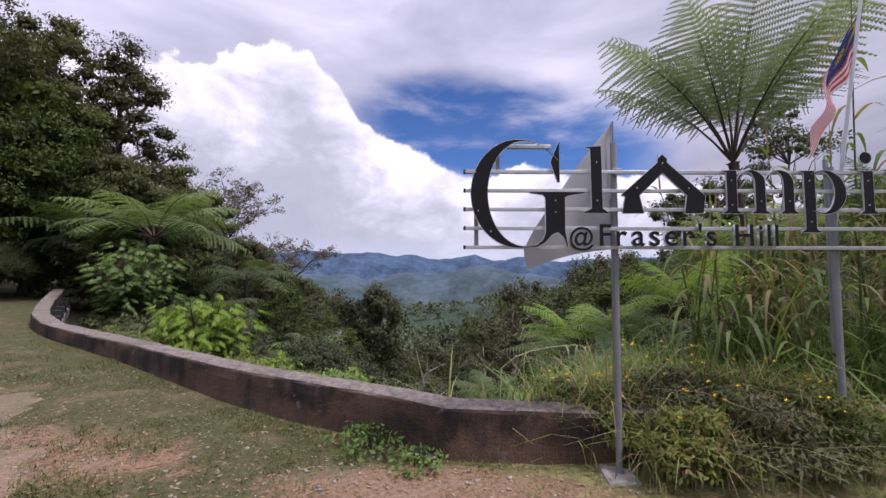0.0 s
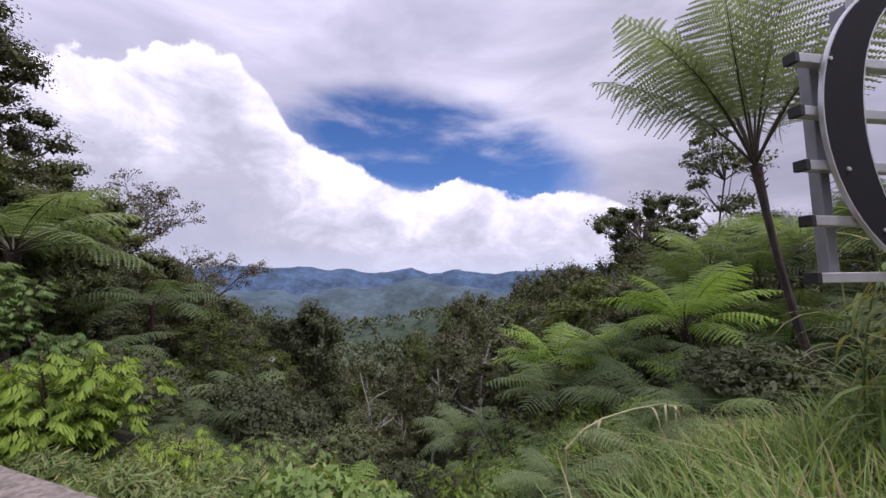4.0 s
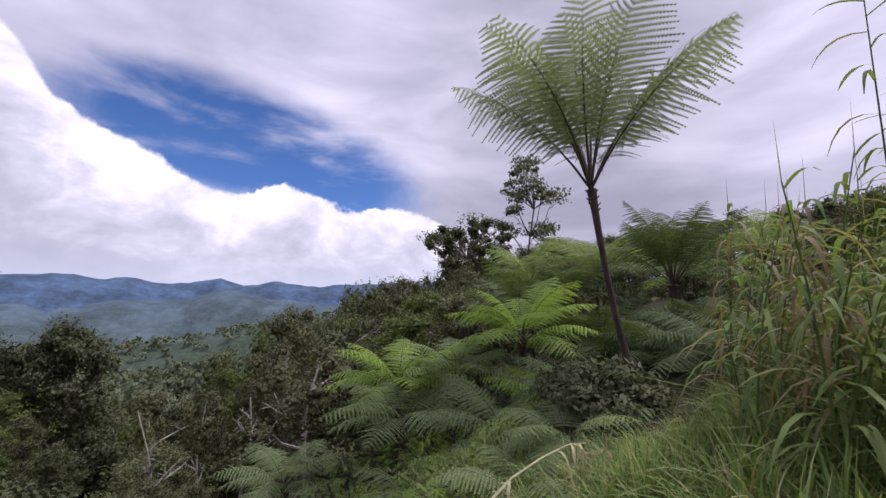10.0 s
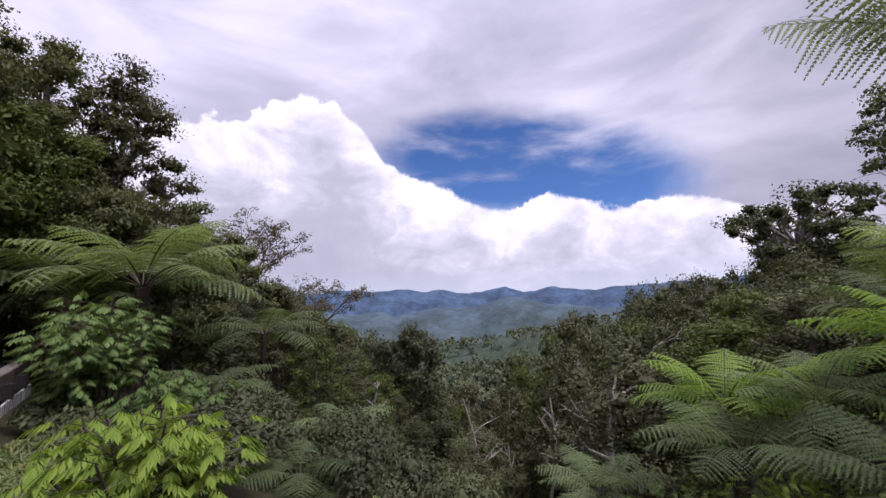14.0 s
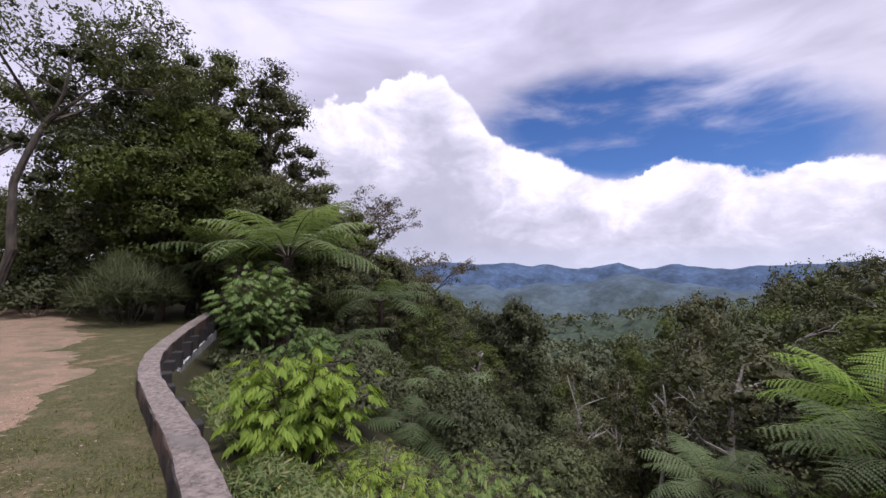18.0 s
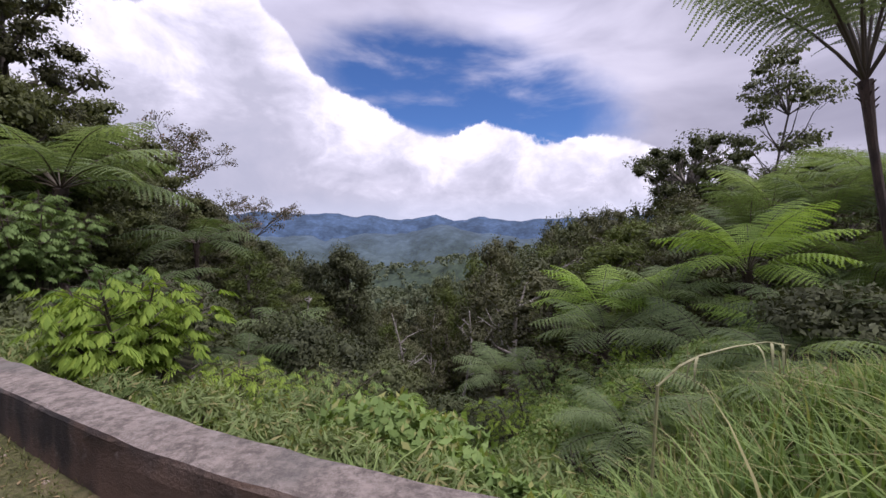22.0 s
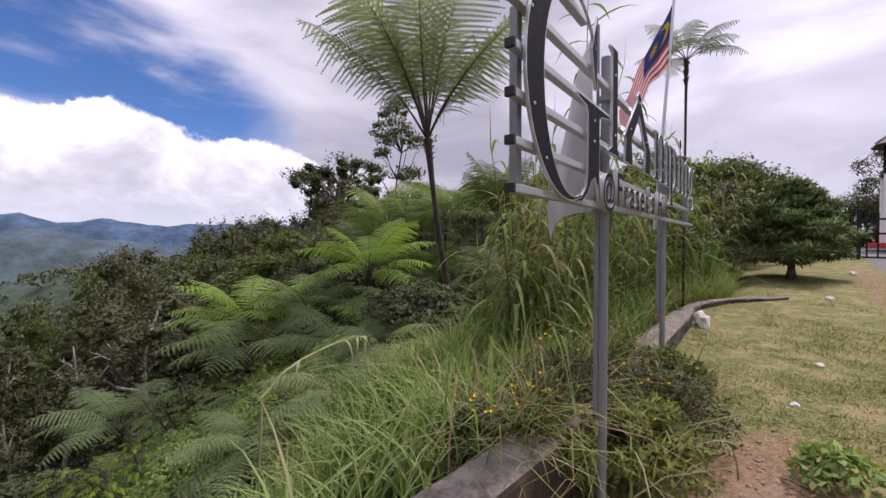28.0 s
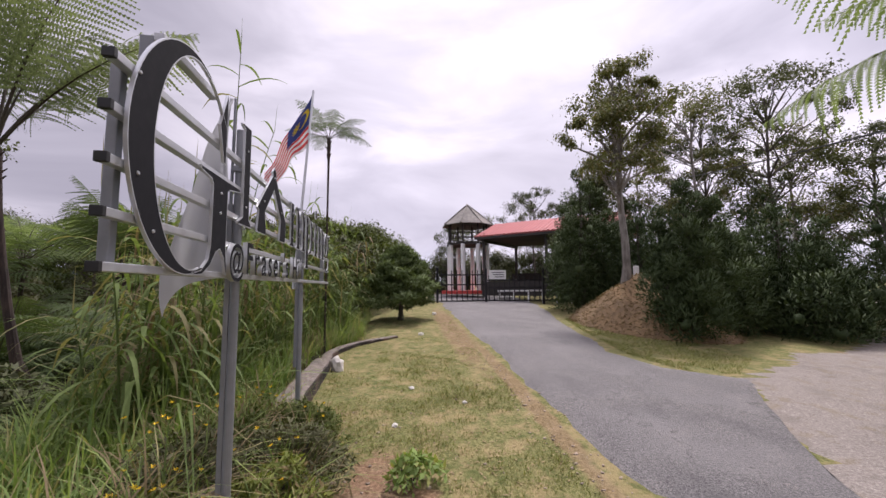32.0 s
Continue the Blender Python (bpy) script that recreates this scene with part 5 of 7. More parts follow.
def palmate_shrub(name, label, at, r, h, n_leaf, blade, mat, seed=1, slim=0.36):
    """A shrub with large drooping leaves of several leaflets on long stalks."""
    t = thing(name, label, "shrub", at)
    g = np.random.default_rng(seed)
    base, way, upv, L = [], [], [], []
    stalks = bmesh.new()
    m = 11
    heads = []
    for i in range(m):
        a, rr = i * 2.4, r * 0.75 * math.sqrt((i + 0.5) / m)
        e = Vector((rr * math.cos(a), rr * math.sin(a), h * (0.92 - 0.35 * (rr / r) ** 2 + g.uniform(-0.08, 0.08))))
        heads.append(e)
        bm = bmesh.new()
        tube(bm, [Vector((0.1 * math.cos(a), 0.1 * math.sin(a), -0.8)), e * 0.55, e], [0.03, 0.02, 0.009], 6, False)
        part("stem", bm, M["stalk"], t)
    for i in range(n_leaf):
        e = heads[i % m]
        a = g.uniform(0, 6.28)
        out = Vector((math.cos(a), math.sin(a), g.uniform(-0.15, 0.75))).normalized()
        s = Vector(e) * g.uniform(0.45, 1.0) + Vector((0, 0, g.uniform(-0.3, 0.1)))
        q = s + out * g.uniform(0.15, 0.42) * r * 0.55
        tube(stalks, [s, q], [0.006, 0.004], 3, False)
        k = 9
        fwd = Vector((out.x, out.y, -0.30)).normalized()
        sd = fwd.cross(Vector((0, 0, 1))).normalized()
        for j in range(k):
            f = (j - (k - 1) / 2) / ((k - 1) / 2)
            b = q + fwd * (1 - abs(f)) * blade * 0.9
            w = fwd * (1.0 - 0.72 * abs(f)) + sd * f * 0.95 + Vector((0, 0, -0.38 - 0.25 * abs(f) + g.uniform(-0.1, 0.1)))
            base.append(b)
            way.append(w)
            upv.append((0, 0, 1))
            L.append(blade * (1.0 - 0.25 * abs(f)) * g.uniform(0.85, 1.15))
    L = np.array(L)
    part("leaves", leaf_mesh("leaves", np.array(base), np.array(way), L, L * slim, mat, 0.18, np.array(upv, float)), None, t)
    tagged(part("branchwork", stalks, M["stalk"], t), kind="stuff")
    return t


def cypress(name, label, at, h, r, n, mat, seed=1, layered=False, group="", heads=5):
    """A bushy conifer: several leaning heads of fine upswept sprays, or flat layered boughs."""
    t = thing(name, label, "conifer", at, group)
    g = np.random.default_rng(seed)
    cl, sizes, lim = [], [], []
    if layered:
        for i in range(34):
            u = (i + 0.5) / 34
            a, rr = i * 2.399, r * np.interp(u, [0, 0.2, 0.5, 1], [0.85, 1.0, 0.8, 0.1]) * g.uniform(0.45, 0.95)
            cl.append((rr * math.cos(a), rr * math.sin(a), h * (0.22 + 0.76 * u) + g.uniform(-0.05, 0.05)))
            sizes.append(r * 0.34 * (1.15 - 0.6 * u))
    else:
        for k in range(heads):
            a0, off = k * 2.1 + seed, r * (0.0 if k == 0 else 0.52)
            hk = h * (1.0 if k == 0 else g.uniform(0.55, 0.92))
            for i in range(9):
                u = (i + 0.5) / 9
                a, w = i * 2.399 + k, r * 0.42 * np.interp(u, [0, 0.35, 1], [0.8, 1.0, 0.12])
                cl.append((off * math.cos(a0) * (0.6 + 0.5 * u) + w * math.cos(a), off * math.sin(a0) * (0.6 + 0.5 * u) + w * math.sin(a), hk * (0.10 + 0.86 * u)))
                sizes.append(r * 0.40 * np.interp(u, [0, 0.3, 1], [0.9, 1.0, 0.35]) * g.uniform(0.75, 1.2))
    cl, sizes = np.array(cl), np.array(sizes)
    i = g.integers(0, len(cl), n)
    d = unit(g.normal(size=(n, 3)))
    flat = 0.30 if layered else 1.15
    p = cl[i] + d * sizes[i][:, None] * (0.55 + 0.5 * g.random((n, 1))) * np.array([1, 1, flat])
    p[:, 2] = np.maximum(p[:, 2], 0.12)
    w = d * 0.7 + np.array([0, 0, 0.05 if layered else 0.55]) + g.normal(size=(n, 3)) * 0.4
    L = (0.115 if not layered else 0.14) * g.uniform(0.6, 1.6, n)
    upv = unit(d + np.array([0, 0, 0.3]) + g.normal(size=(n, 3)) * 0.35)
    part("sprays", leaf_mesh("sprays", p, w, L, L * 0.24, mat, 0.15, upv, True, upv, cores(cl, sizes * 0.22, flat, g)), None, t)
    bm = trunk_bm(h * 0.8, 0.09, 0.0, seed, [(tuple(c), 0.03) for c in cl[::4]])
    part("trunk", bm, M["bark"], t)
    return t


def cane(name, label, at, h, lean, n_leaf, seed=1, plume=False, group="canes behind the sign", dead=0.0, mat="reed"):
    """A tall jointed cane with long strap leaves, the top arching over."""
    t = thing(name, label, "reed", at, group)
    g = random.Random(seed)
    ax = [Vector((lean[0] * u**2, lean[1] * u**2, h * (u - 0.06 * u * u))) for u in [i / 9 for i in range(10)]]
    bm = bmesh.new()
    tube(bm, [ax[0] - Vector((0, 0, 0.4))] + ax, [0.016] + [0.015 - 0.0012 * i for i in range(10)], 6, False)
    part("stem", bm, M[mat], t)
    vs, qs = [], []
    for i in range(n_leaf):
        u = 0.22 + 0.78 * (i + 0.5) / n_leaf
        k = min(8, int(u * 9))
        p = ax[k].lerp(ax[k + 1], u * 9 - k)
        a = i * 2.6 + g.uniform(-0.5, 0.5)
        hd, s = Vector((math.sin(a), math.cos(a), 0)), Vector((math.cos(a), -math.sin(a), 0))
        ln, w = g.uniform(0.55, 1.0) * (1.15 - 0.4 * u), g.uniform(0.013, 0.026)
        drop = g.uniform(0.5, 1.3) + dead
        o = len(vs)
        for j in range(6):
            q = j / 5
            c = p + hd * ln * (q - 0.25 * drop * q * q) + Vector((0, 0, ln * (0.55 * q - 0.85 * drop * q * q)))
            ww = w * math.sin(math.pi * min(0.97, 0.16 + 0.84 * q)) ** 0.8
            vs += [c - s * ww, c + s * ww]
        qs += [(o + 2 * j, o + 2 * j + 1, o + 2 * j + 3, o + 2 * j + 2) for j in range(5)]
    o = len(vs)
    tip = ax[-1]
    for q, ww in ((0.0, 0.012), (0.35, 0.009), (1.0, 0.001)):
        c = tip + Vector((lean[0] * 0.05, lean[1] * 0.05, 0.45 - 0.3 * dead)) * q
        vs += [c - Vector((ww, 0, 0)), c + Vector((ww, 0, 0))]
    qs += [(o, o + 1, o + 3, o + 2), (o + 2, o + 3, o + 5, o + 4)]
    part("leaves", mesh_np("leaves", [tuple(v) for v in vs], qs, M[mat]), None, t)
    return t


# ---------------------------------------------------------------- plants: places
def on(x, y, dz=0.0):
    return (x, y, land(x, y) + dz)


# tree ferns on the bank beyond the wall
tree_fern("tree_fern", "tall tree fern with a dark slender trunk and open crown", on(7.67, 8.80), 4.13 - land(7.67, 8.80), 4.2, 14, M["fern_tall"], (-0.50, 0.56), "large", (79, 36), 3, 0.078, turn=200)
tree_fern("tree_fern", "young tree fern with bright yellow-green fronds on a short trunk", on(7.6, 12.15), 0.55 - land(7.6, 12.15), 2.4, 17, M["fern_bright"], (-0.1, 0.0), "wide", (58, -6), 5, 0.10)
tree_fern("tree_fern", "tree fern with dark green fronds among tall grass", on(12.7, 10.8), 2.1 - land(12.7, 10.8), 3.0, 16, M["fern_dark"], (0, 0), "large", (78, 36), 8, 0.11)
tree_fern("tree_fern", "shaded tree fern with layered fronds above the wall", on(-10.3, 13.9), 2.75 - land(-10.3, 13.9), 3.2, 18, M["fern"], (0.2, -0.2), "wide", (42, 2), 13, 0.13)
tree_fern("tree_fern", "shaded tree fern with layered fronds above the wall", on(-12.3, 14.3), 2.5 - land(-12.3, 14.3), 3.0, 15, M["fern_dark"], (-0.2, -0.2), "wide", (40, 0), 14, 0.13)
for i, (x, y, z, s, m, p) in enumerate(((-5.2, 15.6, -1.5, 1.7, "fern", (26, -14)), (-2.7, 16.3, -3.95, 1.9, "fern", (28, -14)), (4.4, 13.2, -1.4, 2.2, "fern", (40, -6)), (5.6, 10.6, -1.6, 2.0, "fern", (42, -8)),
                                        (5.0, 14.9, -1.0, 2.5, "fern_bright", (50, 0)), (9.6, 14.6, 0.9, 2.8, "fern_dark", (60, 5)), (10.6, 11.9, 0.2, 2.5, "fern_dark", (55, 0)), (-7.2, 12.9, 0.2, 1.7, "fern_dark", (24, -20)),
                                        (3.6, 10.9, -2.4, 1.9, "fern", (38, -8)), (-4.6, 11.9, -2.0, 1.6, "fern_dark", (28, -12)), (1.2, 13.6, -3.9, 1.8, "fern", (34, -8)),
                                        (-8.6, 17.2, 1.2, 2.4, "fern_dark", (34, -12)), (17.0, 13.0, 2.4, 2.8, "fern", (55, 5)), (11.9, 16.4, 2.3, 2.6, "fern", (55, 5)), (9.6, 9.4, -0.7, 1.8, "fern_dark", (45, -8)),
                                        (11.4, 8.6, -0.9, 1.9, "fern_dark", (45, -6)), (9.4, 11.0, -0.6, 2.3, "fern_dark", (50, -4)), (13.6, 14.4, 2.6, 2.8, "fern", (55, 5)), (16.4, 9.6, 1.6, 2.6, "fern_dark", (50, 0)),
                                        (11.2, 13.6, 1.6, 2.6, "fern_dark", (60, 5)), (6.3, 13.6, -0.6, 2.2, "fern", (50, 0)), (19.0, 10.6, 3.2, 2.8, "fern", (55, 0)), (7.0, 10.6, -1.6, 1.9, "fern_bright", (45, -6)),
                                        (2.2, 16.5, -3.6, 2.2, "fern", (40, -8)), (-1.0, 10.0, -3.2, 1.3, "fern_bright", (35, -10)), (2.4, 8.2, -1.4, 1.3, "fern", (36, -10)), (3.5, 7.7, -0.9, 1.4, "fern", (36, -10)), (4.6, 8.0, -0.8, 1.4, "fern", (38, -8)), (8.6, 7.6, -0.3, 1.9, "fern_dark", (45, -6)), (10.4, 9.3, 0.1, 2.1, "fern_dark", (48, -4)), (11.9, 9.4, 0.3, 2.2, "fern_dark", (48, -4)), (10.0, 7.0, 0.0, 1.8, "fern_dark", (45, -8)), (6.2, 9.0, -1.2, 1.7, "fern_dark", (42, -8)))):
    tree_fern("tree_fern", {"fern": "low tree fern with pale green spreading fronds", "fern_bright": "low tree fern with bright fresh fronds", "fern_dark": "shaded low tree fern with drooping fronds"}[m],
              on(x, y), max(0.3, z - land(x, y)), s, 14, M[m], (0, 0), "wide", p, 20 + i, 0.075, turn=37.0 * i, group="low ferns on the bank")
PALM = (8.9, 4.06, 5.1, 1.15)
# ferns overhanging the lane, and a slender one far up the drive
tree_fern("tree_fern", "tree fern leaning over the lane", (2.2, -6.8, terrace(2.2, -6.8)), 5.0, 3.8, 17, M["fern"], (0.5, 1.0), "large", (44, -6), 33, 0.12)
tree_fern("tree_fern", "distant slender tree fern with a sparse drooping crown", on(PALM[0], PALM[1]), PALM[2] - land(PALM[0], PALM[1]), PALM[3], 12, M["fern_dark"], (0, 0), "steep", (48, 0), 35, 0.026, flare=1.3)

# forest trees that stand out
g1 = "forest on the slopes"
broad_tree("forest_tree", "dark slender forest tree with an uneven top", 25.0, 2.0, 5.2, 60, 20000, 0.26, M["wood_dark"], M["bark"], "column", 4, 0.34, 0.9, dense=0.6, at=(-12.0, 61.0, -24.3), group=g1)
broad_tree("forest_tree", "dark forest tree in the gorge", 22.0, 2.0, 5.0, 50, 14000, 0.26, M["wood_dark"], M["bark"], "dome", 5, 0.34, 0.9, dense=0.6, at=(-17.5, 63.0, -25.0), group=g1)
broad_tree("forest_tree", "rounded green forest tree", 21.5, 1.0, 4.6, 60, 18000, 0.24, M["wood_green"], M["bark"], "dome", 7, 0.32, 0.7, dense=0.6, at=(-21.0, 47.0, -19.5), group=g1)
twiggy_tree("forest_tree", "nearly bare tree with fine twigs and sparse reddish leaves", 21.8, 0.70, 5.6, 5200, 0.18, M["wispy"], M["bark"], 9, (-21.2, 34.0, -11.2), g1, 0.20, (0.6, 0.0), 5, 0.75, 0.42)
twiggy_tree("forest_tree", "sparse spreading tree with pale twigs", 17.4, 0.72, 4.7, 4600, 0.18, M["wispy"], M["bark"], 12, (-17.2, 38.5, -11.7), g1, 0.17, (0.5, 0.0), 5, 0.55, 0.42)
broad_tree("forest_tree", "tall umbrella-crowned tree with pale limbs", 20.2, 13.0, 5.8, 64, 15000, 0.22, M["wood_mid"], M["bark_pale"], "umbrella", 15, 0.21, 0.5, at=(23.6, 38.0, -9.6), group=g1, dense=0.22, limbs=40)
broad_tree("forest_tree", "thin tree with tufted drooping leaves", 20.2, 13.0, 2.7, 26, 4600, 0.22, M["wood_mid"], M["bark"], "dome", 18, 0.36, 0.28, at=(21.9, 27.0, -6.4), group=g1, droop=0.5, r=0.12, dense=0, limbs=15)
# the tall dark trees at the head of the wall
for i, (x, y, top, rx, bot, m, sh) in enumerate(((-16.4, 15.6, 12.6, 3.1, 3.0, "wood_mid", "dome"), (-19.7, 14.0, 13.2, 3.8, 3.4, "wood_dark", "dome"), (-15.2, 17.6, 12.2, 2.7, 4.5, "wood_olive", "dome"),
                                                 (-15.2, 12.9, 7.0, 3.0, 2.6, "wood_green", "umbrella"), (-14.8, 20.4, 7.6, 2.3, 1.0, "wood_mid", "dome"),
                                                 (-22.4, 17.8, 14.0, 4.4, 2.0, "wood_mid", "dome"), (-15.9, 14.6, 8.8, 2.6, 5.4, "wood_green", "umbrella"),
                                                 (-13.0, 15.6, 6.4, 2.2, 1.2, "wood_mid", "dome"), (-14.6, 24.0, 6.2, 2.5, 0.8, "wood_mid", "dome"), (-17.4, 13.4, 8.6, 3.2, 1.5, "wood_dark", "dome"), (-13.6, 26.8, 3.8, 2.5, 0.8, "wood_olive", "dome"),
                                                 (-12.2, 17.2, 5.0, 2.0, 0.8, "wood_mid", "dome"), (-30.0, 9.5, 7.0, 3.6, 0.2, "wood_mid", "dome"), (-33.0, 14.0, 7.5, 4.0, 0.2, "wood_mid", "dome"), (-26.0, 14.0, 6.6, 3.4, 0.2, "wood_mid", "dome"), (-35.0, 6.0, 5.0, 3.8, 0.2, "wood_dark", "dome"), (-22.6, 13.0, 5.0, 2.4, 0.2, "wood_mid", "dome"))):
    z = land(x, y)
    broad_tree("forest_tree", "tall dense dark forest tree beside the turf" if m == "wood_dark" else "leafy tree at the edge of the turf with layered boughs", top - z, bot, rx, 62, 19000, 0.105, M[{"wood_mid": "wood_edge"}.get(m, m)], M["bark"], sh, 40 + i, 0.30, 0.24 if sh == "umbrella" else 0.42, dense=0.45,
               at=(x, y, z), group="trees at the head of the wall")
twiggy_tree("forest_tree", "open tree at the turf edge with thin sparse foliage", 12.0, 0.58, 4.6, 12000, 0.16, M["wood_edge"], M["bark"], 23, on(-19.6, 10.2), "trees at the head of the wall", 0.15, (0.4, 0.6), 5, 0.6, 0.5)
twiggy_tree("forest_tree", "open tree at the turf edge with thin sparse foliage", 11.0, 0.60, 4.4, 11000, 0.16, M["wood_edge"], M["bark"], 31, on(-25.5, 11.4), "trees at the head of the wall", 0.14, (0.0, 0.4), 5, 0.6, 0.5)
shrub("reed_clump", "rounded clump of tall dark reedy grass on the turf edge", on(-14.6, 11.6), 1.5, 2.3, 6500, 0.6, M["wood_mid"], 3, category="reed clump", aspect=0.022, droop=-0.8)
for i, (x, y, r, h) in enumerate(((-17.0, 12.6, 1.6, 1.6), (-19.2, 11.2, 1.6, 1.4), (-22.0, 10.6, 1.8, 1.8), (-16.0, 15.0, 1.6, 1.8), (-25.0, 11.0, 2.0, 2.4), (-13.6, 14.6, 1.5, 1.6))):
    shrub("shrub", "dark shaded shrub under the trees", on(x, y), r, h, 2200, 0.17, M["wood_dark"], 170 + i, group="shrubs under the trees")

# the woods on both slopes: skyline seen from the terrace (azimuth, elevation)
SKYLINE = [(-90, 22), (-76, 23), (-63, 23), (-50, 19), (-44, 13.5), (-40, 10.5), (-35, 7.2), (-31, 4.6), (-25, 1.4), (-19, -2.5), (-14, -6.5), (-7, -10.5), (-3, -9.5), (3, -4.0), (9, -1.2), (17, 0.6), (23, 3.0), (29, 4.8), (39, 6.2),
           (46, 8.2), (56, 8.8), (65, 9.5), (80, 10.0), (92, 9.0)]
PROTO, FAR = [], []
for i, (m, sh, b) in enumerate((("wood_dark", "dome", "bark"), ("wood_mid", "dome", "bark"), ("wood_olive", "umbrella", "bark_pale"), ("wood_dark", "column", "bark"), ("wood_olive", "column", "bark"), ("wood_green", "dome", "bark"),
                                ("wood_olive", "dome", "bark"))):
    label = {"wood_dark": "dark green forest tree on the slope", "wood_mid": "green forest tree on the slope", "wood_olive": "olive-brown forest tree on the slope", "wood_green": "fresh green forest tree on the slope"}[m]
    PROTO.append(broad_tree("forest_tree", label, 10.0, 0.7, 2.7, 46, 8500, 0.115, M[m], M[b], sh, 60 + i, 0.33, 0.8, at=(0, 0, 0), group=g1, limbs=14, dense=0.62))
    FAR.append(broad_tree("forest_tree", label, 10.0, 0.7, 2.8, 36, 3600, 0.16, M[m], M[b], sh, 160 + i, 0.37, 0.8, at=(0, 0, 0), group=g1, limbs=8, dense=0.66))
spots = []
g = random.Random(5)
tries = 0
while len(spots) < 205 and tries < 12000:
    tries += 1
    az = g.uniform(-62, 88)
    r = g.uniform(17, 100) if abs(az + 4) > 14 else g.uniform(24, 130)
    if az > 30:
        r = g.uniform(20, 62)
    x, y = r * math.sin(radians(az)), 3.5 + r * math.cos(radians(az))
    if outside(x, y) < 5.0 or any(math.hypot(x - a, y - b) < 1.8 + 0.030 * r for a, b, _ in spots):
        continue
    if 3 < x < 19 and y < 18 or (-9 < x <= 3 and y < 22) or (-25 < az < -8 and r < 60 and math.hypot(x + 20, y - 40) > 12):
        continue
    el = lerp(SKYLINE, az)
    z = land(x, y)
    far = 66.0 if -22 < az < 2 else 36.0
    low = (14.0 if -22 < az < 2 else 9.0) * max(0.0, 1.0 - r / far)
    top = 1.75 + r * math.tan(radians(el - low - abs(g.gauss(0, 0.9)) + 0.7))
    h = min(top - z, g.uniform(18, 30))
    if h < 3.0:
        continue
    spots.append((x, y, h))
for i, (x, y, h) in enumerate(spots):
    src = (PROTO if math.hypot(x, y) < 58 else FAR)[g.randrange(len(PROTO))]
    wide = g.uniform(0.85, 1.2) * max(0.66, min(1.3, 10.0 / h + 0.22))
    s = h / 10.0
    m = pose(x, y, land(x, y) - 0.3, 0, 0, g.uniform(0, 360)) @ Matrix.Diagonal((s * wide, s * wide, s, 1.0))
    copy_thing(src, m)
for p in PROTO + FAR:
    for o in p.children_recursive:
        bpy.data.objects.remove(o)
    bpy.data.objects.remove(p)


def snag(x, y, h, seed):
    """A bare dead tree: pale trunk and a few broken limbs."""
    t = thing("dead_tree", "bare pale dead tree among the forest", "tree", on(x, y), "dead trees on the slope")
    g = random.Random(seed)
    limbs = [((g.uniform(-0.2, 0.2) * h, g.uniform(-0.2, 0.2) * h, h * g.uniform(0.6, 1.02)), 0.07) for _ in range(7)]
    part("trunk", trunk_bm(h, 0.14, g.uniform(-0.12, 0.12), seed, limbs, 7, 0.25), M["bark_pale"], t)


for i, (x, y, el) in enumerate(((5.5, 33.0, -6.5), (9.5, 30.0, -4.0), (-2.0, 36.0, -12.0), (12.5, 27.0, -3.0), (2.0, 28.0, -12.0), (-9.0, 31.0, -9.0), (17.0, 30.0, 0.5))):
    top = 1.75 + math.hypot(x, y - 3.5) * math.tan(radians(el))
    snag(x, y, max(4.0, top - land(x, y)), 500 + i)


def far_woods():
    """The distant valley's canopy, one sheet of leaf clumps; haze is put in as a paler leaf colour."""
    g = np.random.default_rng(3)
    base, way, size, upv = [], [], [], []
    for i in range(2600):
        az = g.uniform(-26, 30)
        r = 120.0 * (1500 / 120.0) ** g.random()
        x, y = r * math.sin(radians(az)), 3.5 + r * math.cos(radians(az))
        z = land(x, y)
        s = g.uniform(3.0, 6.5) * (1.0 + r / 1200.0)
        n = 22
        d = unit(g.normal(size=(n, 3)))
        d[:, 2] = np.abs(d[:, 2])
        base.append(np.array([x, y, z + s * 0.8]) + d * s * np.array([1, 1, 0.9]) * (0.6 + 0.4 * g.random((n, 1))))
        way.append(np.cross(d, g.normal(size=(n, 3))) + d * 0.2)
        upv.append(d + g.normal(size=(n, 3)) * 0.25)
        size.append(s * 0.8 * g.uniform(0.6, 1.3, n))
    L = np.concatenate(size)
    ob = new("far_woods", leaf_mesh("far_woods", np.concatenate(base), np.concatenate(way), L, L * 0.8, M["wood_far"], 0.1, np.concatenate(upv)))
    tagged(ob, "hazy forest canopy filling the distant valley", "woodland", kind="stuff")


far_woods()


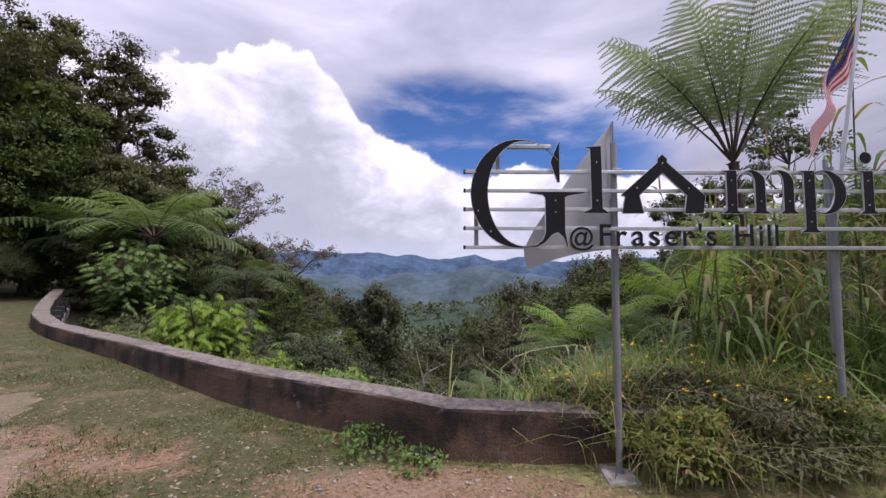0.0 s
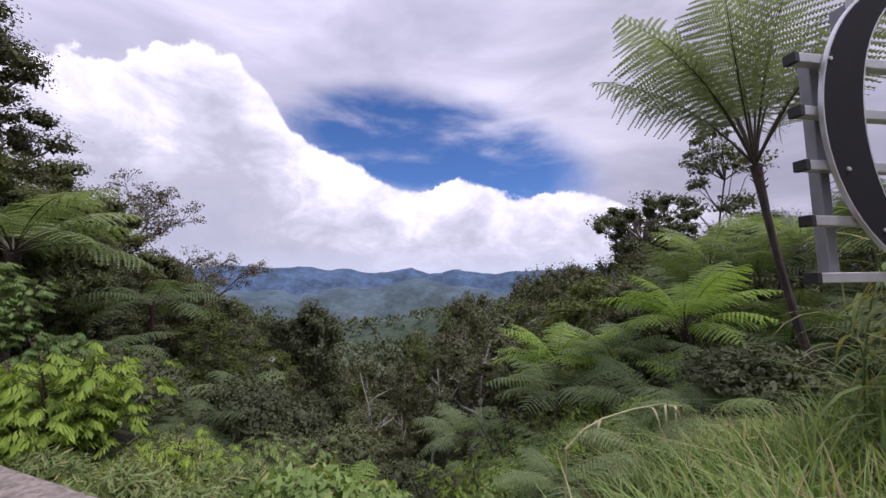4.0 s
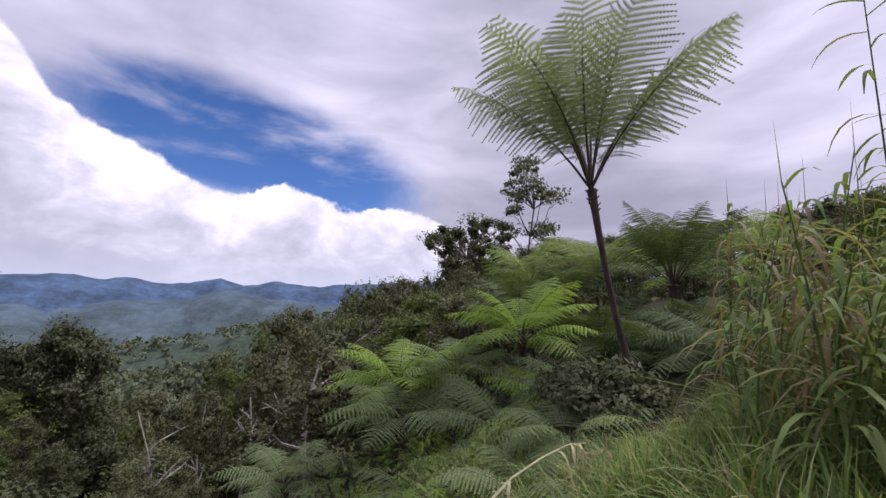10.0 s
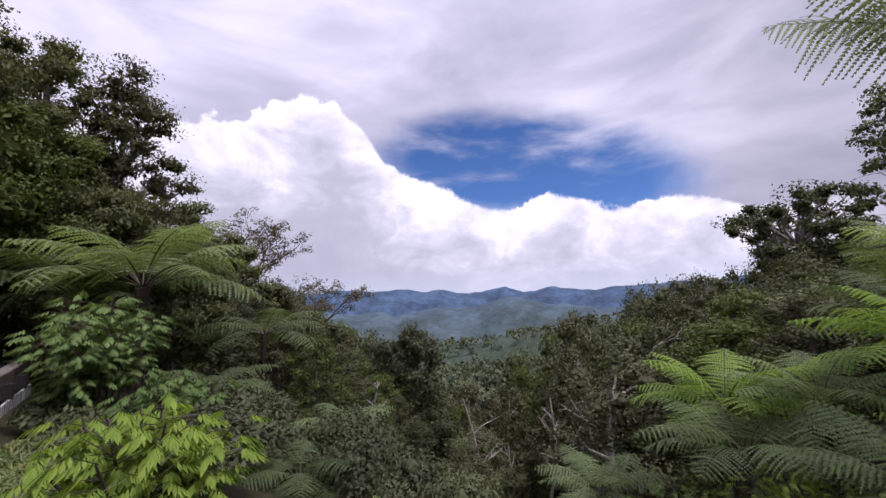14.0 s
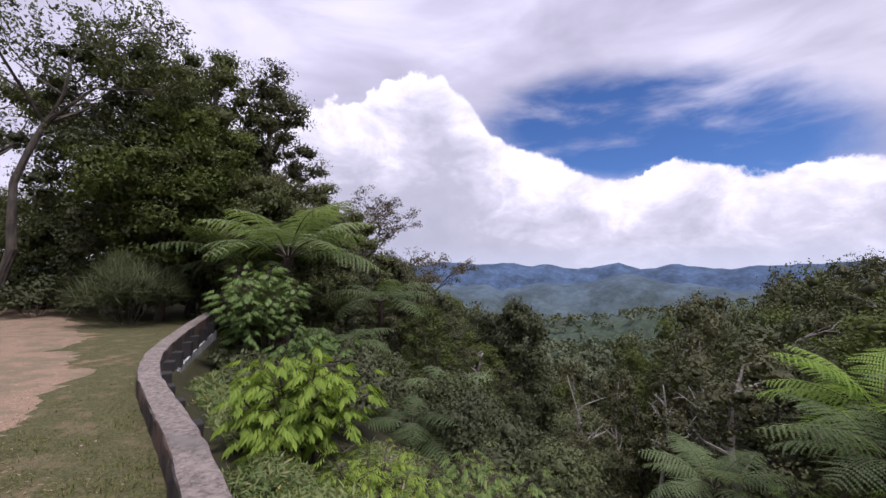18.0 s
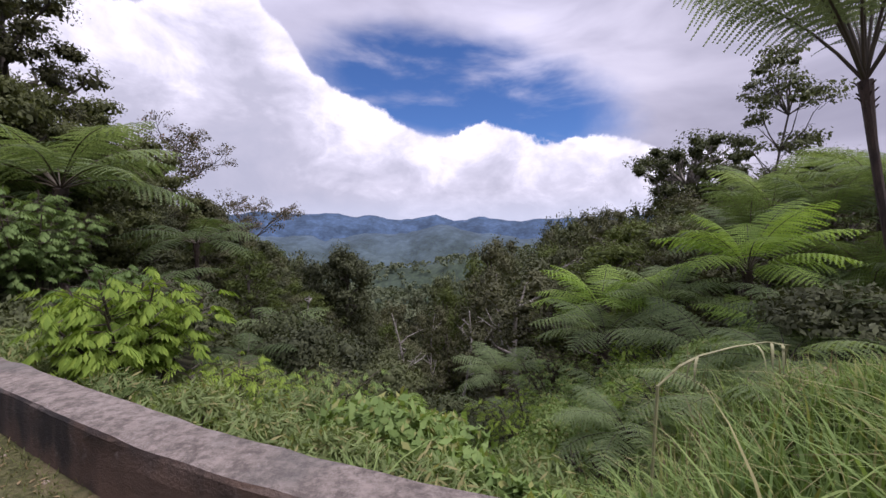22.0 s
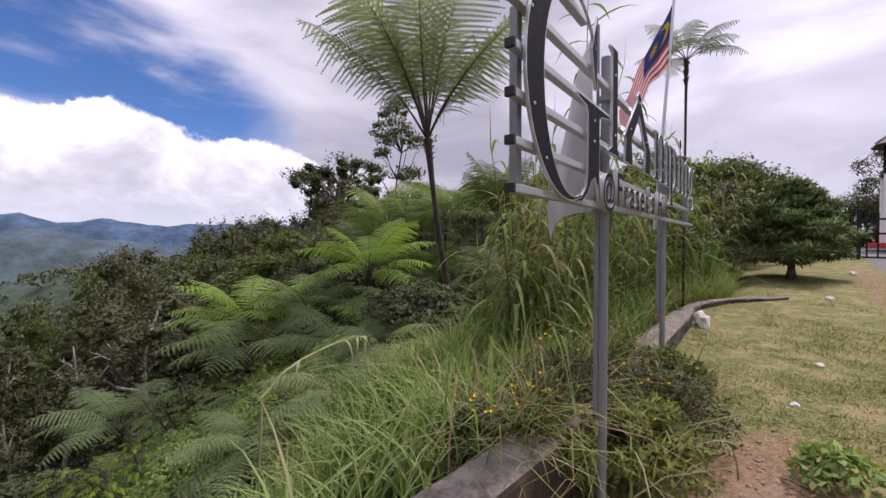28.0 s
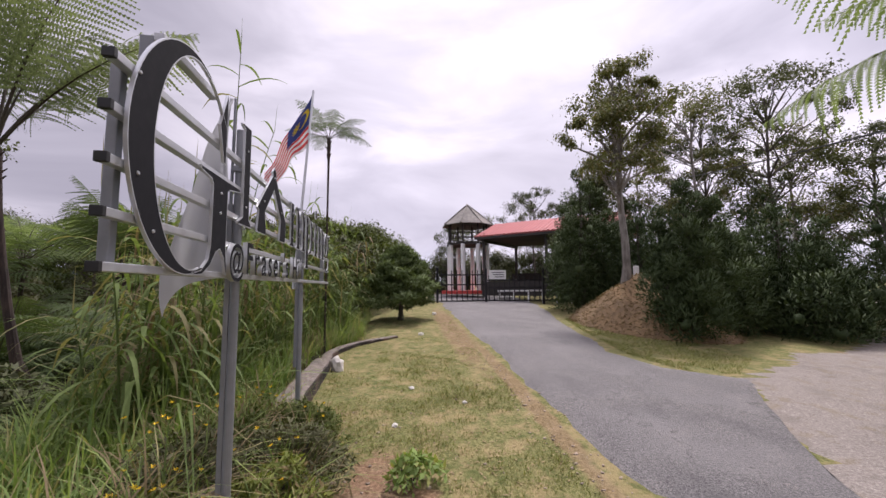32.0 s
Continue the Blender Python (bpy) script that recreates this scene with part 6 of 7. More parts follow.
def undergrowth():
    """Leafy scrub that closes the slopes below the trees, as low cushions."""
    g = np.random.default_rng(21)
    for key, n, lo, hi, leaf in (("wood_mid", 70, 9.0, 60.0, 0.13), ("wood_dark", 380, 10.0, 90.0, 0.15), ("wood_olive", 90, 14.0, 80.0, 0.15)):
        base, way, size, upv, cs, ss = [], [], [], [], [], []
        c = 0
        while c < n:
            az = g.uniform(-75, 85)
            r = lo * (hi / lo) ** g.random() + 2.0
            x, y = 0.5 + r * math.sin(radians(az)), 3.4 + r * math.cos(radians(az))
            d0 = outside(x, y)
            if d0 < 1.6 or (2.0 < x < 15 and y < 10):
                continue
            c += 1
            z = land(x, y)
            s = g.uniform(0.5, 1.1) * (0.5 + 0.036 * r) * (0.6 if d0 < 3 else 1.0)
            m = 240
            d = unit(g.normal(size=(m, 3)))
            d[:, 2] = np.abs(d[:, 2])
            base.append(np.array([x, y, z]) + d * s * np.array([1, 1, 0.8]) * (0.65 + 0.4 * g.random((m, 1))))
            cs.append((x, y, z))
            ss.append(s * 0.5)
            w = np.cross(d, g.normal(size=(m, 3))) + d * 0.35
            w[:, 2] -= 0.25
            way.append(w)
            upv.append(unit(d + np.array([0, 0, 0.3]) + g.normal(size=(m, 3)) * 0.35))
            size.append(1.6 * leaf * (0.7 + 0.012 * r) * g.uniform(0.6, 1.4, m))
        L = np.concatenate(size)
        upv = np.concatenate(upv)
        ob = new("undergrowth", leaf_mesh("undergrowth", np.concatenate(base), np.concatenate(way), L, L * 0.5, M[key], 0.15, upv, True, upv, cores(cs, ss, 0.8, g)))
        tagged(ob, {"wood_olive": "olive scrub covering the far slope", "wood_mid": "dense green scrub covering the slope", "wood_dark": "dark shaded scrub under the forest"}[key], "undergrowth", kind="stuff")


undergrowth()

# shrubs right outside the wall
for x, y, r, top, n, blade, m, s, label in ((-4.1, 7.6, 1.25, 1.15, 480, 0.155, "shrub_bright", 2, "bright lime-green shrub with large drooping leaflets outside the wall"), (-8.6, 11.2, 1.5, 2.5, 720, 0.17, "shrub_deep", 4, "green shrub with layered drooping leaves beyond the wall"),
                                     (-6.7, 11.0, 1.2, 1.0, 480, 0.16, "shrub_deep", 6, "green shrub with layered drooping leaves beyond the wall"), (-2.7, 7.2, 0.9, 0.0, 200, 0.14, "shrub_bright", 9, "low bright shrub with drooping leaves under the wall"),
                                     (-4.9, 8.9, 1.0, 0.4, 220, 0.15, "shrub_mid", 10, "low green shrub with drooping leaves under the wall"), (-1.3, 7.8, 1.0, -1.3, 220, 0.14, "shrub_mid", 17, "low green shrub with drooping leaves under the wall"),
                                     (0.2, 9.6, 1.3, -2.4, 260, 0.16, "shrub_mid", 11, "fresh green shrub with drooping leaves below the wall"), (1.7, 10.4, 1.6, -1.6, 340, 0.15, "shrub_bright", 12, "fresh green shrub with drooping leaves below the wall"),
                                     (3.0, 12.3, 1.6, -1.4, 340, 0.15, "shrub_mid", 13, "fresh green shrub with drooping leaves below the wall"), (3.4, 8.6, 1.2, -0.9, 260, 0.14, "shrub_bright", 14, "fresh green shrub with drooping leaves below the wall"),
                                     (-2.4, 9.6, 1.4, -1.4, 300, 0.16, "shrub_mid", 15, "fresh green shrub with drooping leaves below the wall"), (4.6, 11.4, 1.5, -0.9, 300, 0.15, "shrub_bright", 16, "fresh green shrub with drooping leaves below the wall"),
                                     (2.0, 7.6, 0.9, -1.3, 200, 0.13, "shrub_mid", 18, "fresh green shrub with drooping leaves below the wall")):
    fine = s > 6     # the low ones are feathery
    palmate_shrub("shrub", label, on(x, y), r, max(0.7, top - land(x, y)), n * 2 if fine else n, blade * 0.72 if fine else blade, M[m], s, 0.2 if fine else 0.34)
for i, (x, y, r, h, m) in enumerate(((-0.9, 6.2, 1.0, 0.9, "shrub_mid"), (-5.0, 9.6, 1.2, 1.4, "wood_dark"), (0.0, 12.4, 1.8, 1.8, "wood_mid"), (-3.4, 12.4, 1.8, 1.8, "wood_dark"), (-6.2, 11.6, 1.3, 1.6, "wood_dark"), (0.8, 7.4, 1.0, 0.9, "fern"),
                                     (-4.6, 14.4, 1.9, 2.2, "wood_mid"), (-7.6, 14.6, 1.6, 1.8, "wood_mid"), (-0.2, 5.2, 0.7, 0.6, "shrub_mid"), (1.3, 5.6, 0.8, 0.6, "shrub_mid"), (5.8, 8.4, 1.2, 1.2, "wood_dark"), (-6.4, 9.0, 0.8, 0.7, "wood_mid"), (-7.7, 10.2, 0.8, 0.7, "wood_mid"), (-8.9, 10.9, 0.8, 0.9, "wood_mid"), (-6.9, 9.9, 0.8, 0.8, "wood_dark"), (-1.8, 14.8, 2.0, 2.4, "wood_mid"))):
    shrub("shrub", "leafy green shrub on the bank below the wall", on(x, y), r, h, 3600, 0.11, M[m], 70 + i, aspect=0.5, group="shrubs below the wall")


for i, (x, y, r, top) in enumerate(((2.0, 9.3, 1.1, -1.35), (2.9, 8.9, 1.0, -1.0), (1.2, 9.0, 1.0, -1.9), (3.7, 9.7, 1.2, -0.85), (2.6, 10.4, 1.2, -1.3), (0.4, 8.2, 0.9, -2.0), (4.6, 9.0, 1.0, -0.7))):
    shrub("shrub", "feathery green shrub on the bank below the wall", on(x, y), r, max(0.8, top - land(x, y)), 5200, 0.07, M["shrub_mid"], 700 + i, aspect=0.42, group="feathery shrubs below the wall")


# narrow-leaved scrub along the outer foot of the wall
for i, (x, y, r, top) in enumerate(((-7.0, 8.7, 0.5, -0.6), (-6.1, 8.1, 0.5, -0.6), (-5.2, 7.6, 0.5, -0.5), (-3.5, 6.5, 0.6, 0.2), (-2.6, 6.2, 0.7, 0.15), (-1.9, 5.8, 0.6, 0.1), (-1.2, 5.5, 0.6, 0.05), (-0.5, 5.1, 0.55, 0.0),
                                    (-2.2, 7.0, 0.8, -0.2), (-1.3, 6.6, 0.8, -0.4), (-0.4, 6.2, 0.8, -0.5), (0.3, 5.4, 0.6, -0.1), (-3.2, 7.8, 0.8, -0.2))):
    shrub("shrub", "feathery narrow-leaved scrub at the outer foot of the wall", on(x, y), r, max(0.5, top - land(x, y)), 3600, 0.115, M["shrub_fine"], 750 + i, droop=0.45, aspect=0.15, group="scrub outside the wall")


# how high the bank's growth stands, as seen from the wall: azimuth, elevation
BANK = [(-40, -34), (0, -31), (15, -25), (25, -21), (35, -18), (50, -17), (58, -15), (63, -11), (67, -8), (72, -3), (77, 4), (82, 8), (95, 10)]


def head_room(x, y, z):
    """Height that growth at this spot may reach."""
    az, r = math.degrees(math.atan2(x, y - 3.6)), math.hypot(x, y - 3.6)
    return 1.73 + r * math.tan(radians(lerp(BANK, az))) - z


def grass_bank():
    """Tall grass and reeds on the bank behind the wall and the sign, in tussocks with gaps."""
    g = np.random.default_rng(8)
    for key, n, hmin, hmax, wid in (("grass", 24000, 0.5, 1.25, 0.018), ("dry", 1700, 0.5, 1.6, 0.010), ("reed", 3000, 0.9, 2.6, 0.030)):
        pts, hts, lean = [], [], []
        tufts = []
        while len(tufts) < n // 16:
            x = g.uniform(-0.8, 15.0) if key == "grass" else g.uniform(2.2, 15.0)
            y = g.uniform(3.6, 11.0)
            d = outside(x, y)
            if d < 0.42 or d > 6.5 or (x < 2.0 and d > 1.8 + 2.4 * max(0, x)) or (key == "reed" and (x < 3.0 or d < 0.9)):
                continue
            z = land(x, y) - 0.03
            room = head_room(x, y, z)
            if room < 0.22 or (key == "reed" and room < 0.8):
                continue
            if noise.noise(Vector((x * 0.8, y * 0.8, n * 0.01))) < (-0.05 if key == "grass" else 0.05):
                continue
            tufts.append((x, y, z, room))
        for x, y, z, room in tufts:
            big = g.uniform(0.45, 1.0)
            spread = g.uniform(0.05, 0.20)
            for k in range(int(g.uniform(9, 23))):
                px, py = x + g.normal() * spread, y + g.normal() * spread
                if outside(px, py) < 0.34:
                    continue
                pts.append((px, py, land(px, py) - 0.03))
                hts.append(room * g.uniform(0.55, 1.1) if key == "reed" and room < 3.0 else min(room * g.uniform(0.75, 1.15), g.uniform(hmin, hmax) * big * (0.5 if px < 0.8 else 1.0)))
                lean.append(g.uniform(0.1, 1.0) if g.random() < 0.75 else g.uniform(0.9, 1.7))
        p = np.array(pts)
        k = len(p)
        me = blades("tall_grass", p, g.uniform(0, 6.283, k), np.array(hts), np.array(lean), wid * g.uniform(0.6, 1.5, k), M[key], 5)
        tagged(new("tall_grass", me), {"grass": "tall lush green grass on the bank", "dry": "dry straw-coloured grass stems on the bank", "reed": "coarse reedy grass behind the sign"}[key], "grass", kind="stuff")


grass_bank()


def strap_grass():
    """Clumps of broad upright strap leaves close behind the wall and the sign."""
    g = np.random.default_rng(19)
    pts, hts, lean = [], [], []
    while len(pts) < 2600:
        x, y = g.uniform(0.6, 8.0), g.uniform(3.9, 6.6)
        if outside(x, y) < 0.5:
            continue
        room = max(0.45, head_room(x, y, land(x, y)))
        for _ in range(int(g.uniform(8, 18))):
            px, py = x + g.normal() * 0.09, y + g.normal() * 0.09
            pts.append((px, py, land(px, py) - 0.03))
            hts.append(min(room * g.uniform(0.6, 1.05), g.uniform(0.5, 1.1)))
            lean.append(g.uniform(0.1, 0.9))
    n = len(pts)
    me = blades("tall_grass", np.array(pts), g.uniform(0, 6.283, n), np.array(hts), np.array(lean), 0.034 * g.uniform(0.6, 1.4, n), M["shrub_mid"], 5)
    tagged(new("tall_grass", me), "broad bright green strap leaves behind the wall", "grass", kind="stuff")


strap_grass()


def lawn():
    """Short turf blades on the terrace, in tufts, thinner over bare earth."""
    g = np.random.default_rng(14)
    pts, hts = [], []
    while len(pts) < 85000:
        x, y = g.uniform(-8, 14), g.uniform(-1.5, 9.0)
        d = outside(x, y)
        if d > -0.03:
            continue
        near = math.hypot(x - 1.0, y - 2.3)
        lush = noise.noise(Vector((x * 0.8, y * 0.8, 4.0))) + 0.7 * noise.noise(Vector((x * 3.1, y * 3.1, 9.0)))
        if g.random() > max(0.08, 1.0 - near / 11.0) or lush < -0.16:
            continue
        if (2.8 < x and y < 0.75) or y < np.interp(x, [-8, -5.5, -3.4, -2, -1, 0.2, 1.6, 2.8], [6.2, 4.4, 3.2, 2.3, 1.2, 0.2, -0.4, 0.6]):
            continue
        if ((x - 0.8) / 1.5) ** 2 + ((y - 2.95) / 0.42) ** 2 < 0.9 or ((x - 2.9) / 1.2) ** 2 + ((y - 2.5) / 0.5) ** 2 < 0.9:
            if g.random() < 0.85:
                continue
        tall = 0.022 + 0.050 * max(0.0, lush + 0.1)
        for _ in range(int(g.uniform(2, 6))):
            px, py = x + g.normal() * 0.025, y + g.normal() * 0.025
            pts.append((px, py, land(px, py) - 0.01))
            hts.append(tall * g.uniform(0.6, 1.8))
    while len(pts) < 115000:
        x = g.uniform(6.4, 15.0)
        y = float(np.interp(x, [6.4, 8.2, 11.8, 16.0], [-2.75, -2.45, -3.0, -3.95])) - 2.4 * g.random() ** 1.4
        if x > 6.5 + max(0.0, -y - 3.5) * 0.9 and noise.noise(Vector((x * 1.5, y * 1.5, 2.0))) > -0.25:
            for _ in range(3):
                px, py = x + g.normal() * 0.03, y + g.normal() * 0.03
                pts.append((px, py, land(px, py) - 0.01))
                hts.append(g.uniform(0.03, 0.09))
    p = np.array(pts)
    k = len(p)
    east = p[:, 0] + g.normal(size=k) * 0.5 > 1.2
    for pick, mat, label in ((east, "lawn", "short patchy turf, partly dry"), (~east, "lawn_green", "short dark green turf along the wall")):
        n = int(pick.sum())
        me = blades("lawn", p[pick], g.uniform(0, 6.283, n), np.array(hts)[pick], g.uniform(0.3, 1.6, n), g.uniform(0.005, 0.012, n), M[mat], 1)
        tagged(new("lawn", me), label, "grass", kind="stuff")
    # fallen leaves and small stones
    n = 9000
    xy = np.stack([g.uniform(-7, 12, n), g.uniform(0.7, 5.5, n)], 1)
    xy = np.array([q for q in xy if outside(*q) < -0.05])
    base = np.array([(x, y, land(x, y) + 0.012) for x, y in xy])
    k = len(base)
    w = np.stack([g.normal(size=k), g.normal(size=k), g.normal(size=k) * 0.12], 1)
    ob = new("leaf_litter", leaf_mesh("leaf_litter", base, w, 0.045 * g.uniform(0.35, 1.5, k), 0.018, M["litter"], 0.1, np.tile([0, 0, 1.0], (k, 1))))
    tagged(ob, "dry fallen leaves scattered on the turf", "leaf litter", kind="stuff")


lawn()


def pebbles():
    """Loose grit and chips on the bare earth, the lane and the verge of the drive."""
    g = np.random.default_rng(41)
    vs, qs = [], []
    cube = np.array([(x, y, z) for z in (-1, 1) for x, y in ((-1, -1), (1, -1), (1, 1), (-1, 1))], float)
    faces = np.array([(3, 2, 1, 0), (4, 5, 6, 7), (0, 1, 5, 4), (1, 2, 6, 5), (2, 3, 7, 6), (3, 0, 4, 7)])
    spots = ((0.8, 2.95, 1.2, 0.3, 500), (-2.6, 3.1, 1.5, 0.7, 700), (-4.8, 4.0, 2.4, 1.6, 900), (2.9, 2.4, 1.0, 0.4, 350), (6.0, 0.70, 4.0, 0.14, 800), (8.0, 1.6, 5.0, 0.9, 260))
    for cx, cy, rx, ry, n in spots:
        for x, y in zip(cx + g.normal(size=n) * rx, cy + g.normal(size=n) * ry):
            if outside(x, y) > -0.06:
                continue
            r = 0.003 + 0.014 * g.random() ** 5
            k = cube * (1 + 0.35 * g.normal(size=(8, 3))) * r * np.array([1.0, 0.8, 0.5])
            a = g.uniform(0, 6.28)
            rot = np.array([[math.cos(a), -math.sin(a), 0], [math.sin(a), math.cos(a), 0], [0, 0, 1]])
            qs.append(faces + 8 * len(vs))
            vs.append(k @ rot.T + np.array([x, y, land(x, y) + r * 0.2]))
    tagged(new("pebbles", mesh_np("pebbles", np.concatenate(vs), np.concatenate(qs), M["grit"])), "loose earthy grit and chips on the bare earth", "pebbles", kind="stuff")


pebbles()

# the flowering scrub at the foot of the sign, trailing over the wall
SCRUB = ((2.65, 3.16, 0.42, 0.62), (3.2, 3.18, 0.46, 0.72), (3.75, 3.22, 0.42, 0.62), (2.25, 3.62, 0.36, 0.62), (2.75, 3.72, 0.45, 0.80), (3.4, 3.75, 0.5, 0.84), (4.1, 3.7, 0.42, 0.70), (1.95, 3.85, 0.32, 0.55))
gs = np.random.default_rng(31)
six = np.arange(6) * 1.047
FLOWER = leaf_mesh("flower", np.zeros((6, 3)), np.stack([np.cos(six), np.sin(six), np.full(6, 0.35)], 1), 0.02, 0.013, M["flower"], 0.1)
for key, n in (("grass", 420), ("dry", 560), ("reed", 260)):
    pick = gs.integers(0, len(SCRUB), n)
    root = np.array([(SCRUB[q][0] + gs.normal() * 0.22, SCRUB[q][1] + gs.normal() * 0.13, 0) for q in pick])
    root[:, 2] = [terrace(p[0], p[1]) - 0.02 if p[1] < 3.45 else 0.25 for p in root]
    tagged(new("tall_grass", blades("tall_grass", root, gs.uniform(0, 6.283, n), gs.uniform(0.25, 0.85, n), gs.uniform(0.2, 1.5, n), 0.011 * gs.uniform(0.5, 1.5, n), M[key], 4)),
           {"grass": "green grass growing through the scrub", "dry": "dead brown grass stems in the scrub", "reed": "pale grass blades in the scrub"}[key], "grass", kind="stuff")
for i, (x, y, r, h) in enumerate(SCRUB):
    s = shrub("shrub", "tangled green scrub with small yellow flowers by the wall", (x, y, terrace(x, y) - 0.03 if y < 3.5 else 0.05), r * 1.1, h, 3400, 0.055, M[("scrub", "wood_olive", "wood_green")[i % 3]], 90 + i, aspect=0.3, group="scrub at the foot of the sign", stems=14)
    g = np.random.default_rng(i)
    for k in range(14 if y > 3.5 and x < 3 else 4):
        a, q = g.uniform(0, 6.28), r * 0.75 * math.sqrt(g.random())
        f = part("flower", FLOWER, None, s)
        f.matrix_basis = pose(math.cos(a) * q, math.sin(a) * q, h * g.uniform(0.8, 1.12), g.uniform(-25, 25), g.uniform(-25, 25), 0)
shrub("weed", "small leafy weed growing in the turf", on(3.34, 2.2), 0.26, 0.24, 420, 0.07, M["shrub_mid"], 5, category="weed", stems=4)
shrub("weed", "trailing green weeds at the foot of the wall", on(0.1, 3.6), 0.40, 0.16, 500, 0.055, M["shrub_deep"], 6, category="weed", stems=3)
shrub("weed", "trailing green weeds at the foot of the wall", on(0.6, 3.3), 0.26, 0.12, 300, 0.05, M["shrub_deep"], 7, category="weed", stems=3)

# canes behind the sign
CANES = [(5.3, 4.6, 5.3, 0.1, 0.0), (5.9, 4.8, 4.4, 0.4, -0.4), (6.7, 5.1, 4.3, 0.8, -0.6), (7.7, 5.0, 3.7, 1.1, -0.7), (6.2, 4.4, 3.2, 0.4, -0.5), (8.6, 5.0, 3.3, 1.0, -0.9), (9.4, 4.8, 3.6, 1.1, -1.0), (4.8, 5.0, 3.0, -0.4, -0.4)]
g = random.Random(77)
while len(CANES) < 115:
    x = g.uniform(3.6, 15.0)
    y = g.uniform(4.3, 8.4) - max(0.0, x - 9.5) * 0.12
    room = head_room(x, y, land(x, y)) * g.uniform(0.8, 1.35)
    if room < 1.1:
        continue
    if math.atan2(x, y - 3.6) < radians(65):
        room *= 0.62
    CANES.append((x, y, max(0.7, min(room, g.uniform(1.8, 3.6))), g.uniform(-0.6, 0.8), g.uniform(-0.9, 0.2)))
while len(CANES) < 152:
    az, r = radians(g.uniform(65, 79)), g.uniform(3.6, 8.0)
    x, y = r * math.sin(az), 3.6 + r * math.cos(az)
    if outside(x, y) > 0.8:
        CANES.append((x, y, 1.73 + r * math.tan(radians(g.uniform(-4, 15))) - land(x, y), g.uniform(-0.5, 0.7), g.uniform(-0.8, 0.3)))
for i, (x, y, h, lx, ly) in enumerate(CANES):
    old = i > 8 and i % 7 == 0
    cane("cane", "withered brown cane with hanging strap leaves" if old else "tall green cane with long drooping strap leaves", on(x, y), h, (lx, ly), 22 if h > 3 else 17, 120 + i, dead=0.8 if old else 0.0, mat="dry" if old else "reed")
# long bent dry stem arching over the grass beyond the wall
def bent_stem():
    t = thing("bent_grass_stem", "long bent pale green grass stem with hanging dry leaves", "reed", on(1.45, 6.05))
    z0 = land(1.45, 6.05)
    path = [Vector((x - 1.45, y - 6.05, z - z0)) for x, y, z in ((1.45, 6.05, z0 - 0.1), (1.55, 6.07, 0.15), (1.76, 6.10, 0.31), (1.98, 6.14, 0.39), (2.33, 6.17, 0.46), (2.67, 6.20, 0.49), (2.95, 6.24, 0.44))]
    bm = bmesh.new()
    tube(bm, path, [0.015, 0.014, 0.013, 0.011, 0.009, 0.006, 0.003], 6)
    part("stem", bm, M["straw"], t)
    g = random.Random(9)
    for i in range(10):
        k = g.randrange(2, 6)
        p = path[k].lerp(path[min(6, k + 1)], g.random())
        s = Vector((g.uniform(-1, 1), g.uniform(-1, 1), 0)).normalized()
        vs = []
        for j in range(5):
            q = j / 4
            m = p + s * 0.22 * q * (1 - 0.4 * q) + Vector((0, 0, 0.05 * q - 0.30 * q * q))
            w = 0.012 * math.sin(math.pi * min(0.95, 0.2 + 0.8 * q))
            vs += [m - s.cross(Vector((0, 0, 1))) * w, m + s.cross(Vector((0, 0, 1))) * w]
        part("leaf", mesh_np("leaf", [tuple(v) for v in vs], [(2 * j, 2 * j + 1, 2 * j + 3, 2 * j + 2) for j in range(4)], M["straw"]), None, t)


bent_stem()


# ---------------------------------------------------------------- gate, tower and shelter up the drive
def build_gate():
    gx, gz = 21.6, terrace(21.6, 0.0)
    for name, y0, y1, h, label in (("gate", 0.58, -2.0, 1.75, "black iron gate leaf with upright bars"), ("gate", -2.06, -5.2, 1.45, "black iron gate leaf with upright bars"), ("fence", -5.35, -8.3, 1.30, "black iron fence with thin upright bars"),
                                   ("fence", 3.0, 0.72, 1.35, "black iron fence with thin upright bars")):
        t = thing(name, label, name, (gx, 0, gz))
        for z in (0.08, h * 0.55 if name == "gate" else 0.6, h - 0.25):
            b = boxed((-0.02, min(y0, y1), z - 0.035), (0.02, max(y0, y1), z + 0.035), 0.004)
            part("rail", b, M["black_iron"], t)
        n = int(abs(y1 - y0) / 0.27)
        bars = boxed((-0.024, -0.024, 0.05), (0.024, 0.024, h), 0.004)
        first = part("bar", bars, M["black_iron"], t)
        first.location = (0, y0 + (y1 - y0) * 0.5 / n, 0)
        for i in range(1, n):
            o = new("bar", first.data)
            o.parent, o.location = t, (0, y0 + (y1 - y0) * (i + 0.5) / n, 0)
    for y, h in ((0.65, 1.9), (-2.03, 1.85), (-5.28, 1.9)):
        p = new("gate_post", boxed_mesh("gate_post", (-0.06, -0.06, -0.3), (0.06, 0.06, h), 0.01, M["black_iron"]))
        p.location = (gx, y, gz)
        tagged(p, "square black iron gate post", "gate post", "gate posts")
    s = thing("notice_board", "small white notice board with illegible lettering on the gate", "sign", (gx - 0.06, -2.3, gz))
    part("board", boxed((-0.015, -0.85, 1.25), (0.0, 0.0 + 0.1, 1.75), 0.004), M["white"], s)
    for i in range(3):
        part("text_bar", boxed((-0.019, -0.72, 1.60 - i * 0.12), (-0.0155, -0.05 - 0.08 * i, 1.64 - i * 0.12)), M["cap"], s)


def boxed_mesh(name, lo, hi, bevel, mat):
    me = bpy.data.meshes.new(name)
    bm = boxed(lo, hi, bevel)
    bm.to_mesh(me)
    bm.free()
    me.materials.append(mat)
    return me


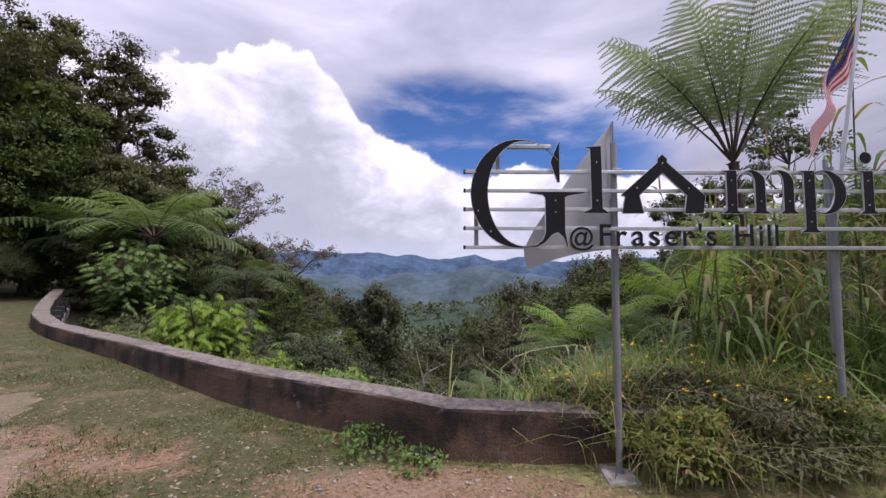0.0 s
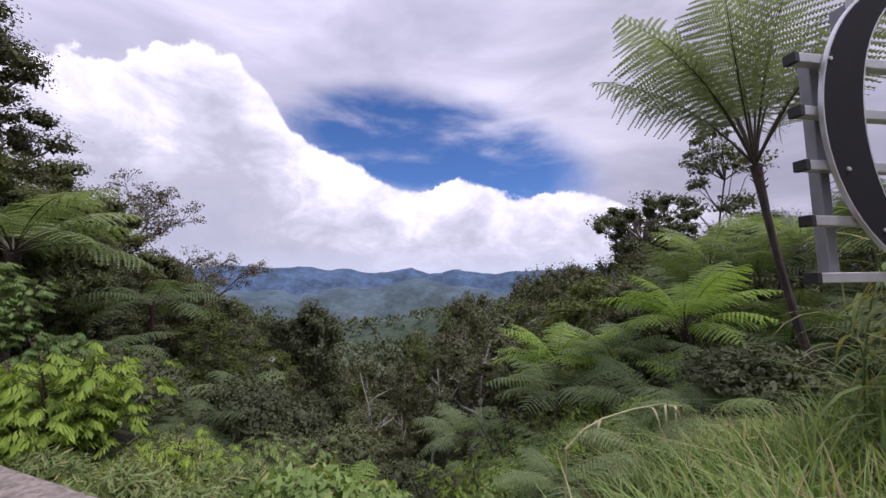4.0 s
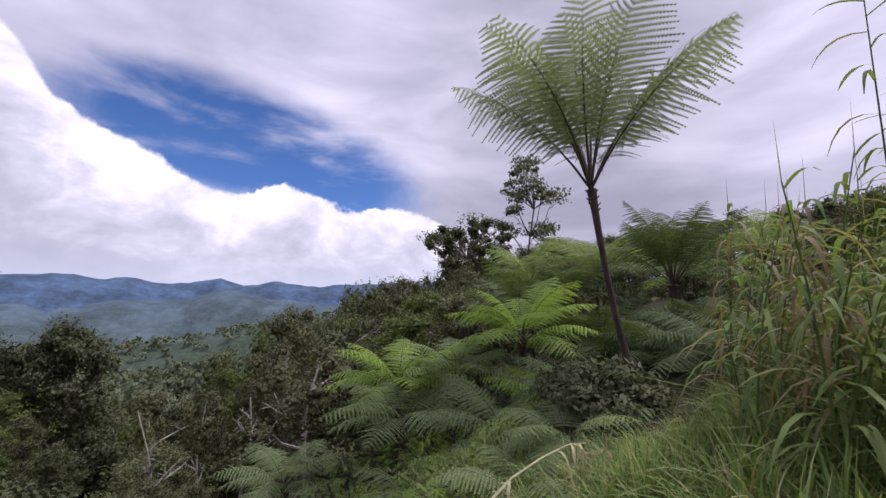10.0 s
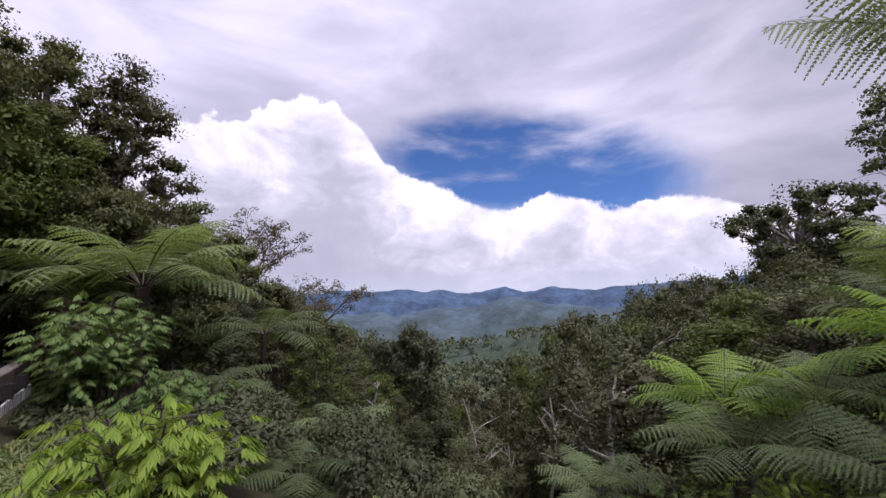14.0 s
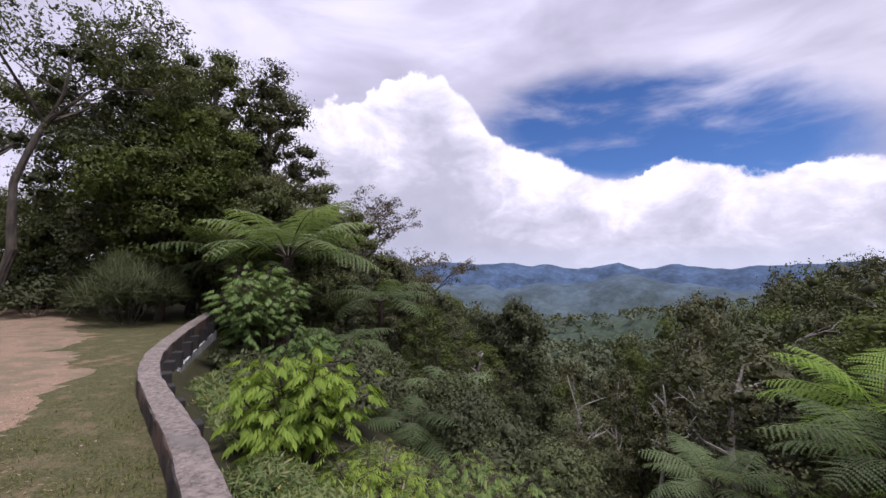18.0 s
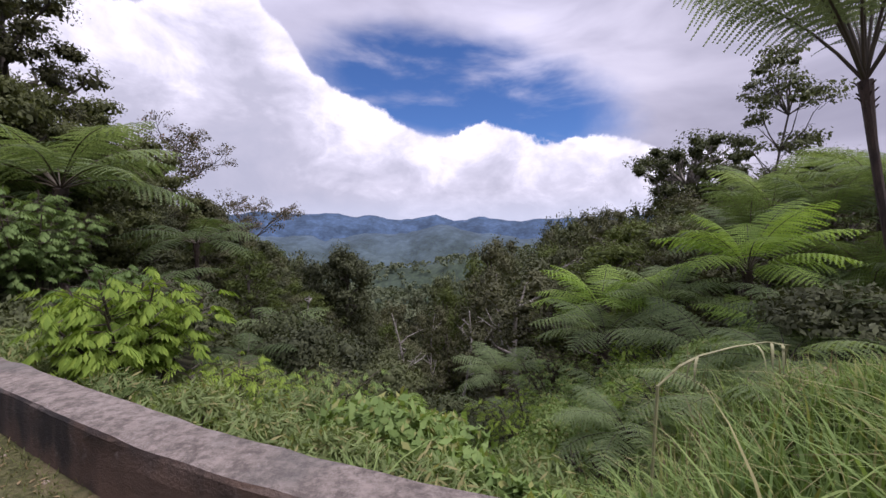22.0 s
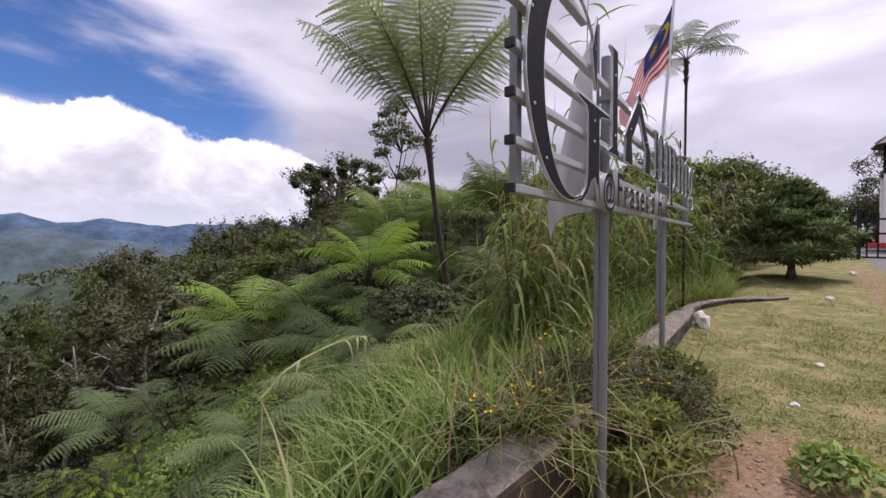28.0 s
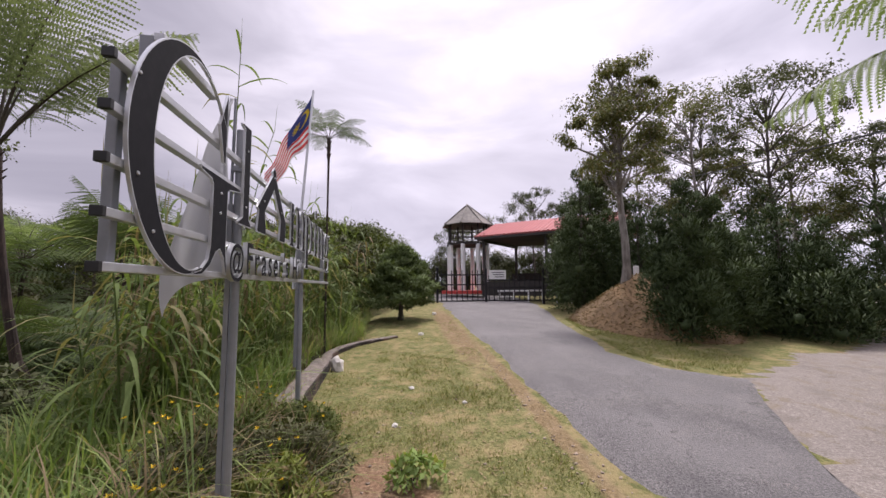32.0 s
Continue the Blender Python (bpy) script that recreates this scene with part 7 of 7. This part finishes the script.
build_gate()


def build_tower():
    cx, cy, z0 = 29.5, -2.25, 1.75
    t = thing("lookout_tower", "lookout hut with white round columns and a weathered pointed roof", "tower", (cx, cy, z0))
    floor_z = 3.15
    for i in range(8):
        a = radians(45 * i + 22.5)
        bm = bmesh.new()
        x, y = 1.45 * math.cos(a), 1.45 * math.sin(a)
        tube(bm, [(x, y, -0.5), (x, y, floor_z)], [0.165, 0.16], 14)
        part("column", bm, M["white"], t, "white painted round column")
        bm = bmesh.new()
        tube(bm, [(x, y, floor_z), (x, y, 4.75)], [0.07, 0.07], 8)
        part("roof_post", bm, M["dark_timber"], t)
    bm = bmesh.new()
    tube(bm, [(0, 0, floor_z - 0.05), (0, 0, floor_z + 0.1)], [1.62, 1.62], 8)
    part("deck", bm, M["dark_timber"], t)
    for z in (floor_z + 0.45, floor_z + 0.85):
        for i in range(8):
            a, b = radians(45 * i + 22.5), radians(45 * i + 67.5)
            bm = bmesh.new()
            tube(bm, [(1.45 * math.cos(a), 1.45 * math.sin(a), z), (1.45 * math.cos(b), 1.45 * math.sin(b), z)], [0.04, 0.04], 6)
            part("railing", bm, M["dark_timber"], t)
    # eight roof panels with battens on the joints
    for i in range(8):
        a, b = radians(45 * i + 22.5), radians(45 * i + 67.5)
        bm = bmesh.new()
        A, B, T = Vector((1.98 * math.cos(a), 1.98 * math.sin(a), 4.62)), Vector((1.98 * math.cos(b), 1.98 * math.sin(b), 4.62)), Vector((0, 0, 6.25))
        bm.faces.new([bm.verts.new(v) for v in (A, B, T)])
        bmesh_solid(bm, 0.06)
        part("roof_panel", bm, M["roof_grey"], t, "weathered grey roof panel")
        bm = bmesh.new()
        tube(bm, [A + Vector((0, 0, 0.03)), T + Vector((0, 0, 0.05))], [0.045, 0.04], 6)
        part("ridge", bm, M["roof_grey"], t)
    bm = bmesh.new()
    tube(bm, [(0, 0, -0.45), (0, 0, -0.22)], [2.0, 2.0], 24)
    part("red_step", bm, M["red_kerb"], t, "red painted round step")


build_tower()


def build_shelter():
    t = thing("shelter", "open shelter with a red tiled roof on dark posts", "shelter", (24.9, -6.9, 1.70), turn=-38.0)
    # roof: two slopes, near edge lower; ridge runs across the drive
    x0, x1, xm = -2.2, 4.0, 0.9
    yl, yr = 4.3, -4.8
    for (xa, za), (xb, zb) in (((x0, 3.35), (xm, 4.55)), ((x1, 3.35), (xm, 4.55))):
        bm = bmesh.new()
        bm.faces.new([bm.verts.new(v) for v in ((xa, yl, za), (xa, yr, za), (xb, yr, zb), (xb, yl, zb))])
        part("roof_slope", bmesh_solid(bm, 0.07), M["roof_red"], t)
    # tile rolls on the near slope
    n = 32
    me = None
    for i in range(n):
        y = yl + (yr - yl) * (i + 0.5) / n
        if me is None:
            bm = bmesh.new()
            tube(bm, [(x0 - 0.02, 0, 3.40), (xm, 0, 4.60)], [0.075, 0.075], 6)
            o = part("tile_roll", bm, M["roof_red"], t)
            me = o.data
        else:
            o = new("tile_roll", me)
            o.parent = t
        o.location = (0, y, 0)
    bm = boxed((x0 - 0.03, yr, 3.18), (x0 + 0.03, yl, 3.34), 0.01)
    part("fascia", bm, M["dark_timber"], t)
    for x in (x0 + 0.4, x1 - 0.4):
        for y in (yl - 0.5, -0.4, yr + 0.5):
            bm = boxed((x - 0.08, y - 0.08, -0.6), (x + 0.08, y + 0.08, 3.6), 0.01)
            part("post", bm, M["dark_timber"], t, "dark timber post")
    part("back_wall", boxed((x1 - 0.2, yr, -0.4), (x1 - 0.08, yl, 1.1)), M["dark_timber"], t)
    part("ceiling", boxed((x0 + 0.1, yr + 0.05, 3.20), (x1 - 0.1, yl - 0.05, 3.26)), M["dark_timber"], t)
    for y in (yl - 0.5, -0.4, yr + 0.5):
        part("beam", boxed((x0 + 0.1, y - 0.06, 3.02), (x1 - 0.1, y + 0.06, 3.19), 0.01), M["dark_timber"], t)
    part("parapet", boxed((x0 + 0.35, yr, -0.5), (x0 + 0.5, yl - 0.3, 0.4), 0.01), M["dark_timber"], t)
    # white rail with short posts in front of the shelter
    r = thing("low_rail", "low white rail with short posts along the yard", "railing", (23.0, 0, terrace(23.0, 0)))
    part("rail", boxed((-0.04, -7.6, 0.52), (0.04, -3.0, 0.62), 0.01), M["white"], r)
    for i in range(6):
        part("post", boxed((-0.04, -3.14 - i * 0.87, -0.2), (0.04, -3.06 - i * 0.87, 0.52), 0.008), M["white"], r)
    w = new("bollard", boxed_mesh("bollard", (-0.08, -0.08, -0.4), (0.08, 0.08, 1.1), 0.02, M["white"]))
    w.location = (14.0, -6.2, terrace(14.0, -6.2) + 0.95)
    tagged(w, "short white painted marker post on the bank", "bollard")


build_shelter()


# ---------------------------------------------------------------- earth mound and trees on the far side of the drive
def build_mound():
    bm = bmesh.new()
    n, rings = 40, 14
    cx, cy = 12.7, -5.6
    rows = []
    for i in range(rings + 1):
        u = i / rings
        row = []
        for j in range(n):
            a = 2 * math.pi * j / n
            rx, ry = 3.5, 2.3
            x, y = cx + rx * u * math.cos(a), cy + ry * u * math.sin(a)
            h = 1.65 * (1 - u**1.6) ** 1.1 * (1 + 0.3 * noise.noise(Vector((x, y, 0)) * 0.9))
            h += 0.10 * noise.noise(Vector((x, y, 2.0)) * 3.0) * (1 - u)
            row.append(bm.verts.new((x, y, terrace(x, y) - 0.15 + max(0.0, h))))
        rows.append(row)
    for r, s in zip(rows, rows[1:]):
        for j in range(n):
            bm.faces.new((r[j], r[(j + 1) % n], s[(j + 1) % n], s[j]))
    bmesh.ops.remove_doubles(bm, verts=bm.verts[:], dist=0.001)
    bmesh.ops.recalc_face_normals(bm, faces=bm.faces[:])
    ob = part("earth_mound", bm, M["mound"], smooth=True)
    tagged(ob, "mound of brown earth covered with dry leaf litter", "mound", kind="structure")
    g = np.random.default_rng(4)
    k = 7000
    u, a = np.sqrt(g.random(k)) * 0.95, g.uniform(0, 6.283, k)
    x, y = cx + 3.5 * u * np.cos(a), cy + 2.3 * u * np.sin(a)
    z = np.array([terrace(p, q) - 0.15 + max(0.0, 1.65 * (1 - w**1.6) ** 1.1 * (1 + 0.3 * noise.noise(Vector((p, q, 0)) * 0.9))) for p, q, w in zip(x, y, u)])
    w = np.stack([g.normal(size=k), g.normal(size=k), g.normal(size=k) * 0.35], 1)
    ob = new("leaf_litter", leaf_mesh("leaf_litter", np.stack([x, y, z + 0.03], 1), w, 0.09 * g.uniform(0.4, 1.7, k), 0.035, M["litter"], 0.15))
    tagged(ob, "dry brown leaves and clippings on the mound", "leaf litter", kind="stuff")


M["mound"] = plain("mound_earth", (0.20, 0.130, 0.065), 0.95, vary=0.4, scale=8.0, bumpy=0.8)
build_mound()

broad_tree("roadside_tree", "tall pale-barked tree with two leafy heads above the mound", 8.2, 4.2, 2.0, 34, 20000, 0.095, M["roadside"], M["bark_pale"], "dome", 81, 0.30, 0.8, at=(13.0, -5.2, 1.5), r=0.15, droop=0.5, dense=0, limbs=30)
for i, (x, y, top, rx, bot, m) in enumerate(((18.9, -7.2, 7.6, 2.3, 0.4, "wood_dark"), (23.0, -12.0, 12.0, 3.4, 4.0, "wood_olive"), (20.0, -14.0, 11.8, 3.2, 4.0, "wood_mid"), (17.4, -11.4, 11.4, 2.8, 4.5, "wood_olive"), (15.6, -13.6, 11.6, 2.8, 5.0, "wood_mid"), (33.0, -8.5, 10.5, 3.0, 4.5, "wood_mid"), (18.0, -17.0, 10.0, 3.4, 3.5, "wood_olive"), (15.5, -18.5, 9.0, 3.2, 3.0, "wood_mid"),
                                             (26.0, -16.0, 7.0, 3.2, 1.0, "wood_mid"), (13.0, -20.0, 8.0, 3.2, 2.6, "wood_mid"), (9.5, -22.0, 10.5, 3.6, 3.0, "wood_olive"), (36.0, -2.0, 7.5, 3.0, 1.5, "wood_mid"), (38.0, -12.0, 8.0, 3.6, 1.5, "wood_mid"),
                                             (35.0, 5.0, 7.0, 3.4, 1.0, "wood_mid"), (42.0, -6.0, 9.0, 4.0, 1.0, "wood_olive"), (30.0, -21.0, 7.0, 3.6, 1.0, "wood_mid"), (21.0, -22.0, 7.0, 3.6, 1.0, "wood_mid"), (3.0, -16.0, 10.0, 4.0, 2.0, "wood_mid"),
                                             # last two: unseen trees added behind the viewpoint to shade the western
                                             # turf
                                             (-6.0, -14.0, 11.0, 4.4, 2.0, "wood_dark"), (-14.0, -8.0, 12.0, 4.4, 2.0, "wood_mid"), (-22.0, 0.0, 12.0, 4.4, 2.0, "wood_dark"), (37.0, -6.0, 4.6, 3.2, 0.3, "wood_dark"), (39.0, -10.0, 5.0, 3.4, 0.3, "wood_dark"), (35.5, -13.5, 5.2, 3.2, 0.3, "wood_dark"), (38.0, -1.5, 4.4, 3.2, 0.3, "wood_dark"), (37.0, 2.5, 4.2, 3.0, 0.3, "wood_dark"), (-10.5, -4.5, 12.0, 4.4, 2.5, "wood_dark"), (-15.5, -0.5, 12.5, 4.4, 2.5, "wood_dark"))):
    z = terrace(x, y)
    broad_tree("roadside_tree", {"wood_olive": "tall thin roadside tree with sparse olive leaves", "wood_mid": "tall leafy green roadside tree", "wood_dark": "dense dark roadside tree"}[m], top - z, bot, rx, 34, 11000 if m != "wood_dark" else 13000, 0.11, M["roadside" if m == "wood_olive" else m],
               M["bark_pale" if m == "wood_olive" else "bark"], "dome", 200 + i, 0.26 if m != "wood_dark" else 0.34, 0.8, at=(x, y, z), group="trees along the lane", r=0.10, dense=0 if m != "wood_dark" else 0.6, limbs=28)
for i, (x, y, h, r, n, lay) in enumerate(((9.9, -5.25, 4.5, 1.2, 24000, False), (12.6, -8.3, 4.4, 1.5, 16000, False), (11.2, -7.4, 3.4, 1.3, 16000, False), (11.6, -9.6, 4.2, 1.7, 16000, False), (10.4, -9.4, 2.8, 1.6, 14000, False), (15.4, -7.2, 5.0, 1.6, 15000, False), (17.0, -5.5, 6.8, 1.9, 22000, False),
                                          (17.8, -6.4, 6.4, 2.1, 18000, False), (18.6, -8.6, 5.0, 1.8, 8000, False), (14.2, 2.5, 2.6, 1.35, 22000, True), (12.0, 5.2, 3.0, 1.6, 9000, True), (10.2, -11.6, 4.4, 1.9, 12000, False), (13.4, -11.2, 5.2, 2.1, 12000, False))):
    cypress("conifer", "layered feathery conifer by the turf" if lay else "bushy dark green conifer", on(x, y) if y > 0 else (x, y, terrace(x, y)), h, r, n, M["cypress_fresh" if lay else "cypress"], 300 + i, lay, "conifers by the drive")
for i, (x, y, top, rx) in enumerate(((16.2, 5.2, 3.9, 1.9), (18.8, 4.6, 4.7, 2.1), (21.2, 4.6, 5.0, 2.2), (17.4, 6.4, 4.6, 2.0), (24.0, 4.8, 5.0, 2.2), (13.6, 5.6, 3.4, 1.6))):
    broad_tree("roadside_tree", "low rounded leafy tree beside the drive", top - land(x, y), 0.5, rx, 30, 11000, 0.13, M[("wood_mid", "wood_green")[i % 2]], M["bark"], "dome", 400 + i, 0.36, 0.8, at=on(x, y), group="low trees beside the drive")

# ---------------------------------------------------------------- small things on the turf
def stone(name, label, at, r, seed, mat):
    bm = bmesh.new()
    bmesh.ops.create_icosphere(bm, subdivisions=2, radius=1.0)
    for v in bm.verts:
        k = 1 + 0.55 * noise.noise(v.co * 1.9 + Vector((seed * 3.7, 0, 0)))
        v.co = Vector((v.co.x * r[0] * k, v.co.y * r[1] * k, v.co.z * r[2] * k))
    ob = part(name, bm, mat)
    ob.location = at
    return tagged(ob, label, "stone", "stones on the turf")


stone("stone", "pale rounded stone lying at the end of the wall", on(7.25, 3.5, 0.08), (0.17, 0.11, 0.15), 1, M["stone"])
for i, (x, y, r) in enumerate(((10.9, 1.9, 0.09), (15.8, 1.2, 0.11), (4.6, 2.4, 0.045), (3.6, 2.0, 0.025), (-2.9, 3.2, 0.05), (-0.6, 1.9, 0.07), (-0.2, 2.6, 0.035), (6.0, 2.2, 0.05), (5.3, 1.5, 0.04))):
    stone("stone", "small pale stone on the turf", on(x, y, r * 0.25), (r, r * 0.8, r * 0.55), 3 + i, M["stone"])


def cable(name, label, a, b, sag):
    """A thin hanging wire between two points."""
    a, b = Vector(a), Vector(b)
    bm = bmesh.new()
    tube(bm, [a.lerp(b, i / 16) - Vector((0, 0, sag * 4 * (i / 16) * (1 - i / 16))) for i in range(17)], [0.016] * 17, 5)
    tagged(part(name, bm, M["black_iron"]), label, "cable")


cable("overhead_cable", "thin black overhead cable sagging above the lane", (25.8, -12.8, 8.8), (4.6, -5.0, 4.0), 0.25)
